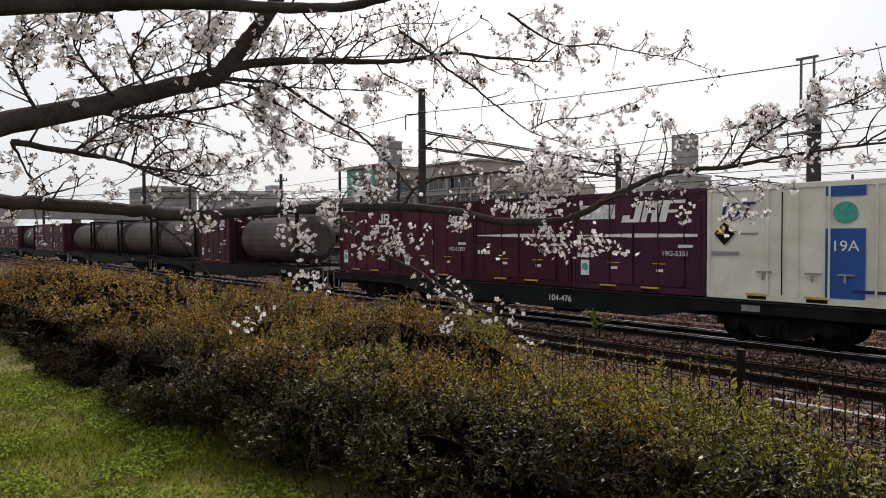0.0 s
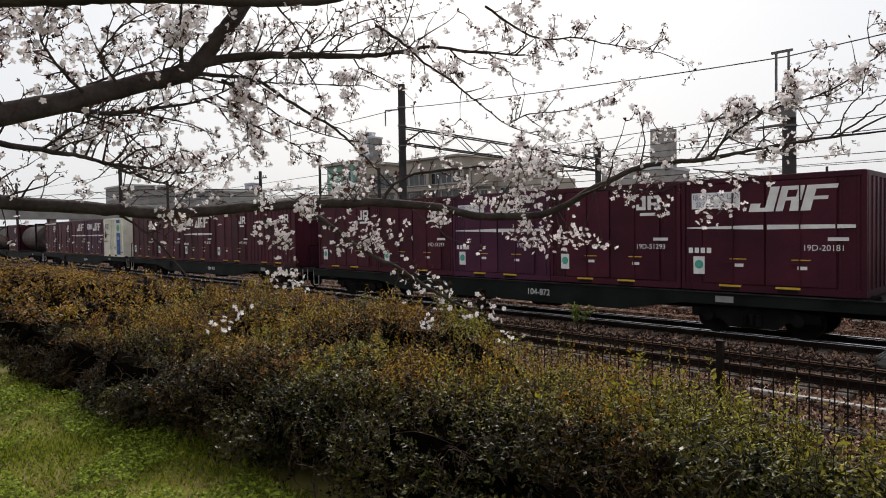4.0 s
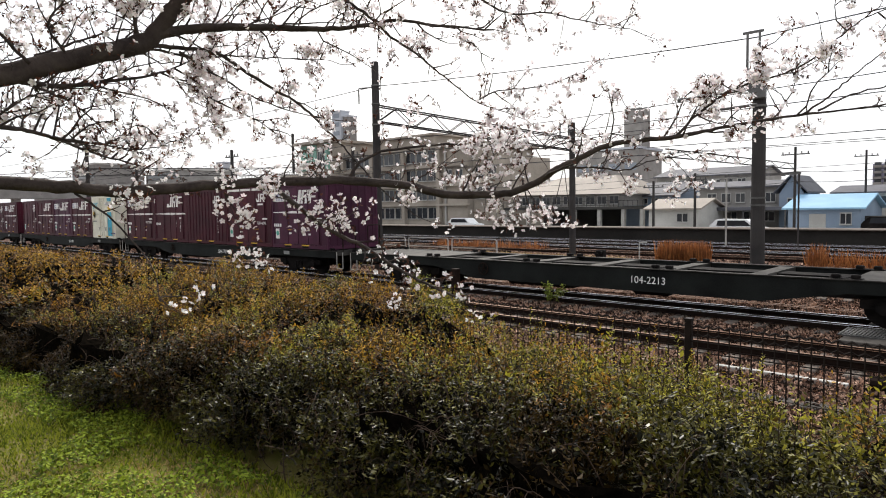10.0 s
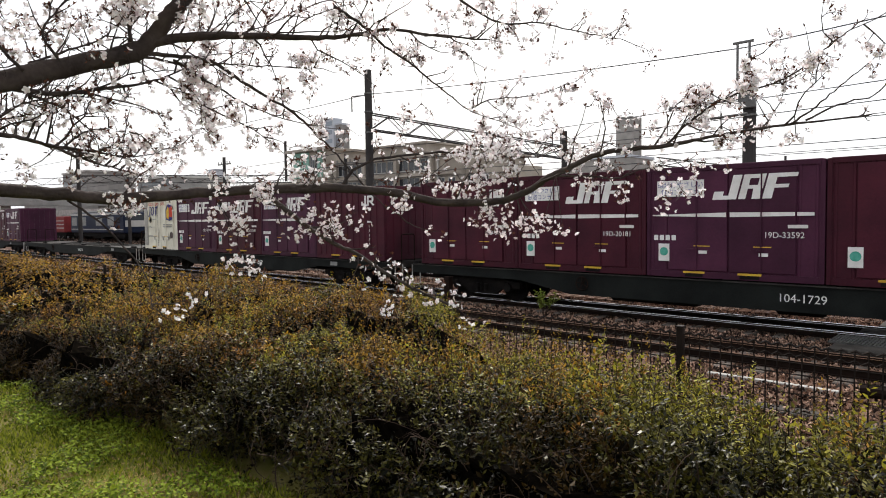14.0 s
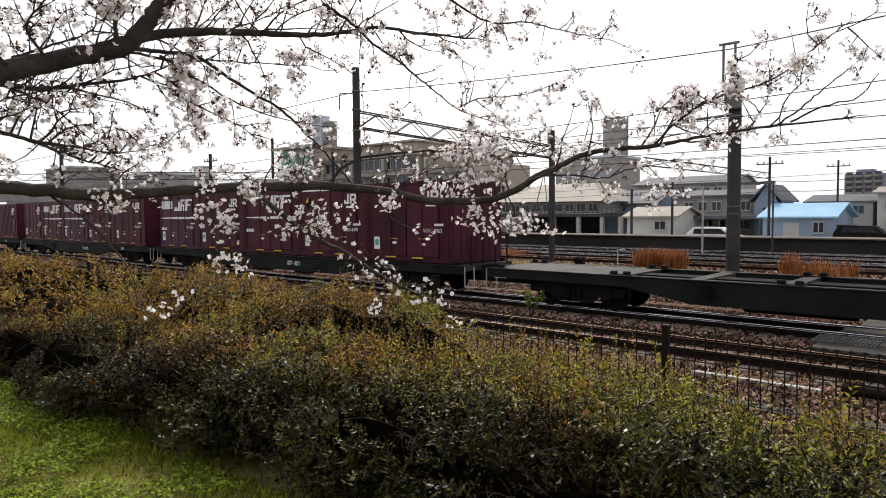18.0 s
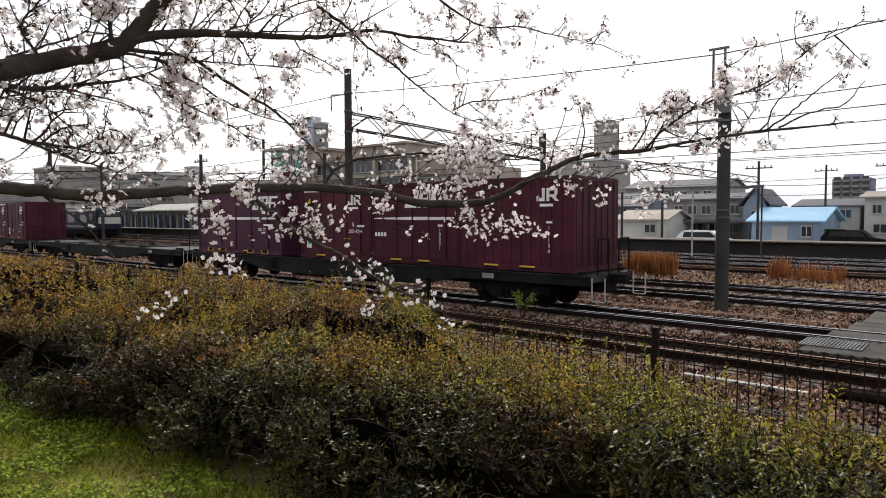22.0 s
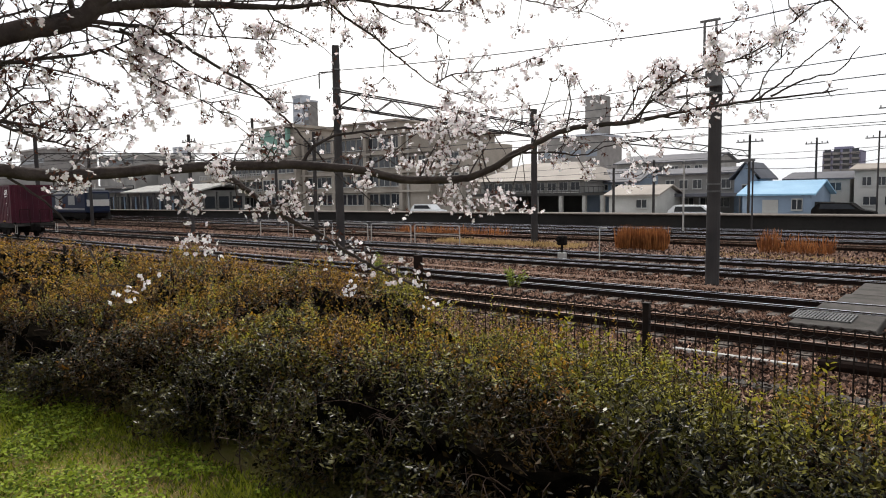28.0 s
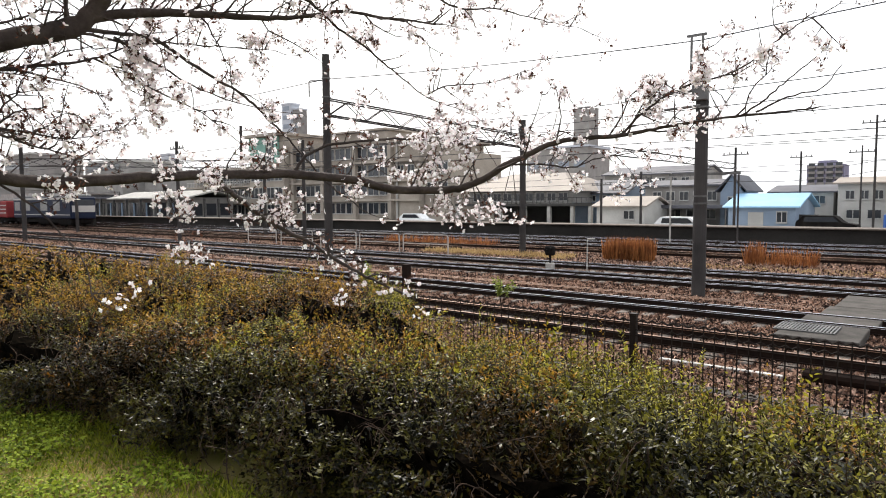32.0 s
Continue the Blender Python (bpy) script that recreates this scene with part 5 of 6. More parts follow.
    for x in (0.45, 2.3, 4.2, 6.1, 8.0, 9.95, 11.9, 13.9, 15.8, 17.7, 19.6):
        part("cross_member", boxes((x, x + 0.34, -1.168, 1.168, 0.80, 0.972)), "deck", t)
    for x0, x1 in ((0.5, 4.6), (15.8, 19.9)):
        part("end_deck", boxes((x0, x1, -1.12, 1.12, 0.93, 0.976)), "deck", t)
    for i in range(6):
        for s in (-1.12, 1.12):
            x = 0.69 + i * 3.76
            bm = boxes((x - 0.30, x + 0.30, s - 0.10, s + 0.10, 0.974, 1.0), bevel=0.008)
            for q in (-0.17, 0.17):
                box(bm, x + q - 0.08, x + q + 0.08, s - 0.07, s + 0.07, 0.99, 1.075, bevel=0.02)
            part("twist_lock", bm, "steel_dark", t)
    bm = bmesh.new()
    bmesh.ops.create_circle(bm, segments=18, radius=0.17, cap_ends=False, matrix=Matrix.Translation((6.6, -1.27, 0.72)) @ UP)
    ring = [v.co.copy() for v in bm.verts]
    bm.free()
    bm = tube(bmesh.new(), ring + [ring[0]], 0.014, 6)
    for q in ring[::4]:
        tube(bm, [q, (6.6, -1.26, 0.72)], 0.014, 5)
    tube(bm, [(6.6, -1.28, 0.72), (6.6, -1.2, 0.72)], 0.03, 8)
    part("brake_wheel", bm, "rail", t)
    for xc in (3.1, 17.3):
        b = part("bogie", boxes((xc - 0.3, xc + 0.3, -0.9, 0.9, 0.42, 0.62)), "steel_dark", t)
        for s in (-1, 1):
            bm = bmesh.new()
            y0, y1 = sorted((s * 0.86, s * 0.98))
            prof = [(xc - 1.35, 0.40), (xc - 0.7, 0.36), (xc - 0.5, 0.20), (xc + 0.5, 0.20), (xc + 0.7, 0.36), (xc + 1.35, 0.40), (xc + 1.35, 0.58), (xc + 0.5, 0.68), (xc - 0.5, 0.68), (xc - 1.35, 0.58)]
            ends = [[bm.verts.new((x, y, z)) for x, z in prof] for y in (y0, y1)]
            for k in range(10):
                bm.faces.new((ends[0][k], ends[0][(k + 1) % 10], ends[1][(k + 1) % 10], ends[1][k]))
            bm.faces.new(ends[0])
            bm.faces.new(ends[1][::-1])
            bmesh.ops.recalc_face_normals(bm, faces=bm.faces[:])
            for q in (-0.95, 0.95):
                tube(bm, [(xc + q, s * 0.9, 0.43), (xc + q, s * 1.06, 0.43)], 0.13, 10)
            for q in (-0.16, 0, 0.16):
                tube(bm, [(xc + q, s * 1.0, 0.26), (xc + q, s * 1.0, 0.5)], 0.06, 8)
            part("side_frame", bm, "steel_dark", b)
        for q in (-0.95, 0.95):
            bm = bmesh.new()
            for s in (-0.57, 0.57):
                tube(bm, [(xc + q, s - 0.065, 0.405), (xc + q, s + 0.065, 0.405)], 0.405, 20)
            tube(bm, [(xc + q, -0.6, 0.405), (xc + q, 0.6, 0.405)], 0.08, 8)
            part("wheelset", bm, "steel_dark", b)
    for x0, x1 in ((0.0, 0.45), (19.95, 20.4)):
        part("coupler", boxes((x0, x1, -0.12, 0.12, 0.74, 0.98), bevel=0.02), "steel_dark", t)
    for x in (0.40, 20.0):
        for y in (-1.2, 1.2):
            part("step_iron", tube(bmesh.new(), [(x, y, 0.95), (x, y, 0.37), (x + 0.02, y, 0.35), (x + 0.33, y, 0.35), (x + 0.35, y, 0.37), (x + 0.35, y, 0.95)], 0.018, 6), "concrete", t, "pale painted step iron")
    for y in (-0.9, 0.3):
        part("end_railing", tube(bmesh.new(), [(20.0, y, 0.95), (20.0, y, 1.86), (20.0, y + 0.04, 1.9), (20.0, y + 0.56, 1.9), (20.0, y + 0.6, 1.86), (20.0, y + 0.6, 0.95)], 0.022, 6), "rail", t)
    part("brake_box", boxes((7.2, 9.4, -0.9, -0.4, 0.3, 0.6), bevel=0.05), "steel_dark", t)
    part("air_tank", boxes((11.0, 12.0, -0.8, -0.4, 0.28, 0.58), bevel=0.08), "steel_dark", t)
    if text:
        words("number", text, 0.24, Matrix.Translation((11.65, -1.234, 0.62)) @ UP, "white", t)
    panel(t, "data_plate", 16.6, 17.0, 0.76, 0.90, "grey_mark", 1.235)
    return t


KINDS = {
    "s1": stripe_type("plum", "19G-5351", True, True), "s2": stripe_type("maroon", "V19C-7308", False), "s3": stripe_type("plum", "19D-33592", True, True), "s4": stripe_type("maroon", "19D-20181", True, True), "s5": stripe_type("maroon", "", False, False, L, ("19G", "10001")),
    "p1": plain_type("maroon", "19D-51293", False), "p2": plain_type("maroon", "", True, False, "19134"), "p3": plain_type("maroon", "V19C-8963", False), "h": high_type("20D-6296"),
    "w1": cream_type("blue_band", "cream container with a royal blue band and white lettering", "band"), "w2": cream_type("cyan_band", "cream container with a pale blue band and picture patch", "band"),
    "w3": cream_type("navy", "cream container with a navy, red and yellow emblem", "emblem"), "k": tank_type(), "t": stripe_type("plum", "30D-77", True, False, 6.06),
}
# wagons from the rear of the train forwards; each holds containers from its left to its right end
TRAIN = [("107-748", "t|h s5 p2"), ("104 1066", ""), ("107-1871", "s1 p1 s2 h p3"), ("104-1729", "p1 s4 s3 p3 p1"), ("107-1802", "w3 s3 s4 s1 p2"), ("104-2213", ""),
         ("104-1709", "s4 s5 p2 h s3"), ("104-1308", "p1 s2 s1 s4 w2"), ("104-872", "p3 p1 s3 p1 s4"), ("104-911", "p1 h s4 p3 p2"), ("104-476", "h p1 s2 s1 w1"),
         ("", "k|p1|k"), ("", "k|k|k"), ("", "k|s1 p1 p3"), ("", "w3 p1 s2 p1 s4"), ("", "s1 p3 w1 p1 s2")]
rolling = []
used = set()
for i, (num, load) in enumerate(TRAIN):
    left = (10 - i) * 20.4 - 20.4
    if i == 0:
        plain_wagon = flat_wagon("")
    if num:
        wg = flat_wagon(num)
        tagged(wg, "empty grey-green container flat wagon with sooty bogies" if not load else "")
    elif "spare" not in used:
        used.add("spare")
        wg = plain_wagon
    else:
        wg = copy_thing(plain_wagon, Matrix.Identity(4))
    rolling.append((wg, left, TY + 0.0, 0.0))
    x = 0.85
    for tok in load.replace("|", " | ").split():
        if tok == "|":
            x += 0.62
            continue
        x += 0.17 if tok == "t" else 0.0
        ob = KINDS[tok]
        if tok in used:
            ob = copy_thing(ob, Matrix.Identity(4))
        used.add(tok)
        rolling.append((ob, left + x, TY - W / 2, DECK))
        x += {"k": 6.1, "t": 6.68}.get(tok, 3.74)

# ---- hedge ----
def ease(k):
    k = max(0.0, min(1.0, k))
    return k * k * (3 - 2 * k)


def crest(x):
    """Height of the hedge's top along its length."""
    return 0.98 + 0.55 * ease((-x - 2.6) / 4.0) + 0.07 * math.sin(1.9 * x + 0.5) + 0.05 * math.sin(4.3 * x)


def foot(x):
    """Where the hedge meets the lawn."""
    return 2.02 + 0.30 * ease((x + 6.6) / 3.4) + 0.06 * math.sin(2.3 * x) + 0.04 * math.sin(5.1 * x + 1)


def hedge_top(x, y):
    """Height of the hedge's outer surface: a full front edge, then a lumpy top that sinks towards the back."""
    y0 = foot(x)
    u = max(0.001, min(0.999, (y - y0) / (6.9 - y0)))
    g = bank(x, y)
    edge = 1.16 + 0.22 * ease((x + 7.6) / 2.4) + 0.04 * math.sin(2.1 * x) - 0.05 * ease((x + 1.5) / 2)
    k = ease((y - y0 - 0.5) / 2.6)
    h = edge + (max(crest(x), g + 0.35) - edge) * k
    h = g + (h - g) * (1 - max(0.0, (u - 0.72) / 0.28) ** 2 * 0.8)
    return h + 0.13 * noise.noise((x * 1.15, y * 1.15, 0.3)) + 0.10 * noise.noise((x * 2.9, y * 2.9, 2.0))


def skin(x, s):
    """A point of the hedge's outside: s from 0 to 1 climbs the bulging front, past 1 it is metres across the top."""
    yc = foot(x) + 0.62
    if s >= 1:
        y = yc + s - 1
        return Vector((x, y, hedge_top(x, y)))
    g, t_ = bank(x, yc), hedge_top(x, yc)
    low = min(0.36, 0.55 * (t_ - g))
    zc = g + low
    a = radians(-42 + 132 * s)
    rise = t_ - zc if a > 0 else low / math.sin(radians(42))
    bulge = 0.66 + 0.16 * noise.noise((x * 1.5, s * 2.2, 9.0)) + 0.10 * noise.noise((x * 3.7, s * 4.5, 1.0))
    return Vector((x, yc - bulge * math.cos(a), zc + rise * math.sin(a)))


def outward(x, s):
    """The skin's normal."""
    e = 0.05
    du, dv = skin(x + e, s) - skin(x - e, s), skin(x, s + e) - skin(x, max(0.0, s - e))
    n_ = du.cross(dv)
    return n_.normalized() if n_.length > 1e-6 else Vector((0, -0.5, 0.8))


def sprays(xa, xb, per_metre, leaves, size, seed):
    """Arching leafy shoots of one shrub: their lines, and each leaf's place, axes, fold, age and warmth. Age and warmth
    also steer shade-dark leaf tones to the low front.
    """
    r = random.Random(seed)
    mid = Vector(((xa + xb) / 2, 4.4, 0))
    lines, base, middle, tip, flat_, meta = [], [], [], [], [], []
    for k in range(int((xb - xa) * per_metre)):
        x = r.uniform(xa - 0.10, xb + 0.10)
        s = r.random() if r.random() < 0.36 else 1 + 4.1 * r.random() ** 1.35
        p = skin(x, s)
        n_ = outward(x, s)
        front = p.y - foot(x)
        clump = noise.noise((x * 2.1, p.y * 2.1, p.z * 2.6)) + 0.5 * noise.noise((x * 5.3, p.y * 5.3, p.z * 5.3))
        if s < 1:
            gap = 0.44 + 0.35 * math.exp(-((x + 3.7) / 0.75) ** 2) + 0.16 * ease((x + 5.5) / 1.2) + 1.3 * noise.noise((x * 1.1, s * 2.4, 4.0)) + 0.7 * (0.45 - s) - 1.3 * clump
            if r.random() < max(0.0, min(0.86 if x > -5.8 else 0.66, gap)):
                continue
        elif r.random() < max(0.0, min(0.96, 0.20 - clump * 2.5)):
            continue
        if x > -3.0 and s > 1 and r.random() < 0.16 + 0.6 * noise.noise((x * 1.5, p.y * 1.5, 11.0)):
            continue
        fall = 1 - min(1.0, s)
        shoot = s > 1.3 and r.random() < (0.10 if x < -4 else 0.17)
        d = (n_ * r.uniform(0.5, 1.1) + Vector((r.gauss(0, 0.55), r.gauss(0, 0.45), 0.45 - 0.25 * fall))).normalized()
        ln = r.uniform(0.13, 0.30)
        top = p + n_ * (0.03 + 0.20 * clump - 0.20 * r.random() ** 1.6)
        if shoot:
            d = (d * 0.5 + Vector((0, 0, 1))).normalized()
            top = top + Vector((0, 0, r.uniform(0.04, 0.14 if x < -4 else 0.30)))
            ln += 0.10
        droop = Vector((0, 0, -ln * r.uniform(0.05, 0.30) * (0 if shoot else 1)))
        b = top - d * ln
        m_ = (b + top) / 2 - droop * 0.8 + Vector((r.gauss(0, 0.015), r.gauss(0, 0.015), 0))
        t_ = top + droop
        lines.append((b - mid, m_ - mid, t_ - mid))
        base.append(b - mid), middle.append(m_ - mid), tip.append(t_ - mid)
        face = (n_ * 0.5 + Vector((r.gauss(0, 0.4), r.gauss(0, 0.4), 0.8))).normalized()
        flat_.append(face)
        # leaves low on the front get darker tones, shade put into their colour
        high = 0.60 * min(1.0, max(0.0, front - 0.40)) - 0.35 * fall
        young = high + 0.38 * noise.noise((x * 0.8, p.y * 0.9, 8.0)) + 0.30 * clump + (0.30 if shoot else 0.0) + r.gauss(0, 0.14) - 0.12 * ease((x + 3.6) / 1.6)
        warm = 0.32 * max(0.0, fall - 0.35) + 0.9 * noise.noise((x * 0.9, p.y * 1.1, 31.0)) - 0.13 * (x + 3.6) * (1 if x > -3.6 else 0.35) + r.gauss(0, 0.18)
        meta.append((young, warm))
    base, middle, tip, flat_, meta = (np.array(q, dtype=np.float64) for q in (base, middle, tip, flat_, meta))
    g = np.random.default_rng(seed)
    ns = len(base)
    f = np.clip((np.arange(leaves)[None] + 0.7 * g.random((ns, leaves))) / leaves * 0.86 + 0.14, 0, 1)[..., None]
    pos = (1 - f) ** 2 * base[:, None] + 2 * f * (1 - f) * middle[:, None] + f ** 2 * tip[:, None]
    along = (1 - f) * (middle - base)[:, None] + f * (tip - middle)[:, None]
    along = (along / np.linalg.norm(along, axis=2, keepdims=True)).reshape(-1, 3)
    up_ = np.repeat(flat_, leaves, 0) + 0.35 * g.normal(size=(ns * leaves, 3))
    side = unit(np.cross(along, up_))
    hand = np.where(np.arange(leaves) % 2, 1.0, -1.0)
    side *= np.tile(hand, ns)[:, None]
    d = unit(along * (0.35 + 0.5 * g.random((ns * leaves, 1))) + side * 0.9 + 0.28 * g.normal(size=(ns * leaves, 3)))
    sz = size * (0.65 + 0.6 * g.random((ns * leaves, 1))) * (1.15 - 0.5 * f.reshape(-1, 1))
    C = pos.reshape(-1, 3) + d * sz
    wide = unit(np.cross(d, up_)) * sz * (0.36 + 0.14 * g.random((ns * leaves, 1)))
    F = unit(np.cross(wide, d)) * sz * (0.16 * g.normal(size=(ns * leaves, 1)))
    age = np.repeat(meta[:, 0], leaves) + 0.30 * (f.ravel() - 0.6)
    warm = np.repeat(meta[:, 1], leaves) + 0.10 * g.normal(size=ns * leaves)
    return lines, C, d * sz, wide, F, age, warm


rng = np.random.default_rng(11)
for i, (xa, xb) in enumerate(((-26, -19), (-19, -14), (-14, -10.5), (-10.5, -7.8), (-7.8, -5.6), (-5.6, -3.9), (-3.9, -2.4), (-2.4, -1.0), (-1.0, 0.6), (0.6, 3.0), (3.0, 7.0))):
    cx = (xa + xb) / 2
    sh = thing("hedge_shrub", pose(cx, 4.4, 0), "dense shrub with small glossy green and bronze leaves in a hedge", "shrub", "hedge shrubs")
    mid = Vector((cx, 4.4, 0))
    near = -9.5 < cx < 1.0
    # near-black sheet under the leaves stands in for the hedge's shaded inside
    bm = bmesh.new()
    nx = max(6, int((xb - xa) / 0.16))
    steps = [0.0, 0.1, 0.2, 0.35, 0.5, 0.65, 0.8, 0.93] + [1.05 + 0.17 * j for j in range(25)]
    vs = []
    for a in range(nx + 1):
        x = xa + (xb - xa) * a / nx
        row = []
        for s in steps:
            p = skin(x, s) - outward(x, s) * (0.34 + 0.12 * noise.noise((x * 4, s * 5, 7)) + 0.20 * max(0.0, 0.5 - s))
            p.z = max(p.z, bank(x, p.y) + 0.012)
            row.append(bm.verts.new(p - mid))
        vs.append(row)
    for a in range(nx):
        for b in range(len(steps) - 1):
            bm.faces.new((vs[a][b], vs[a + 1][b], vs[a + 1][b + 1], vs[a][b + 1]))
    part("core", bm, "core", sh, "near-black sheet for the shaded inner twigs of the shrub")
    lines, c, ax, ay, fold, age, warm = sprays(xa, xb, 2250 if near else 420, 15 if near else 10, (0.0190 if xa < -3 else 0.0215) if near else 0.034, 50 + i)
    # old also selects the leaves whose tones carry painted shade
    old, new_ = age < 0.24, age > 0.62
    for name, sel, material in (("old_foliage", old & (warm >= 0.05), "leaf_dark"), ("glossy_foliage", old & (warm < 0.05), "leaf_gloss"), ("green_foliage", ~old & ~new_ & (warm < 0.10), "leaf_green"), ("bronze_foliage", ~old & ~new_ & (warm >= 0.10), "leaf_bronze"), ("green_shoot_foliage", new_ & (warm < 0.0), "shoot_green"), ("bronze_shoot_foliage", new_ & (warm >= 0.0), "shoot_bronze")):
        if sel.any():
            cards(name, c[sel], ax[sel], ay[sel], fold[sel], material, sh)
    bm = bmesh.new()
    for k, line in enumerate(lines):
        if (near and k % 3 == 0) or k % 20 == 0:
            tube(bm, line, [0.0030, 0.0023, 0.0009], 3)
    r2 = random.Random(i + 40)
    for k in range(int((xb - xa) * (26 if near else 1))):
        x, s = r2.uniform(xa, xb), r2.uniform(0.05, 2.2)
        p = skin(x, s) - mid - outward(x, s) * 0.22
        q = skin(x + r2.gauss(0, 0.28), max(0.05, s + r2.uniform(-0.45, 0.25)))
        q = q - mid + outward(x, s) * r2.uniform(-0.06, 0.05)
        bend = p.lerp(q, 0.5) + outward(x, s) * r2.uniform(0.04, 0.20)
        arc = smooth_line([p, bend, q], 4)
        tube(bm, arc, [0.0042 - 0.0004 * j for j in range(len(arc))], 4)
        for j in (3, 5, 6):
            e = arc[j] + Vector((r2.gauss(0, 0.07), r2.gauss(-0.03, 0.05), r2.gauss(-0.01, 0.06)))
            tube(bm, [arc[j], arc[j].lerp(e, 0.5) + Vector((0, 0, 0.01)), e], [0.0020, 0.0016, 0.0008], 3)
    part("twig_work", bm, "twig", sh)["kind"] = "stuff"

# ---- grass on the lawn ----
n = 70000
gx = -9.5 + 8.7 * rng.random(n) ** 0.8
gy = 0.2 + 2.15 * rng.random(n)
gz = np.array([bank(a, b) for a, b in zip(gx, gy)])
c = np.stack([gx, gy, gz], 1)
patch = np.array([noise.noise((a * 0.9, b * 0.9, 5.0)) for a, b in zip(gx, gy)])
hh = (0.014 + 0.022 * rng.random(n) + 0.05 * np.maximum(patch, 0) + 0.07 * np.clip((gy - 1.75) / 0.4, 0, 1) * rng.random(n) ** 2)[:, None]
ax = unit(np.concatenate([rng.normal(size=(n, 2)) * 0.6, np.ones((n, 1))], 1)) * hh / 2
ang = 6.3 * rng.random(n)
ay = np.stack([np.cos(ang), np.sin(ang), np.zeros(n)], 1) * 0.0045
ne = 60000
ex, ey = -14 + 22 * rng.random(ne), -6 + 8.2 * rng.random(ne)
ez = np.array([bank(a, b) for a, b in zip(ex, ey)])
ea = unit(np.concatenate([rng.normal(size=(ne, 2)) * 0.6, np.ones((ne, 1))], 1)) * (0.012 + 0.02 * rng.random((ne, 1)))
eb = np.stack([np.cos(6.3 * rng.random(ne)), np.sin(6.3 * rng.random(ne)), np.zeros(ne)], 1) * 0.007
tagged(cards("lawn_grass", np.stack([ex, ey, ez], 1) + ea, ea, eb, eb * 0.3, "blade"), "short thin grass over the wider lawn", "grass")
dry = (patch + 0.25 * rng.normal(size=n)) < -0.34
tagged(cards("lawn_grass", (c + ax)[~dry], ax[~dry], ay[~dry] * 1.3, ay[~dry] * 0.3, "blade"), "short fresh grass blades, longer along the hedge foot", "grass")
tagged(cards("dry_lawn_grass", (c + ax * 0.5)[dry], ax[dry] * 0.6, ay[dry], ay[dry] * 0.3, "straw"), "short dry yellowed grass in worn patches", "grass")

nw = 42000
wx, wy = -9.0 + 8.2 * rng.random(nw) ** 0.8, 0.25 + 2.0 * rng.random(nw)
wp = np.array([noise.noise((a * 1.7, b * 1.7, 15.0)) + 0.4 * noise.noise((a * 6, b * 6, 3.0)) for a, b in zip(wx, wy)]) + 0.35 * np.clip((wy - 1.3) / 0.8, 0, 1)
sel = wp > 0.12
wx, wy = wx[sel], wy[sel]
wz = np.array([bank(a, b) for a, b in zip(wx, wy)]) + 0.02 + 0.05 * rng.random(len(wx))
wc = np.stack([wx, wy, wz], 1)
wa = unit(np.concatenate([rng.normal(size=(len(wx), 2)), 0.5 * rng.normal(size=(len(wx), 1))], 1))
wb = unit(np.cross(wa, np.concatenate([0.4 * rng.normal(size=(len(wx), 2)), np.ones((len(wx), 1))], 1)))
tagged(cards("lawn_clover", wc, wa * 0.016, wb * 0.010, np.tile([[0, 0, 0.003]], (len(wx), 1)), "clover"), "low broad-leaved weeds in patches of the lawn", "weeds", kind="stuff")

# ---- cherry tree ----
tree = thing("cherry_tree", pose(-2.35, -1.0, 0.84), "old cherry tree in full white blossom with dark limbs", "tree")
TO = Matrix.Translation((2.35, 1.0, -0.84))
BOUGHS = {
    "low_limb": ([(-2.5, -0.85, 2.35), (-2.60, 0.29, 2.597), (-2.69, 0.51, 2.602), (-2.74, 0.78, 2.594), (-2.75, 0.96, 2.584), (-2.75, 1.16, 2.567), (-2.72, 1.36, 2.580), (-2.66, 1.58, 2.599), (-2.56, 1.79, 2.608), (-2.43, 2.00, 2.613), (-2.26, 2.19, 2.594), (-2.11, 2.33, 2.548), (-1.97, 2.43, 2.541), (-1.86, 2.49, 2.549), (-1.76, 2.53, 2.585), (-1.67, 2.57, 2.643), (-1.60, 2.60, 2.677), (-1.50, 2.65, 2.729), (-1.38, 2.72, 2.752), (-1.26, 2.77, 2.756), (-1.14, 2.82, 2.775), (-1.02, 2.86, 2.794), (-0.83, 2.92, 2.814), (-0.65, 2.96, 2.822), (-0.52, 2.98, 2.830)], 0.0250, 0.0010),
    "upper_limb": ([(-2.45, -0.85, 2.5), (-2.44, 0.24, 2.743), (-2.57, 0.48, 2.833), (-2.62, 0.77, 2.934), (-2.63, 0.94, 3.002), (-2.61, 1.12, 3.069), (-2.60, 1.23, 3.113), (-2.58, 1.28, 3.174), (-2.55, 1.33, 3.255), (-2.53, 1.38, 3.327), (-2.50, 1.48, 3.494)], 0.041, 0.027),
    "top_limb": ([(-2.35, -0.9, 2.7), (-2.39, 0.47, 3.156), (-2.38, 0.73, 3.224), (-2.36, 0.87, 3.257), (-2.34, 1.03, 3.287), (-2.31, 1.24, 3.316), (-2.27, 1.46, 3.351), (-2.23, 1.67, 3.407), (-2.10, 1.87, 3.486)], 0.034, 0.014),
    "branch_a": ([(-2.62, 1.10, 3.066), (-2.59, 1.24, 3.135), (-2.54, 1.39, 3.186), (-2.48, 1.55, 3.210), (-2.41, 1.71, 3.224), (-2.35, 1.83, 3.229), (-2.26, 1.97, 3.246), (-2.16, 2.11, 3.280), (-2.04, 2.28, 3.264), (-1.91, 2.45, 3.252)], 0.0165, 0.0022),
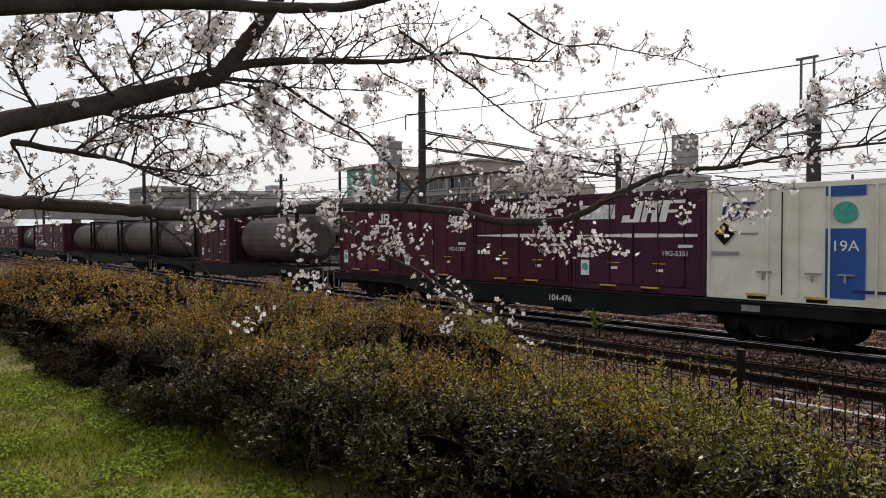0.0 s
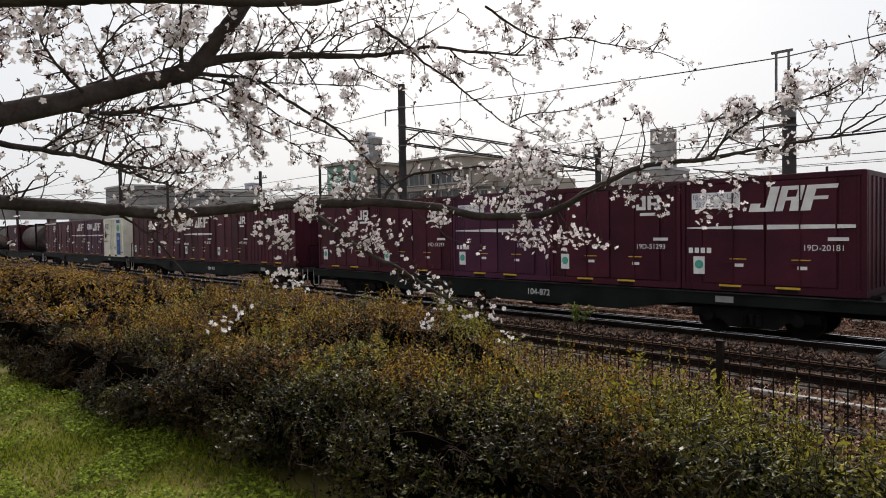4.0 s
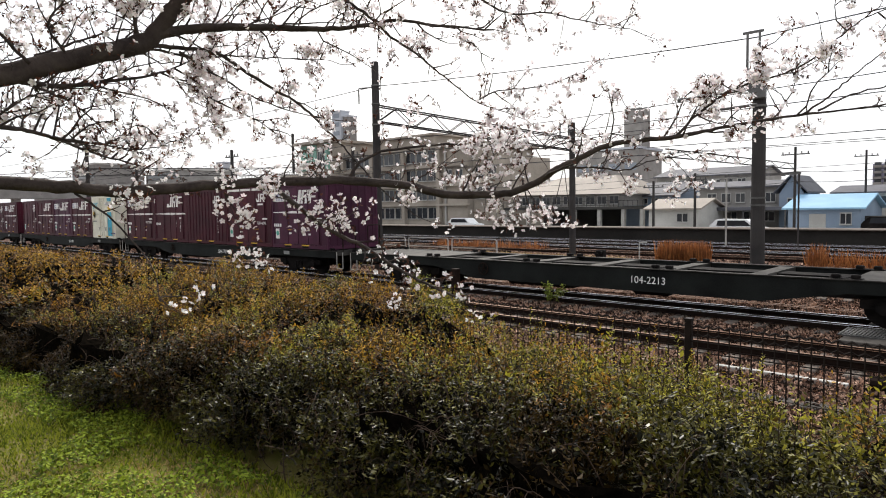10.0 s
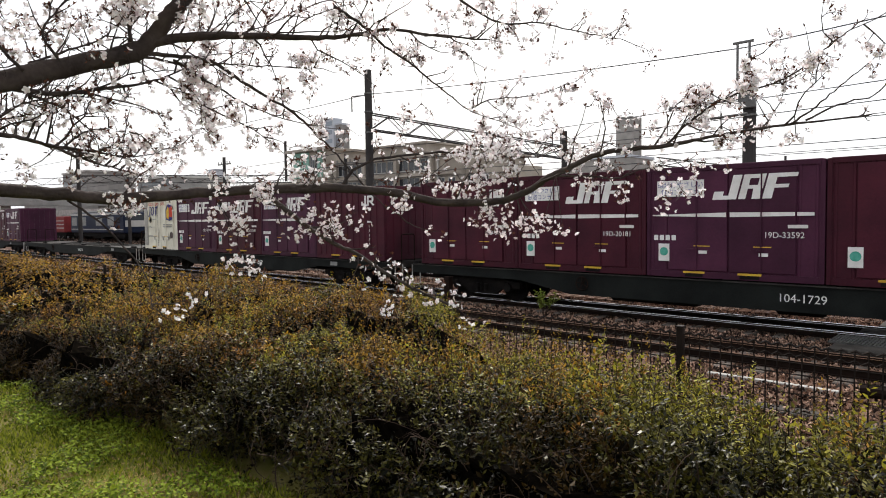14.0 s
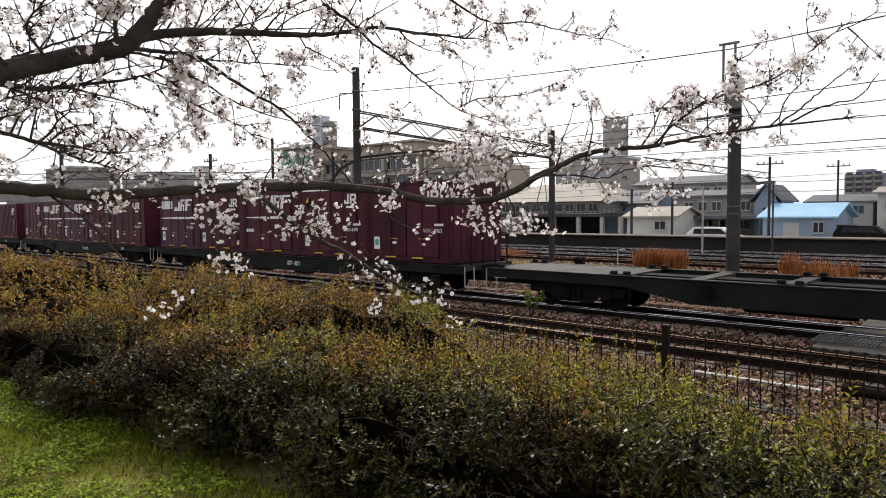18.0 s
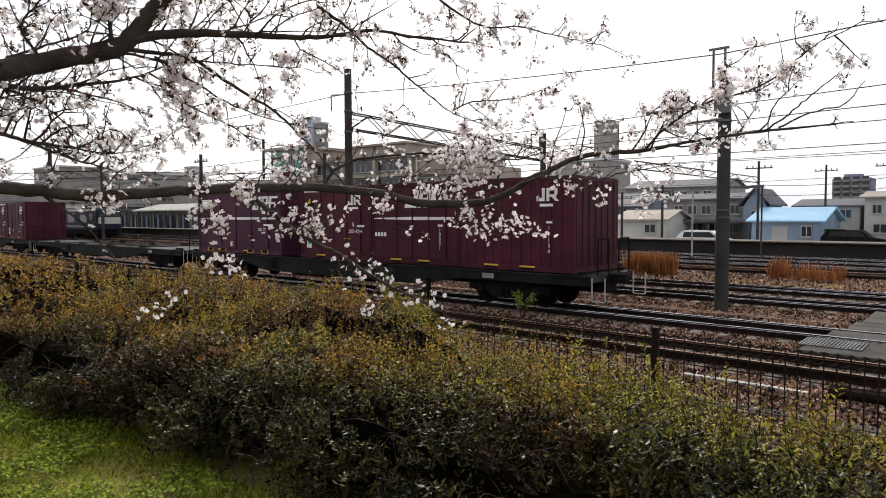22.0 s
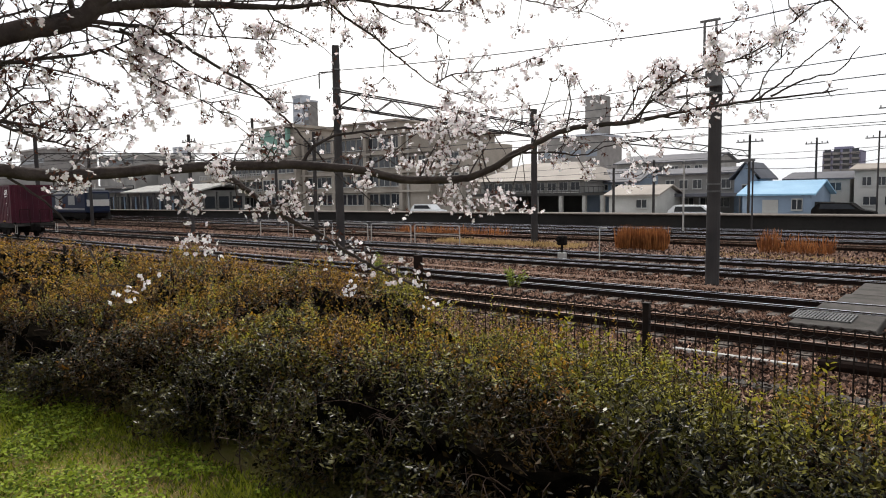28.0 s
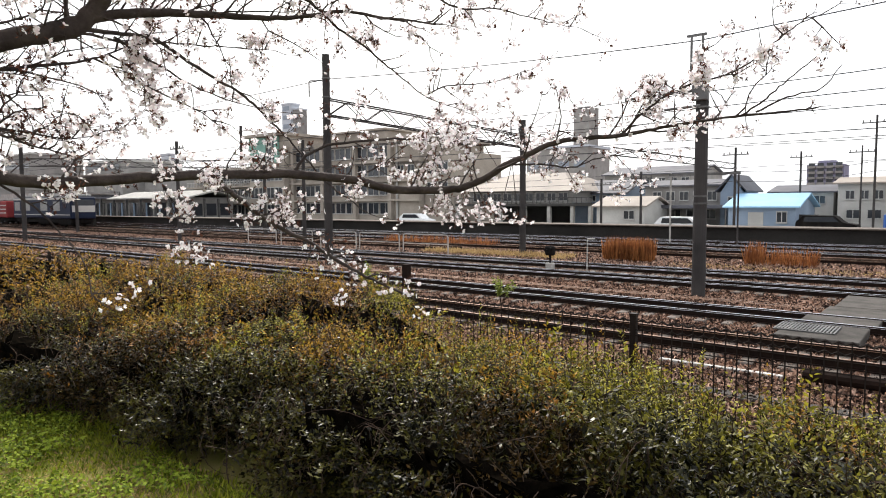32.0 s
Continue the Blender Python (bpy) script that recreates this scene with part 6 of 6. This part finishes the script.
    "branch_b": ([(-2.60, 1.24, 3.108), (-2.59, 1.39, 3.120), (-2.58, 1.51, 3.120), (-2.56, 1.67, 3.035), (-2.53, 1.84, 2.956), (-2.51, 1.94, 2.880), (-2.48, 2.04, 2.785), (-2.45, 2.12, 2.690), (-2.40, 2.24, 2.559), (-2.30, 2.37, 2.437)], 0.0065, 0.0015),
    "branch_c": ([(-2.58, 1.77, 2.574), (-2.47, 1.79, 2.505), (-2.38, 1.84, 2.429), (-2.28, 1.88, 2.374), (-2.19, 1.93, 2.325), (-2.10, 1.97, 2.267), (-2.01, 2.01, 2.213), (-1.91, 2.06, 2.162), (-1.81, 2.11, 2.117)], 0.0085, 0.0030),
    "branch_d": ([(-2.41, 2.02, 2.620), (-2.38, 2.09, 2.705), (-2.31, 2.23, 2.759), (-2.18, 2.42, 2.779), (-2.06, 2.54, 2.771), (-1.88, 2.71, 2.750), (-1.76, 2.81, 2.782), (-1.59, 2.93, 2.809)], 0.006, 0.0012),
    "branch_e": ([(-2.52, 0.53, 2.780), (-2.58, 0.75, 2.768), (-2.62, 0.86, 2.759), (-2.66, 0.97, 2.735), (-2.69, 1.10, 2.694), (-2.69, 1.24, 2.665)], 0.008, 0.0015),
    "branch_f": ([(-1.66, 2.58, 2.650), (-1.56, 2.71, 2.648), (-1.47, 2.79, 2.637), (-1.37, 2.86, 2.676), (-1.21, 2.96, 2.703)], 0.004, 0.0012),
    "branch_g": ([(-1.24, 2.78, 2.760), (-1.16, 2.79, 2.836), (-1.07, 2.81, 2.900), (-0.99, 2.82, 2.935), (-0.87, 2.83, 2.957), (-0.77, 2.83, 2.990), (-0.68, 2.82, 3.053), (-0.61, 2.81, 3.097), (-0.53, 2.82, 3.129)], 0.004, 0.001),
    "branch_i": ([(-2.26, 1.89, 3.351), (-2.23, 2.01, 3.291), (-2.21, 2.12, 3.223), (-2.16, 2.24, 3.150), (-2.13, 2.31, 3.095), (-2.10, 2.40, 3.040), (-2.05, 2.49, 2.969), (-1.95, 2.64, 2.908)], 0.005, 0.0012),
    "branch_j": ([(-2.76, 1.02, 2.559), (-2.67, 1.10, 2.473), (-2.58, 1.16, 2.364), (-2.50, 1.19, 2.262), (-2.44, 1.18, 2.163)], 0.0035, 0.001),
    "branch_k": ([(-2.00, 2.29, 3.456), (-1.94, 2.45, 3.371), (-1.86, 2.54, 3.329), (-1.77, 2.63, 3.336), (-1.66, 2.73, 3.305), (-1.55, 2.83, 3.271), (-1.48, 2.89, 3.255)], 0.004, 0.001),
    "branch_l": ([(-2.64, 0.88, 3.020), (-2.66, 1.01, 3.089), (-2.66, 1.12, 3.151), (-2.67, 1.19, 3.222), (-2.65, 1.30, 3.316)], 0.004, 0.001),
    "branch_m": ([(-2.60, 1.20, 3.141), (-2.61, 1.20, 3.222), (-2.63, 1.21, 3.331)], 0.004, 0.001),
    "branch_n": ([(-2.64, 0.86, 2.922), (-2.70, 1.01, 2.879), (-2.77, 1.17, 2.775)], 0.004, 0.001),
    "branch_o": ([(-2.63, 0.82, 2.925), (-2.65, 0.96, 2.928), (-2.65, 1.13, 2.970), (-2.65, 1.28, 3.012), (-2.64, 1.41, 3.074)], 0.008, 0.002),
    "branch_p": ([(-2.60, 1.25, 3.097), (-2.59, 1.42, 3.089), (-2.56, 1.59, 3.116), (-2.51, 1.77, 3.127), (-2.44, 1.96, 3.138)], 0.004, 0.001),
    "branch_q": ([(-2.05, 2.49, 2.969), (-1.98, 2.57, 3.020), (-1.84, 2.69, 3.031), (-1.68, 2.81, 3.088)], 0.003, 0.001),
    "branch_s": ([(-2.63, 1.41, 2.987), (-2.64, 1.57, 2.923), (-2.63, 1.73, 2.866), (-2.59, 1.94, 2.715)], 0.003, 0.001),
    "branch_t": ([(-2.58, 0.62, 2.88), (-2.58, 0.57, 2.98), (-2.59, 0.55, 3.07), (-2.57, 0.60, 3.18)], 0.005, 0.001),
    "branch_u": ([(-2.56, 0.84, 2.97), (-2.59, 0.76, 3.08), (-2.61, 0.73, 3.17), (-2.61, 0.77, 3.28)], 0.005, 0.001),
    "branch_v": ([(-2.57, 0.95, 3.03), (-2.59, 0.91, 3.12), (-2.57, 0.98, 3.23), (-2.54, 1.10, 3.32)], 0.004, 0.001),
    "branch_w": ([(-2.52, 1.17, 3.12), (-2.51, 1.16, 3.24), (-2.50, 1.17, 3.36)], 0.005, 0.001),
    "branch_x": ([(-2.65, 0.55, 2.80), (-2.70, 0.60, 2.71), (-2.75, 0.65, 2.63)], 0.004, 0.001),
    "branch_y": ([(-2.67, 0.74, 2.78), (-2.68, 0.84, 2.87), (-2.68, 1.00, 2.93), (-2.68, 1.14, 2.93)], 0.004, 0.001),
    "branch_z": ([(-2.67, 0.93, 2.75), (-2.69, 1.08, 2.74), (-2.70, 1.24, 2.73), (-2.68, 1.43, 2.79)], 0.0045, 0.001),
    "branch_aa": ([(-2.55, 1.34, 3.09), (-2.57, 1.56, 3.00), (-2.57, 1.78, 2.93), (-2.51, 2.03, 2.89)], 0.004, 0.001),
    "branch_ab": ([(-2.43, 1.70, 3.22), (-2.41, 1.80, 3.33), (-2.35, 1.94, 3.41), (-2.27, 2.13, 3.44)], 0.0035, 0.001),
    "bare_1": ([(-0.81, 2.92, 2.817), (-0.73, 2.91, 2.862), (-0.68, 2.91, 2.906), (-0.59, 2.89, 2.971), (-0.52, 2.89, 3.028)], 0.003, 0.001),
    "bare_2": ([(-0.76, 2.93, 2.821), (-0.65, 2.92, 2.869), (-0.54, 2.92, 2.889), (-0.48, 2.91, 2.966)], 0.003, 0.001),
    "bare_3": ([(-1.83, 2.72, 2.748), (-1.73, 2.80, 2.811), (-1.62, 2.87, 2.898)], 0.002, 0.001),
}
BUNCHES = []
BUNCHES += [(-2.41, 1.51, 2.32, 1.3), (-2.42, 1.33, 2.19, 0.8), (-2.42, 1.25, 2.11, 0.8), (-2.48, 1.48, 2.49, 1.0), (-2.45, 1.52, 2.45, 1.0), (-2.66, 1.19, 2.55, 1.0), (-2.65, 1.22, 2.54, 0.9), (-2.32, 1.86, 2.43, 1.2), (-2.27, 1.90, 2.42, 1.1), (-2.37, 1.83, 2.49, 1.0), (-2.13, 1.95, 2.27, 1.0), (-2.07, 2.00, 2.25, 1.1), (-2.01, 2.05, 2.22, 1.1), (-1.92, 2.08, 2.17, 1.0), (-1.84, 2.13, 2.16, 1.1), (-2.08, 1.98, 2.11, 0.9)]
BUNCHES += [(-1.78, 2.13, 2.07, 0.6), (-1.90, 2.43, 2.48, 1.2), (-1.84, 2.47, 2.42, 1.2), (-1.76, 2.51, 2.44, 1.2), (-1.69, 2.55, 2.44, 1.1), (-1.62, 2.60, 2.41, 1.1), (-1.95, 2.42, 2.58, 1.0), (-1.23, 2.85, 2.53, 1.3), (-1.54, 2.73, 2.62, 1.0), (-1.44, 2.80, 2.56, 1.0), (-1.31, 2.89, 2.66, 1.0), (-1.19, 2.97, 2.68, 1.0), (-1.89, 2.69, 2.85, 1.5), (-1.85, 2.71, 2.90, 1.2), (-1.96, 2.64, 2.84, 1.2)]
BUNCHES += [(-1.94, 2.61, 3.05, 1.2), (-1.84, 2.69, 3.03, 1.1), (-1.74, 2.76, 3.01, 1.0), (-2.21, 2.27, 2.96, 1.1), (-2.23, 2.25, 2.92, 0.9), (-1.42, 2.74, 2.88, 1.1), (-1.31, 2.77, 2.84, 1.3), (-1.24, 2.79, 2.79, 1.1), (-1.50, 2.66, 2.76, 1.0), (-0.96, 2.87, 2.79, 1.3), (-0.90, 2.89, 2.80, 1.0), (-1.02, 2.86, 2.76, 1.0), (-0.79, 2.92, 2.76, 1.0), (-0.95, 2.82, 2.99, 1.0), (-0.84, 2.81, 3.11, 1.0), (-0.71, 2.87, 2.98, 1.3)]
BUNCHES += [(-0.81, 2.82, 3.01, 1.0), (-1.11, 2.78, 2.95, 0.9), (-2.70, 1.21, 2.79, 1.3), (-2.68, 1.30, 2.78, 1.4), (-2.68, 1.37, 2.73, 1.4), (-2.71, 1.25, 2.69, 1.2), (-2.64, 1.45, 2.81, 1.0), (-2.62, 1.62, 2.68, 1.2), (-2.58, 1.72, 2.64, 1.2), (-2.51, 1.88, 2.69, 1.2), (-2.48, 1.92, 2.68, 1.0), (-2.63, 1.41, 2.98, 1.0), (-2.65, 1.17, 3.02, 1.1), (-2.67, 0.96, 3.11, 1.2), (-2.67, 0.83, 3.04, 1.2), (-2.69, 0.88, 3.15, 1.2)]
BUNCHES += [(-2.68, 1.05, 3.18, 1.1), (-2.65, 0.82, 3.15, 1.2), (-2.71, 0.99, 2.88, 1.0), (-2.70, 0.85, 2.82, 1.0), (-2.70, 1.11, 2.87, 1.1), (-2.71, 0.88, 2.67, 1.0), (-2.71, 1.01, 2.66, 1.0), (-2.51, 1.64, 3.18, 1.0), (-2.63, 1.54, 2.79, 1.0), (-2.30, 2.04, 3.14, 0.9), (-2.23, 2.02, 3.32, 1.0), (-2.28, 1.90, 3.33, 1.0), (-2.42, 2.06, 2.84, 1.0), (-2.46, 2.00, 2.71, 1.0), (-2.03, 2.32, 3.34, 1.0), (-1.89, 2.54, 3.26, 1.0)]
BUNCHES += [(-1.73, 2.69, 3.22, 1.0), (-1.54, 2.81, 3.28, 1.0), (-2.27, 2.20, 2.56, 0.9), (-2.10, 2.35, 2.60, 1.0)]
BUNCHES += [(-2.18, 2.40, 2.65, 1.1), (-2.14, 2.44, 2.61, 1.2), (-2.08, 2.49, 2.63, 1.1), (-2.02, 2.54, 2.54, 1.2), (-1.98, 2.57, 2.51, 1.2), (-1.93, 2.61, 2.50, 1.1), (-1.87, 2.66, 2.45, 1.0), (-1.81, 2.70, 2.42, 1.0), (-2.04, 2.52, 2.45, 1.2), (-1.99, 2.56, 2.41, 1.1), (-1.83, 2.68, 2.48, 0.9), (-2.10, 2.47, 2.57, 1.1), (-1.31, 2.97, 2.54, 1.2), (-1.23, 3.00, 2.57, 0.9), (-1.62, 2.81, 2.62, 0.9), (-2.45, 1.51, 2.52, 1.0), (-2.44, 1.52, 2.46, 1.0), (-2.27, 1.77, 2.53, 1.1), (-2.24, 1.81, 2.47, 1.2), (-2.30, 1.73, 2.44, 1.0), (-2.20, 1.86, 2.44, 1.2), (-2.17, 1.90, 2.51, 1.1), (-2.22, 1.84, 2.52, 1.0), (-2.61, 1.18, 2.54, 1.3), (-2.40, 1.58, 2.30, 1.1), (-2.43, 1.53, 2.35, 0.9)]
bm = bmesh.new()
tube(bm, [(0, 0, -0.25), (0.02, 0.02, 0.2), (-0.03, 0.05, 0.8), (-0.08, 0.12, 1.4), (-0.1, 0.15, 1.75)], [0.30, 0.22, 0.18, 0.16, 0.13], 14)
part("trunk", bm, "bark", tree, "thick dark cherry trunk", smooth=True)
rt = random.Random(77)
twig = bmesh.new()
twig2 = bmesh.new()
spots = []


def spur(p, d, length, r, level):
    """A crooked twig with smaller ones; notes where flowers sit."""
    pts, q, dd = [p], p.copy(), d.copy()
    k = max(3, int(length / 0.05))
    for i in range(k):
        dd = (dd + Vector((rt.gauss(0, 0.22), rt.gauss(0, 0.22), rt.gauss(0.02, 0.22)))).normalized()
        q = q + dd * (length / k)
        pts.append(q.copy())
        if level > 0 and rt.random() < 0.42:
            side = dd.cross(Vector((rt.gauss(0, 1), rt.gauss(0, 1), rt.gauss(0, 1)))).normalized()
            spur(q.copy(), (dd * 0.6 + side).normalized(), length * rt.uniform(0.25, 0.5), r * 0.6, level - 1)
        if rt.random() < 0.50:
            spots.append((q.copy(), dd.copy()))
    spots.append((q.copy(), dd.copy()))
    tube(twig, pts, [r * (1 - 0.7 * i / k) for i in range(k + 1)], 4)


RATE = {"low_limb": 0.30, "upper_limb": 0.14, "top_limb": 0.22, "branch_a": 0.8, "branch_b": 0.5, "branch_c": 0.30, "branch_d": 0.5, "branch_e": 0.8, "branch_g": 0.4, "branch_j": 0.15, "branch_l": 0.9, "branch_n": 0.8, "branch_o": 0.9, "branch_p": 0.8, "branch_s": 0.6, "branch_t": 0.9, "branch_u": 0.9, "branch_v": 0.9, "branch_w": 0.5, "branch_x": 0.8, "branch_y": 0.9, "branch_z": 0.9}
for name, (pts, r0, r1) in BOUGHS.items():
    line = smooth_line(pts, 5)
    nn = len(line)
    jit = [p + Vector((rt.gauss(0, 0.0015), rt.gauss(0, 0.0015), rt.gauss(0, 0.002))) for p in line]
    limb_ = "limb" in name
    bm = bmesh.new()
    tube(bm, [TO @ p for p in jit], [(r0 + (r1 - r0) * (i / (nn - 1)) ** (1.5 if name == 'low_limb' else 0.8)) * (1.0 if limb_ else 1.4) + rt.uniform(0, 0.06) * r0 for i in range(nn)], 10 if r0 > 0.011 else 6)
    part("limb" if "limb" in name else "twig" if "bare" in name else "branch", bm, "bark", tree, smooth=True)
    if "bare" in name:
        continue
    limb = "limb" in name
    for i in range(1, nn - 1):
        p = jit[i]
        if p.y < 0.25:
            continue
        d = (jit[i + 1] - jit[i - 1]).normalized()
        if rt.random() < RATE.get(name, 0.55):
            side = d.cross(Vector((rt.gauss(0, 1), rt.gauss(0, 1), rt.gauss(0, 1)))).normalized()
            if name in ("low_limb", "branch_e", "branch_n", "branch_j") or rt.random() < 0.5:
                side.z = abs(side.z)
            spur(p.copy(), (d * 0.6 + side).normalized(), rt.uniform(0.10, 0.34) if r0 > 0.007 and name != "branch_c" else rt.uniform(0.05, 0.17), 0.0042 if r0 > 0.007 else 0.0030, 2)
        if not limb and rt.random() < 0.25:
            spots.append((p.copy(), d.copy()))
    if not limb and name != "branch_j":
        spur(jit[-1].copy(), (jit[-1] - jit[-2]).normalized(), 0.16, 0.0020, 1)
twig.transform(TO)
part("twig_work", twig, "bark", tree)["kind"] = "stuff"

# flowers: five cupped petals each, in loose bunches
bunch = []
for x, y, z, w in BUNCHES:
    p = Vector((x, y, z))
    d = Vector((rt.gauss(0, 1), rt.gauss(0, 1), 0.4)).normalized()
    near_ = min(spots, key=lambda q: (q[0] - p).length_squared)[0]
    if (near_ - p).length < 0.25:
        tube(twig2, [TO @ near_, TO @ (near_.lerp(p, 0.5) + Vector((0, 0, -0.01))), TO @ p], [0.0022, 0.0018, 0.001], 4)
    for k in range(int(6 * w)):
        bunch.append((p + Vector((rt.gauss(0, 0.021 * w), rt.gauss(0, 0.021 * w), rt.gauss(0, 0.020 * w))), d, 1.0))
part("spur_work", twig2, "bark", tree)["kind"] = "stuff"
pc_, pax, pay, pf_, bc, bax, bay, bf_ = [], [], [], [], [], [], [], []
spots = [q for q in spots if q[0].z > 2.06 and not (q[0].x < -2.15 and q[0].y < 1.75 and q[0].z < 2.36)]
WOOD = [(q, rad) for name, rad in (("upper_limb", 0.085), ("top_limb", 0.07), ("low_limb", 0.05), ("branch_a", 0.05), ("branch_b", 0.035)) for q in smooth_line(BOUGHS[name][0], 4)]
for p, d, sure in [(p, d, 0.0) for p, d in spots] + bunch:
    if not sure and any((p - q).length < rad for q, rad in WOOD):
        continue
    dens = 0.5 + 0.5 * noise.noise((p.x * 2.2, p.y * 2.2, p.z * 2.2 + 3)) * 1.6
    if rt.random() > 0.40 + dens * 0.45:
        dens = -1.0
    for k in range(rt.choice((1, 2, 2, 3)) if sure else rt.choice((2, 3, 4, 5, 6)) if rt.random() < dens - 0.24 else rt.choice((0, 0, 0, 1, 1))):
        o = Vector((rt.gauss(0, 1), rt.gauss(0, 1), rt.gauss(-0.1, 1))).normalized()
        c = p + o * rt.uniform(0.010, 0.040)
        f = (o + Vector((rt.gauss(0, 0.4), rt.gauss(0, 0.4), rt.gauss(0, 0.4)))).normalized()
        u = f.orthogonal().normalized()
        v = f.cross(u)
        cup = rt.uniform(0.1, 0.8)
        s = rt.uniform(0.0050, 0.0070)
        for j in range(5):
            a = 2 * math.pi * j / 5
            r = (u * math.cos(a) + v * math.sin(a) + f * cup).normalized()
            w = f.cross(r).normalized()
            pc_.append(c)
            pax.append(r * s)
            pay.append(w * s * 0.78)
            pf_.append(f * s * rt.uniform(0.0, 0.5))
        bc.append(c - f * 0.008)
        bax.append(f * 0.011)
        bay.append(u * 0.0022)
        bf_.append(v * 0.001)
    for k in range(rt.choice((2, 3, 4, 5))):
        o = (d + Vector((rt.gauss(0, 0.7), rt.gauss(0, 0.7), rt.gauss(0.2, 0.7)))).normalized()
        s = rt.uniform(0.0040, 0.0085)
        bc.append(p + o * s * 1.2)
        bax.append(o * s)
        bay.append(o.orthogonal().normalized() * s * 0.40)
        bf_.append(Vector((0, 0, s * 0.15)))
shift = np.array([[2.35, 1.0, -0.84]])
petals("blossom", np.array(pc_) + shift, np.array(pax), np.array(pay), np.array(pf_), "petal", tree, "white blossom with a faint pink tint")
cards("bud_foliage", np.array(bc) + shift, np.array(bax), np.array(bay), np.array(bf_), "bud", tree, "small reddish young leaves and buds")

# unseen crown, added over and behind the standing place to block sky light
rc = random.Random(5)
cl = bmesh.new()
cc = []
for k in range(16):
    a = radians(k * 22.5 + rc.uniform(-8, 8))
    reach = rc.uniform(3.2, 5.2)
    end = Vector((reach * math.cos(a), reach * math.sin(a), rc.uniform(2.9, 4.6)))
    end.y = min(end.y, 2.4)
    arc = smooth_line([(-0.1, 0.15, 1.7), Vector((-0.1, 0.15, 1.7)).lerp(end, 0.5) + Vector((0, 0, rc.uniform(0.7, 1.2))), end], 6)
    if max(p.y for p in arc) > 0.9:
        arc = [p + Vector((0, 0, 0.9 * max(0.0, p.y) / 2)) for p in arc]
    tube(cl, arc, [0.07 - 0.0045 * i for i in range(len(arc))], 6)
    for p in arc[4:]:
        for j in range(56):
            cc.append(p + Vector((rc.gauss(0, 0.55), rc.gauss(0, 0.55), abs(rc.gauss(0.1, 0.55)))))
cc = [p for p in cc if p.z > 2.75 + 0.55 * max(0.0, p.y)]
part("unseen_crown_limbs", cl, "bark", tree, smooth=True)["kind"] = "stuff"
cc = np.repeat(np.array(cc), 9, 0)
cc += 0.10 * rng.normal(size=cc.shape)
ca = unit(rng.normal(size=cc.shape))
cb = unit(np.cross(ca, rng.normal(size=cc.shape)))
petals("unseen_crown_blossom", cc, ca * 0.026, cb * 0.030, cb * 0.0, "petal", tree, "unseen white blossom added overhead to block sky light")

# ---- what moves ----
RUN = [(0.0, 2.28), (1.0, 12.75), (2.0, 23.15), (4.5, 48.1), (5.0, 53.0), (6.0, 62.65), (8.0, 81.75), (9.0, 91.15), (11.5, 114.25), (12.0, 118.97), (13.0, 128.15), (14.0, 137.65), (15.0, 147.0), (17.0, 165.7), (18.0, 174.95), (19.0, 184.35), (20.0, 193.55), (21.5, 207.0), (23.0, 219.6), (25.5, 236.8), (28.0, 252.4), (30.0, 263.0), (32.0, 271.5)]


def motions():
    for ob, x, y, z in rolling:
        walk(ob, [(t, pose(x - s, y, z)) for t, s in RUN])


motions()
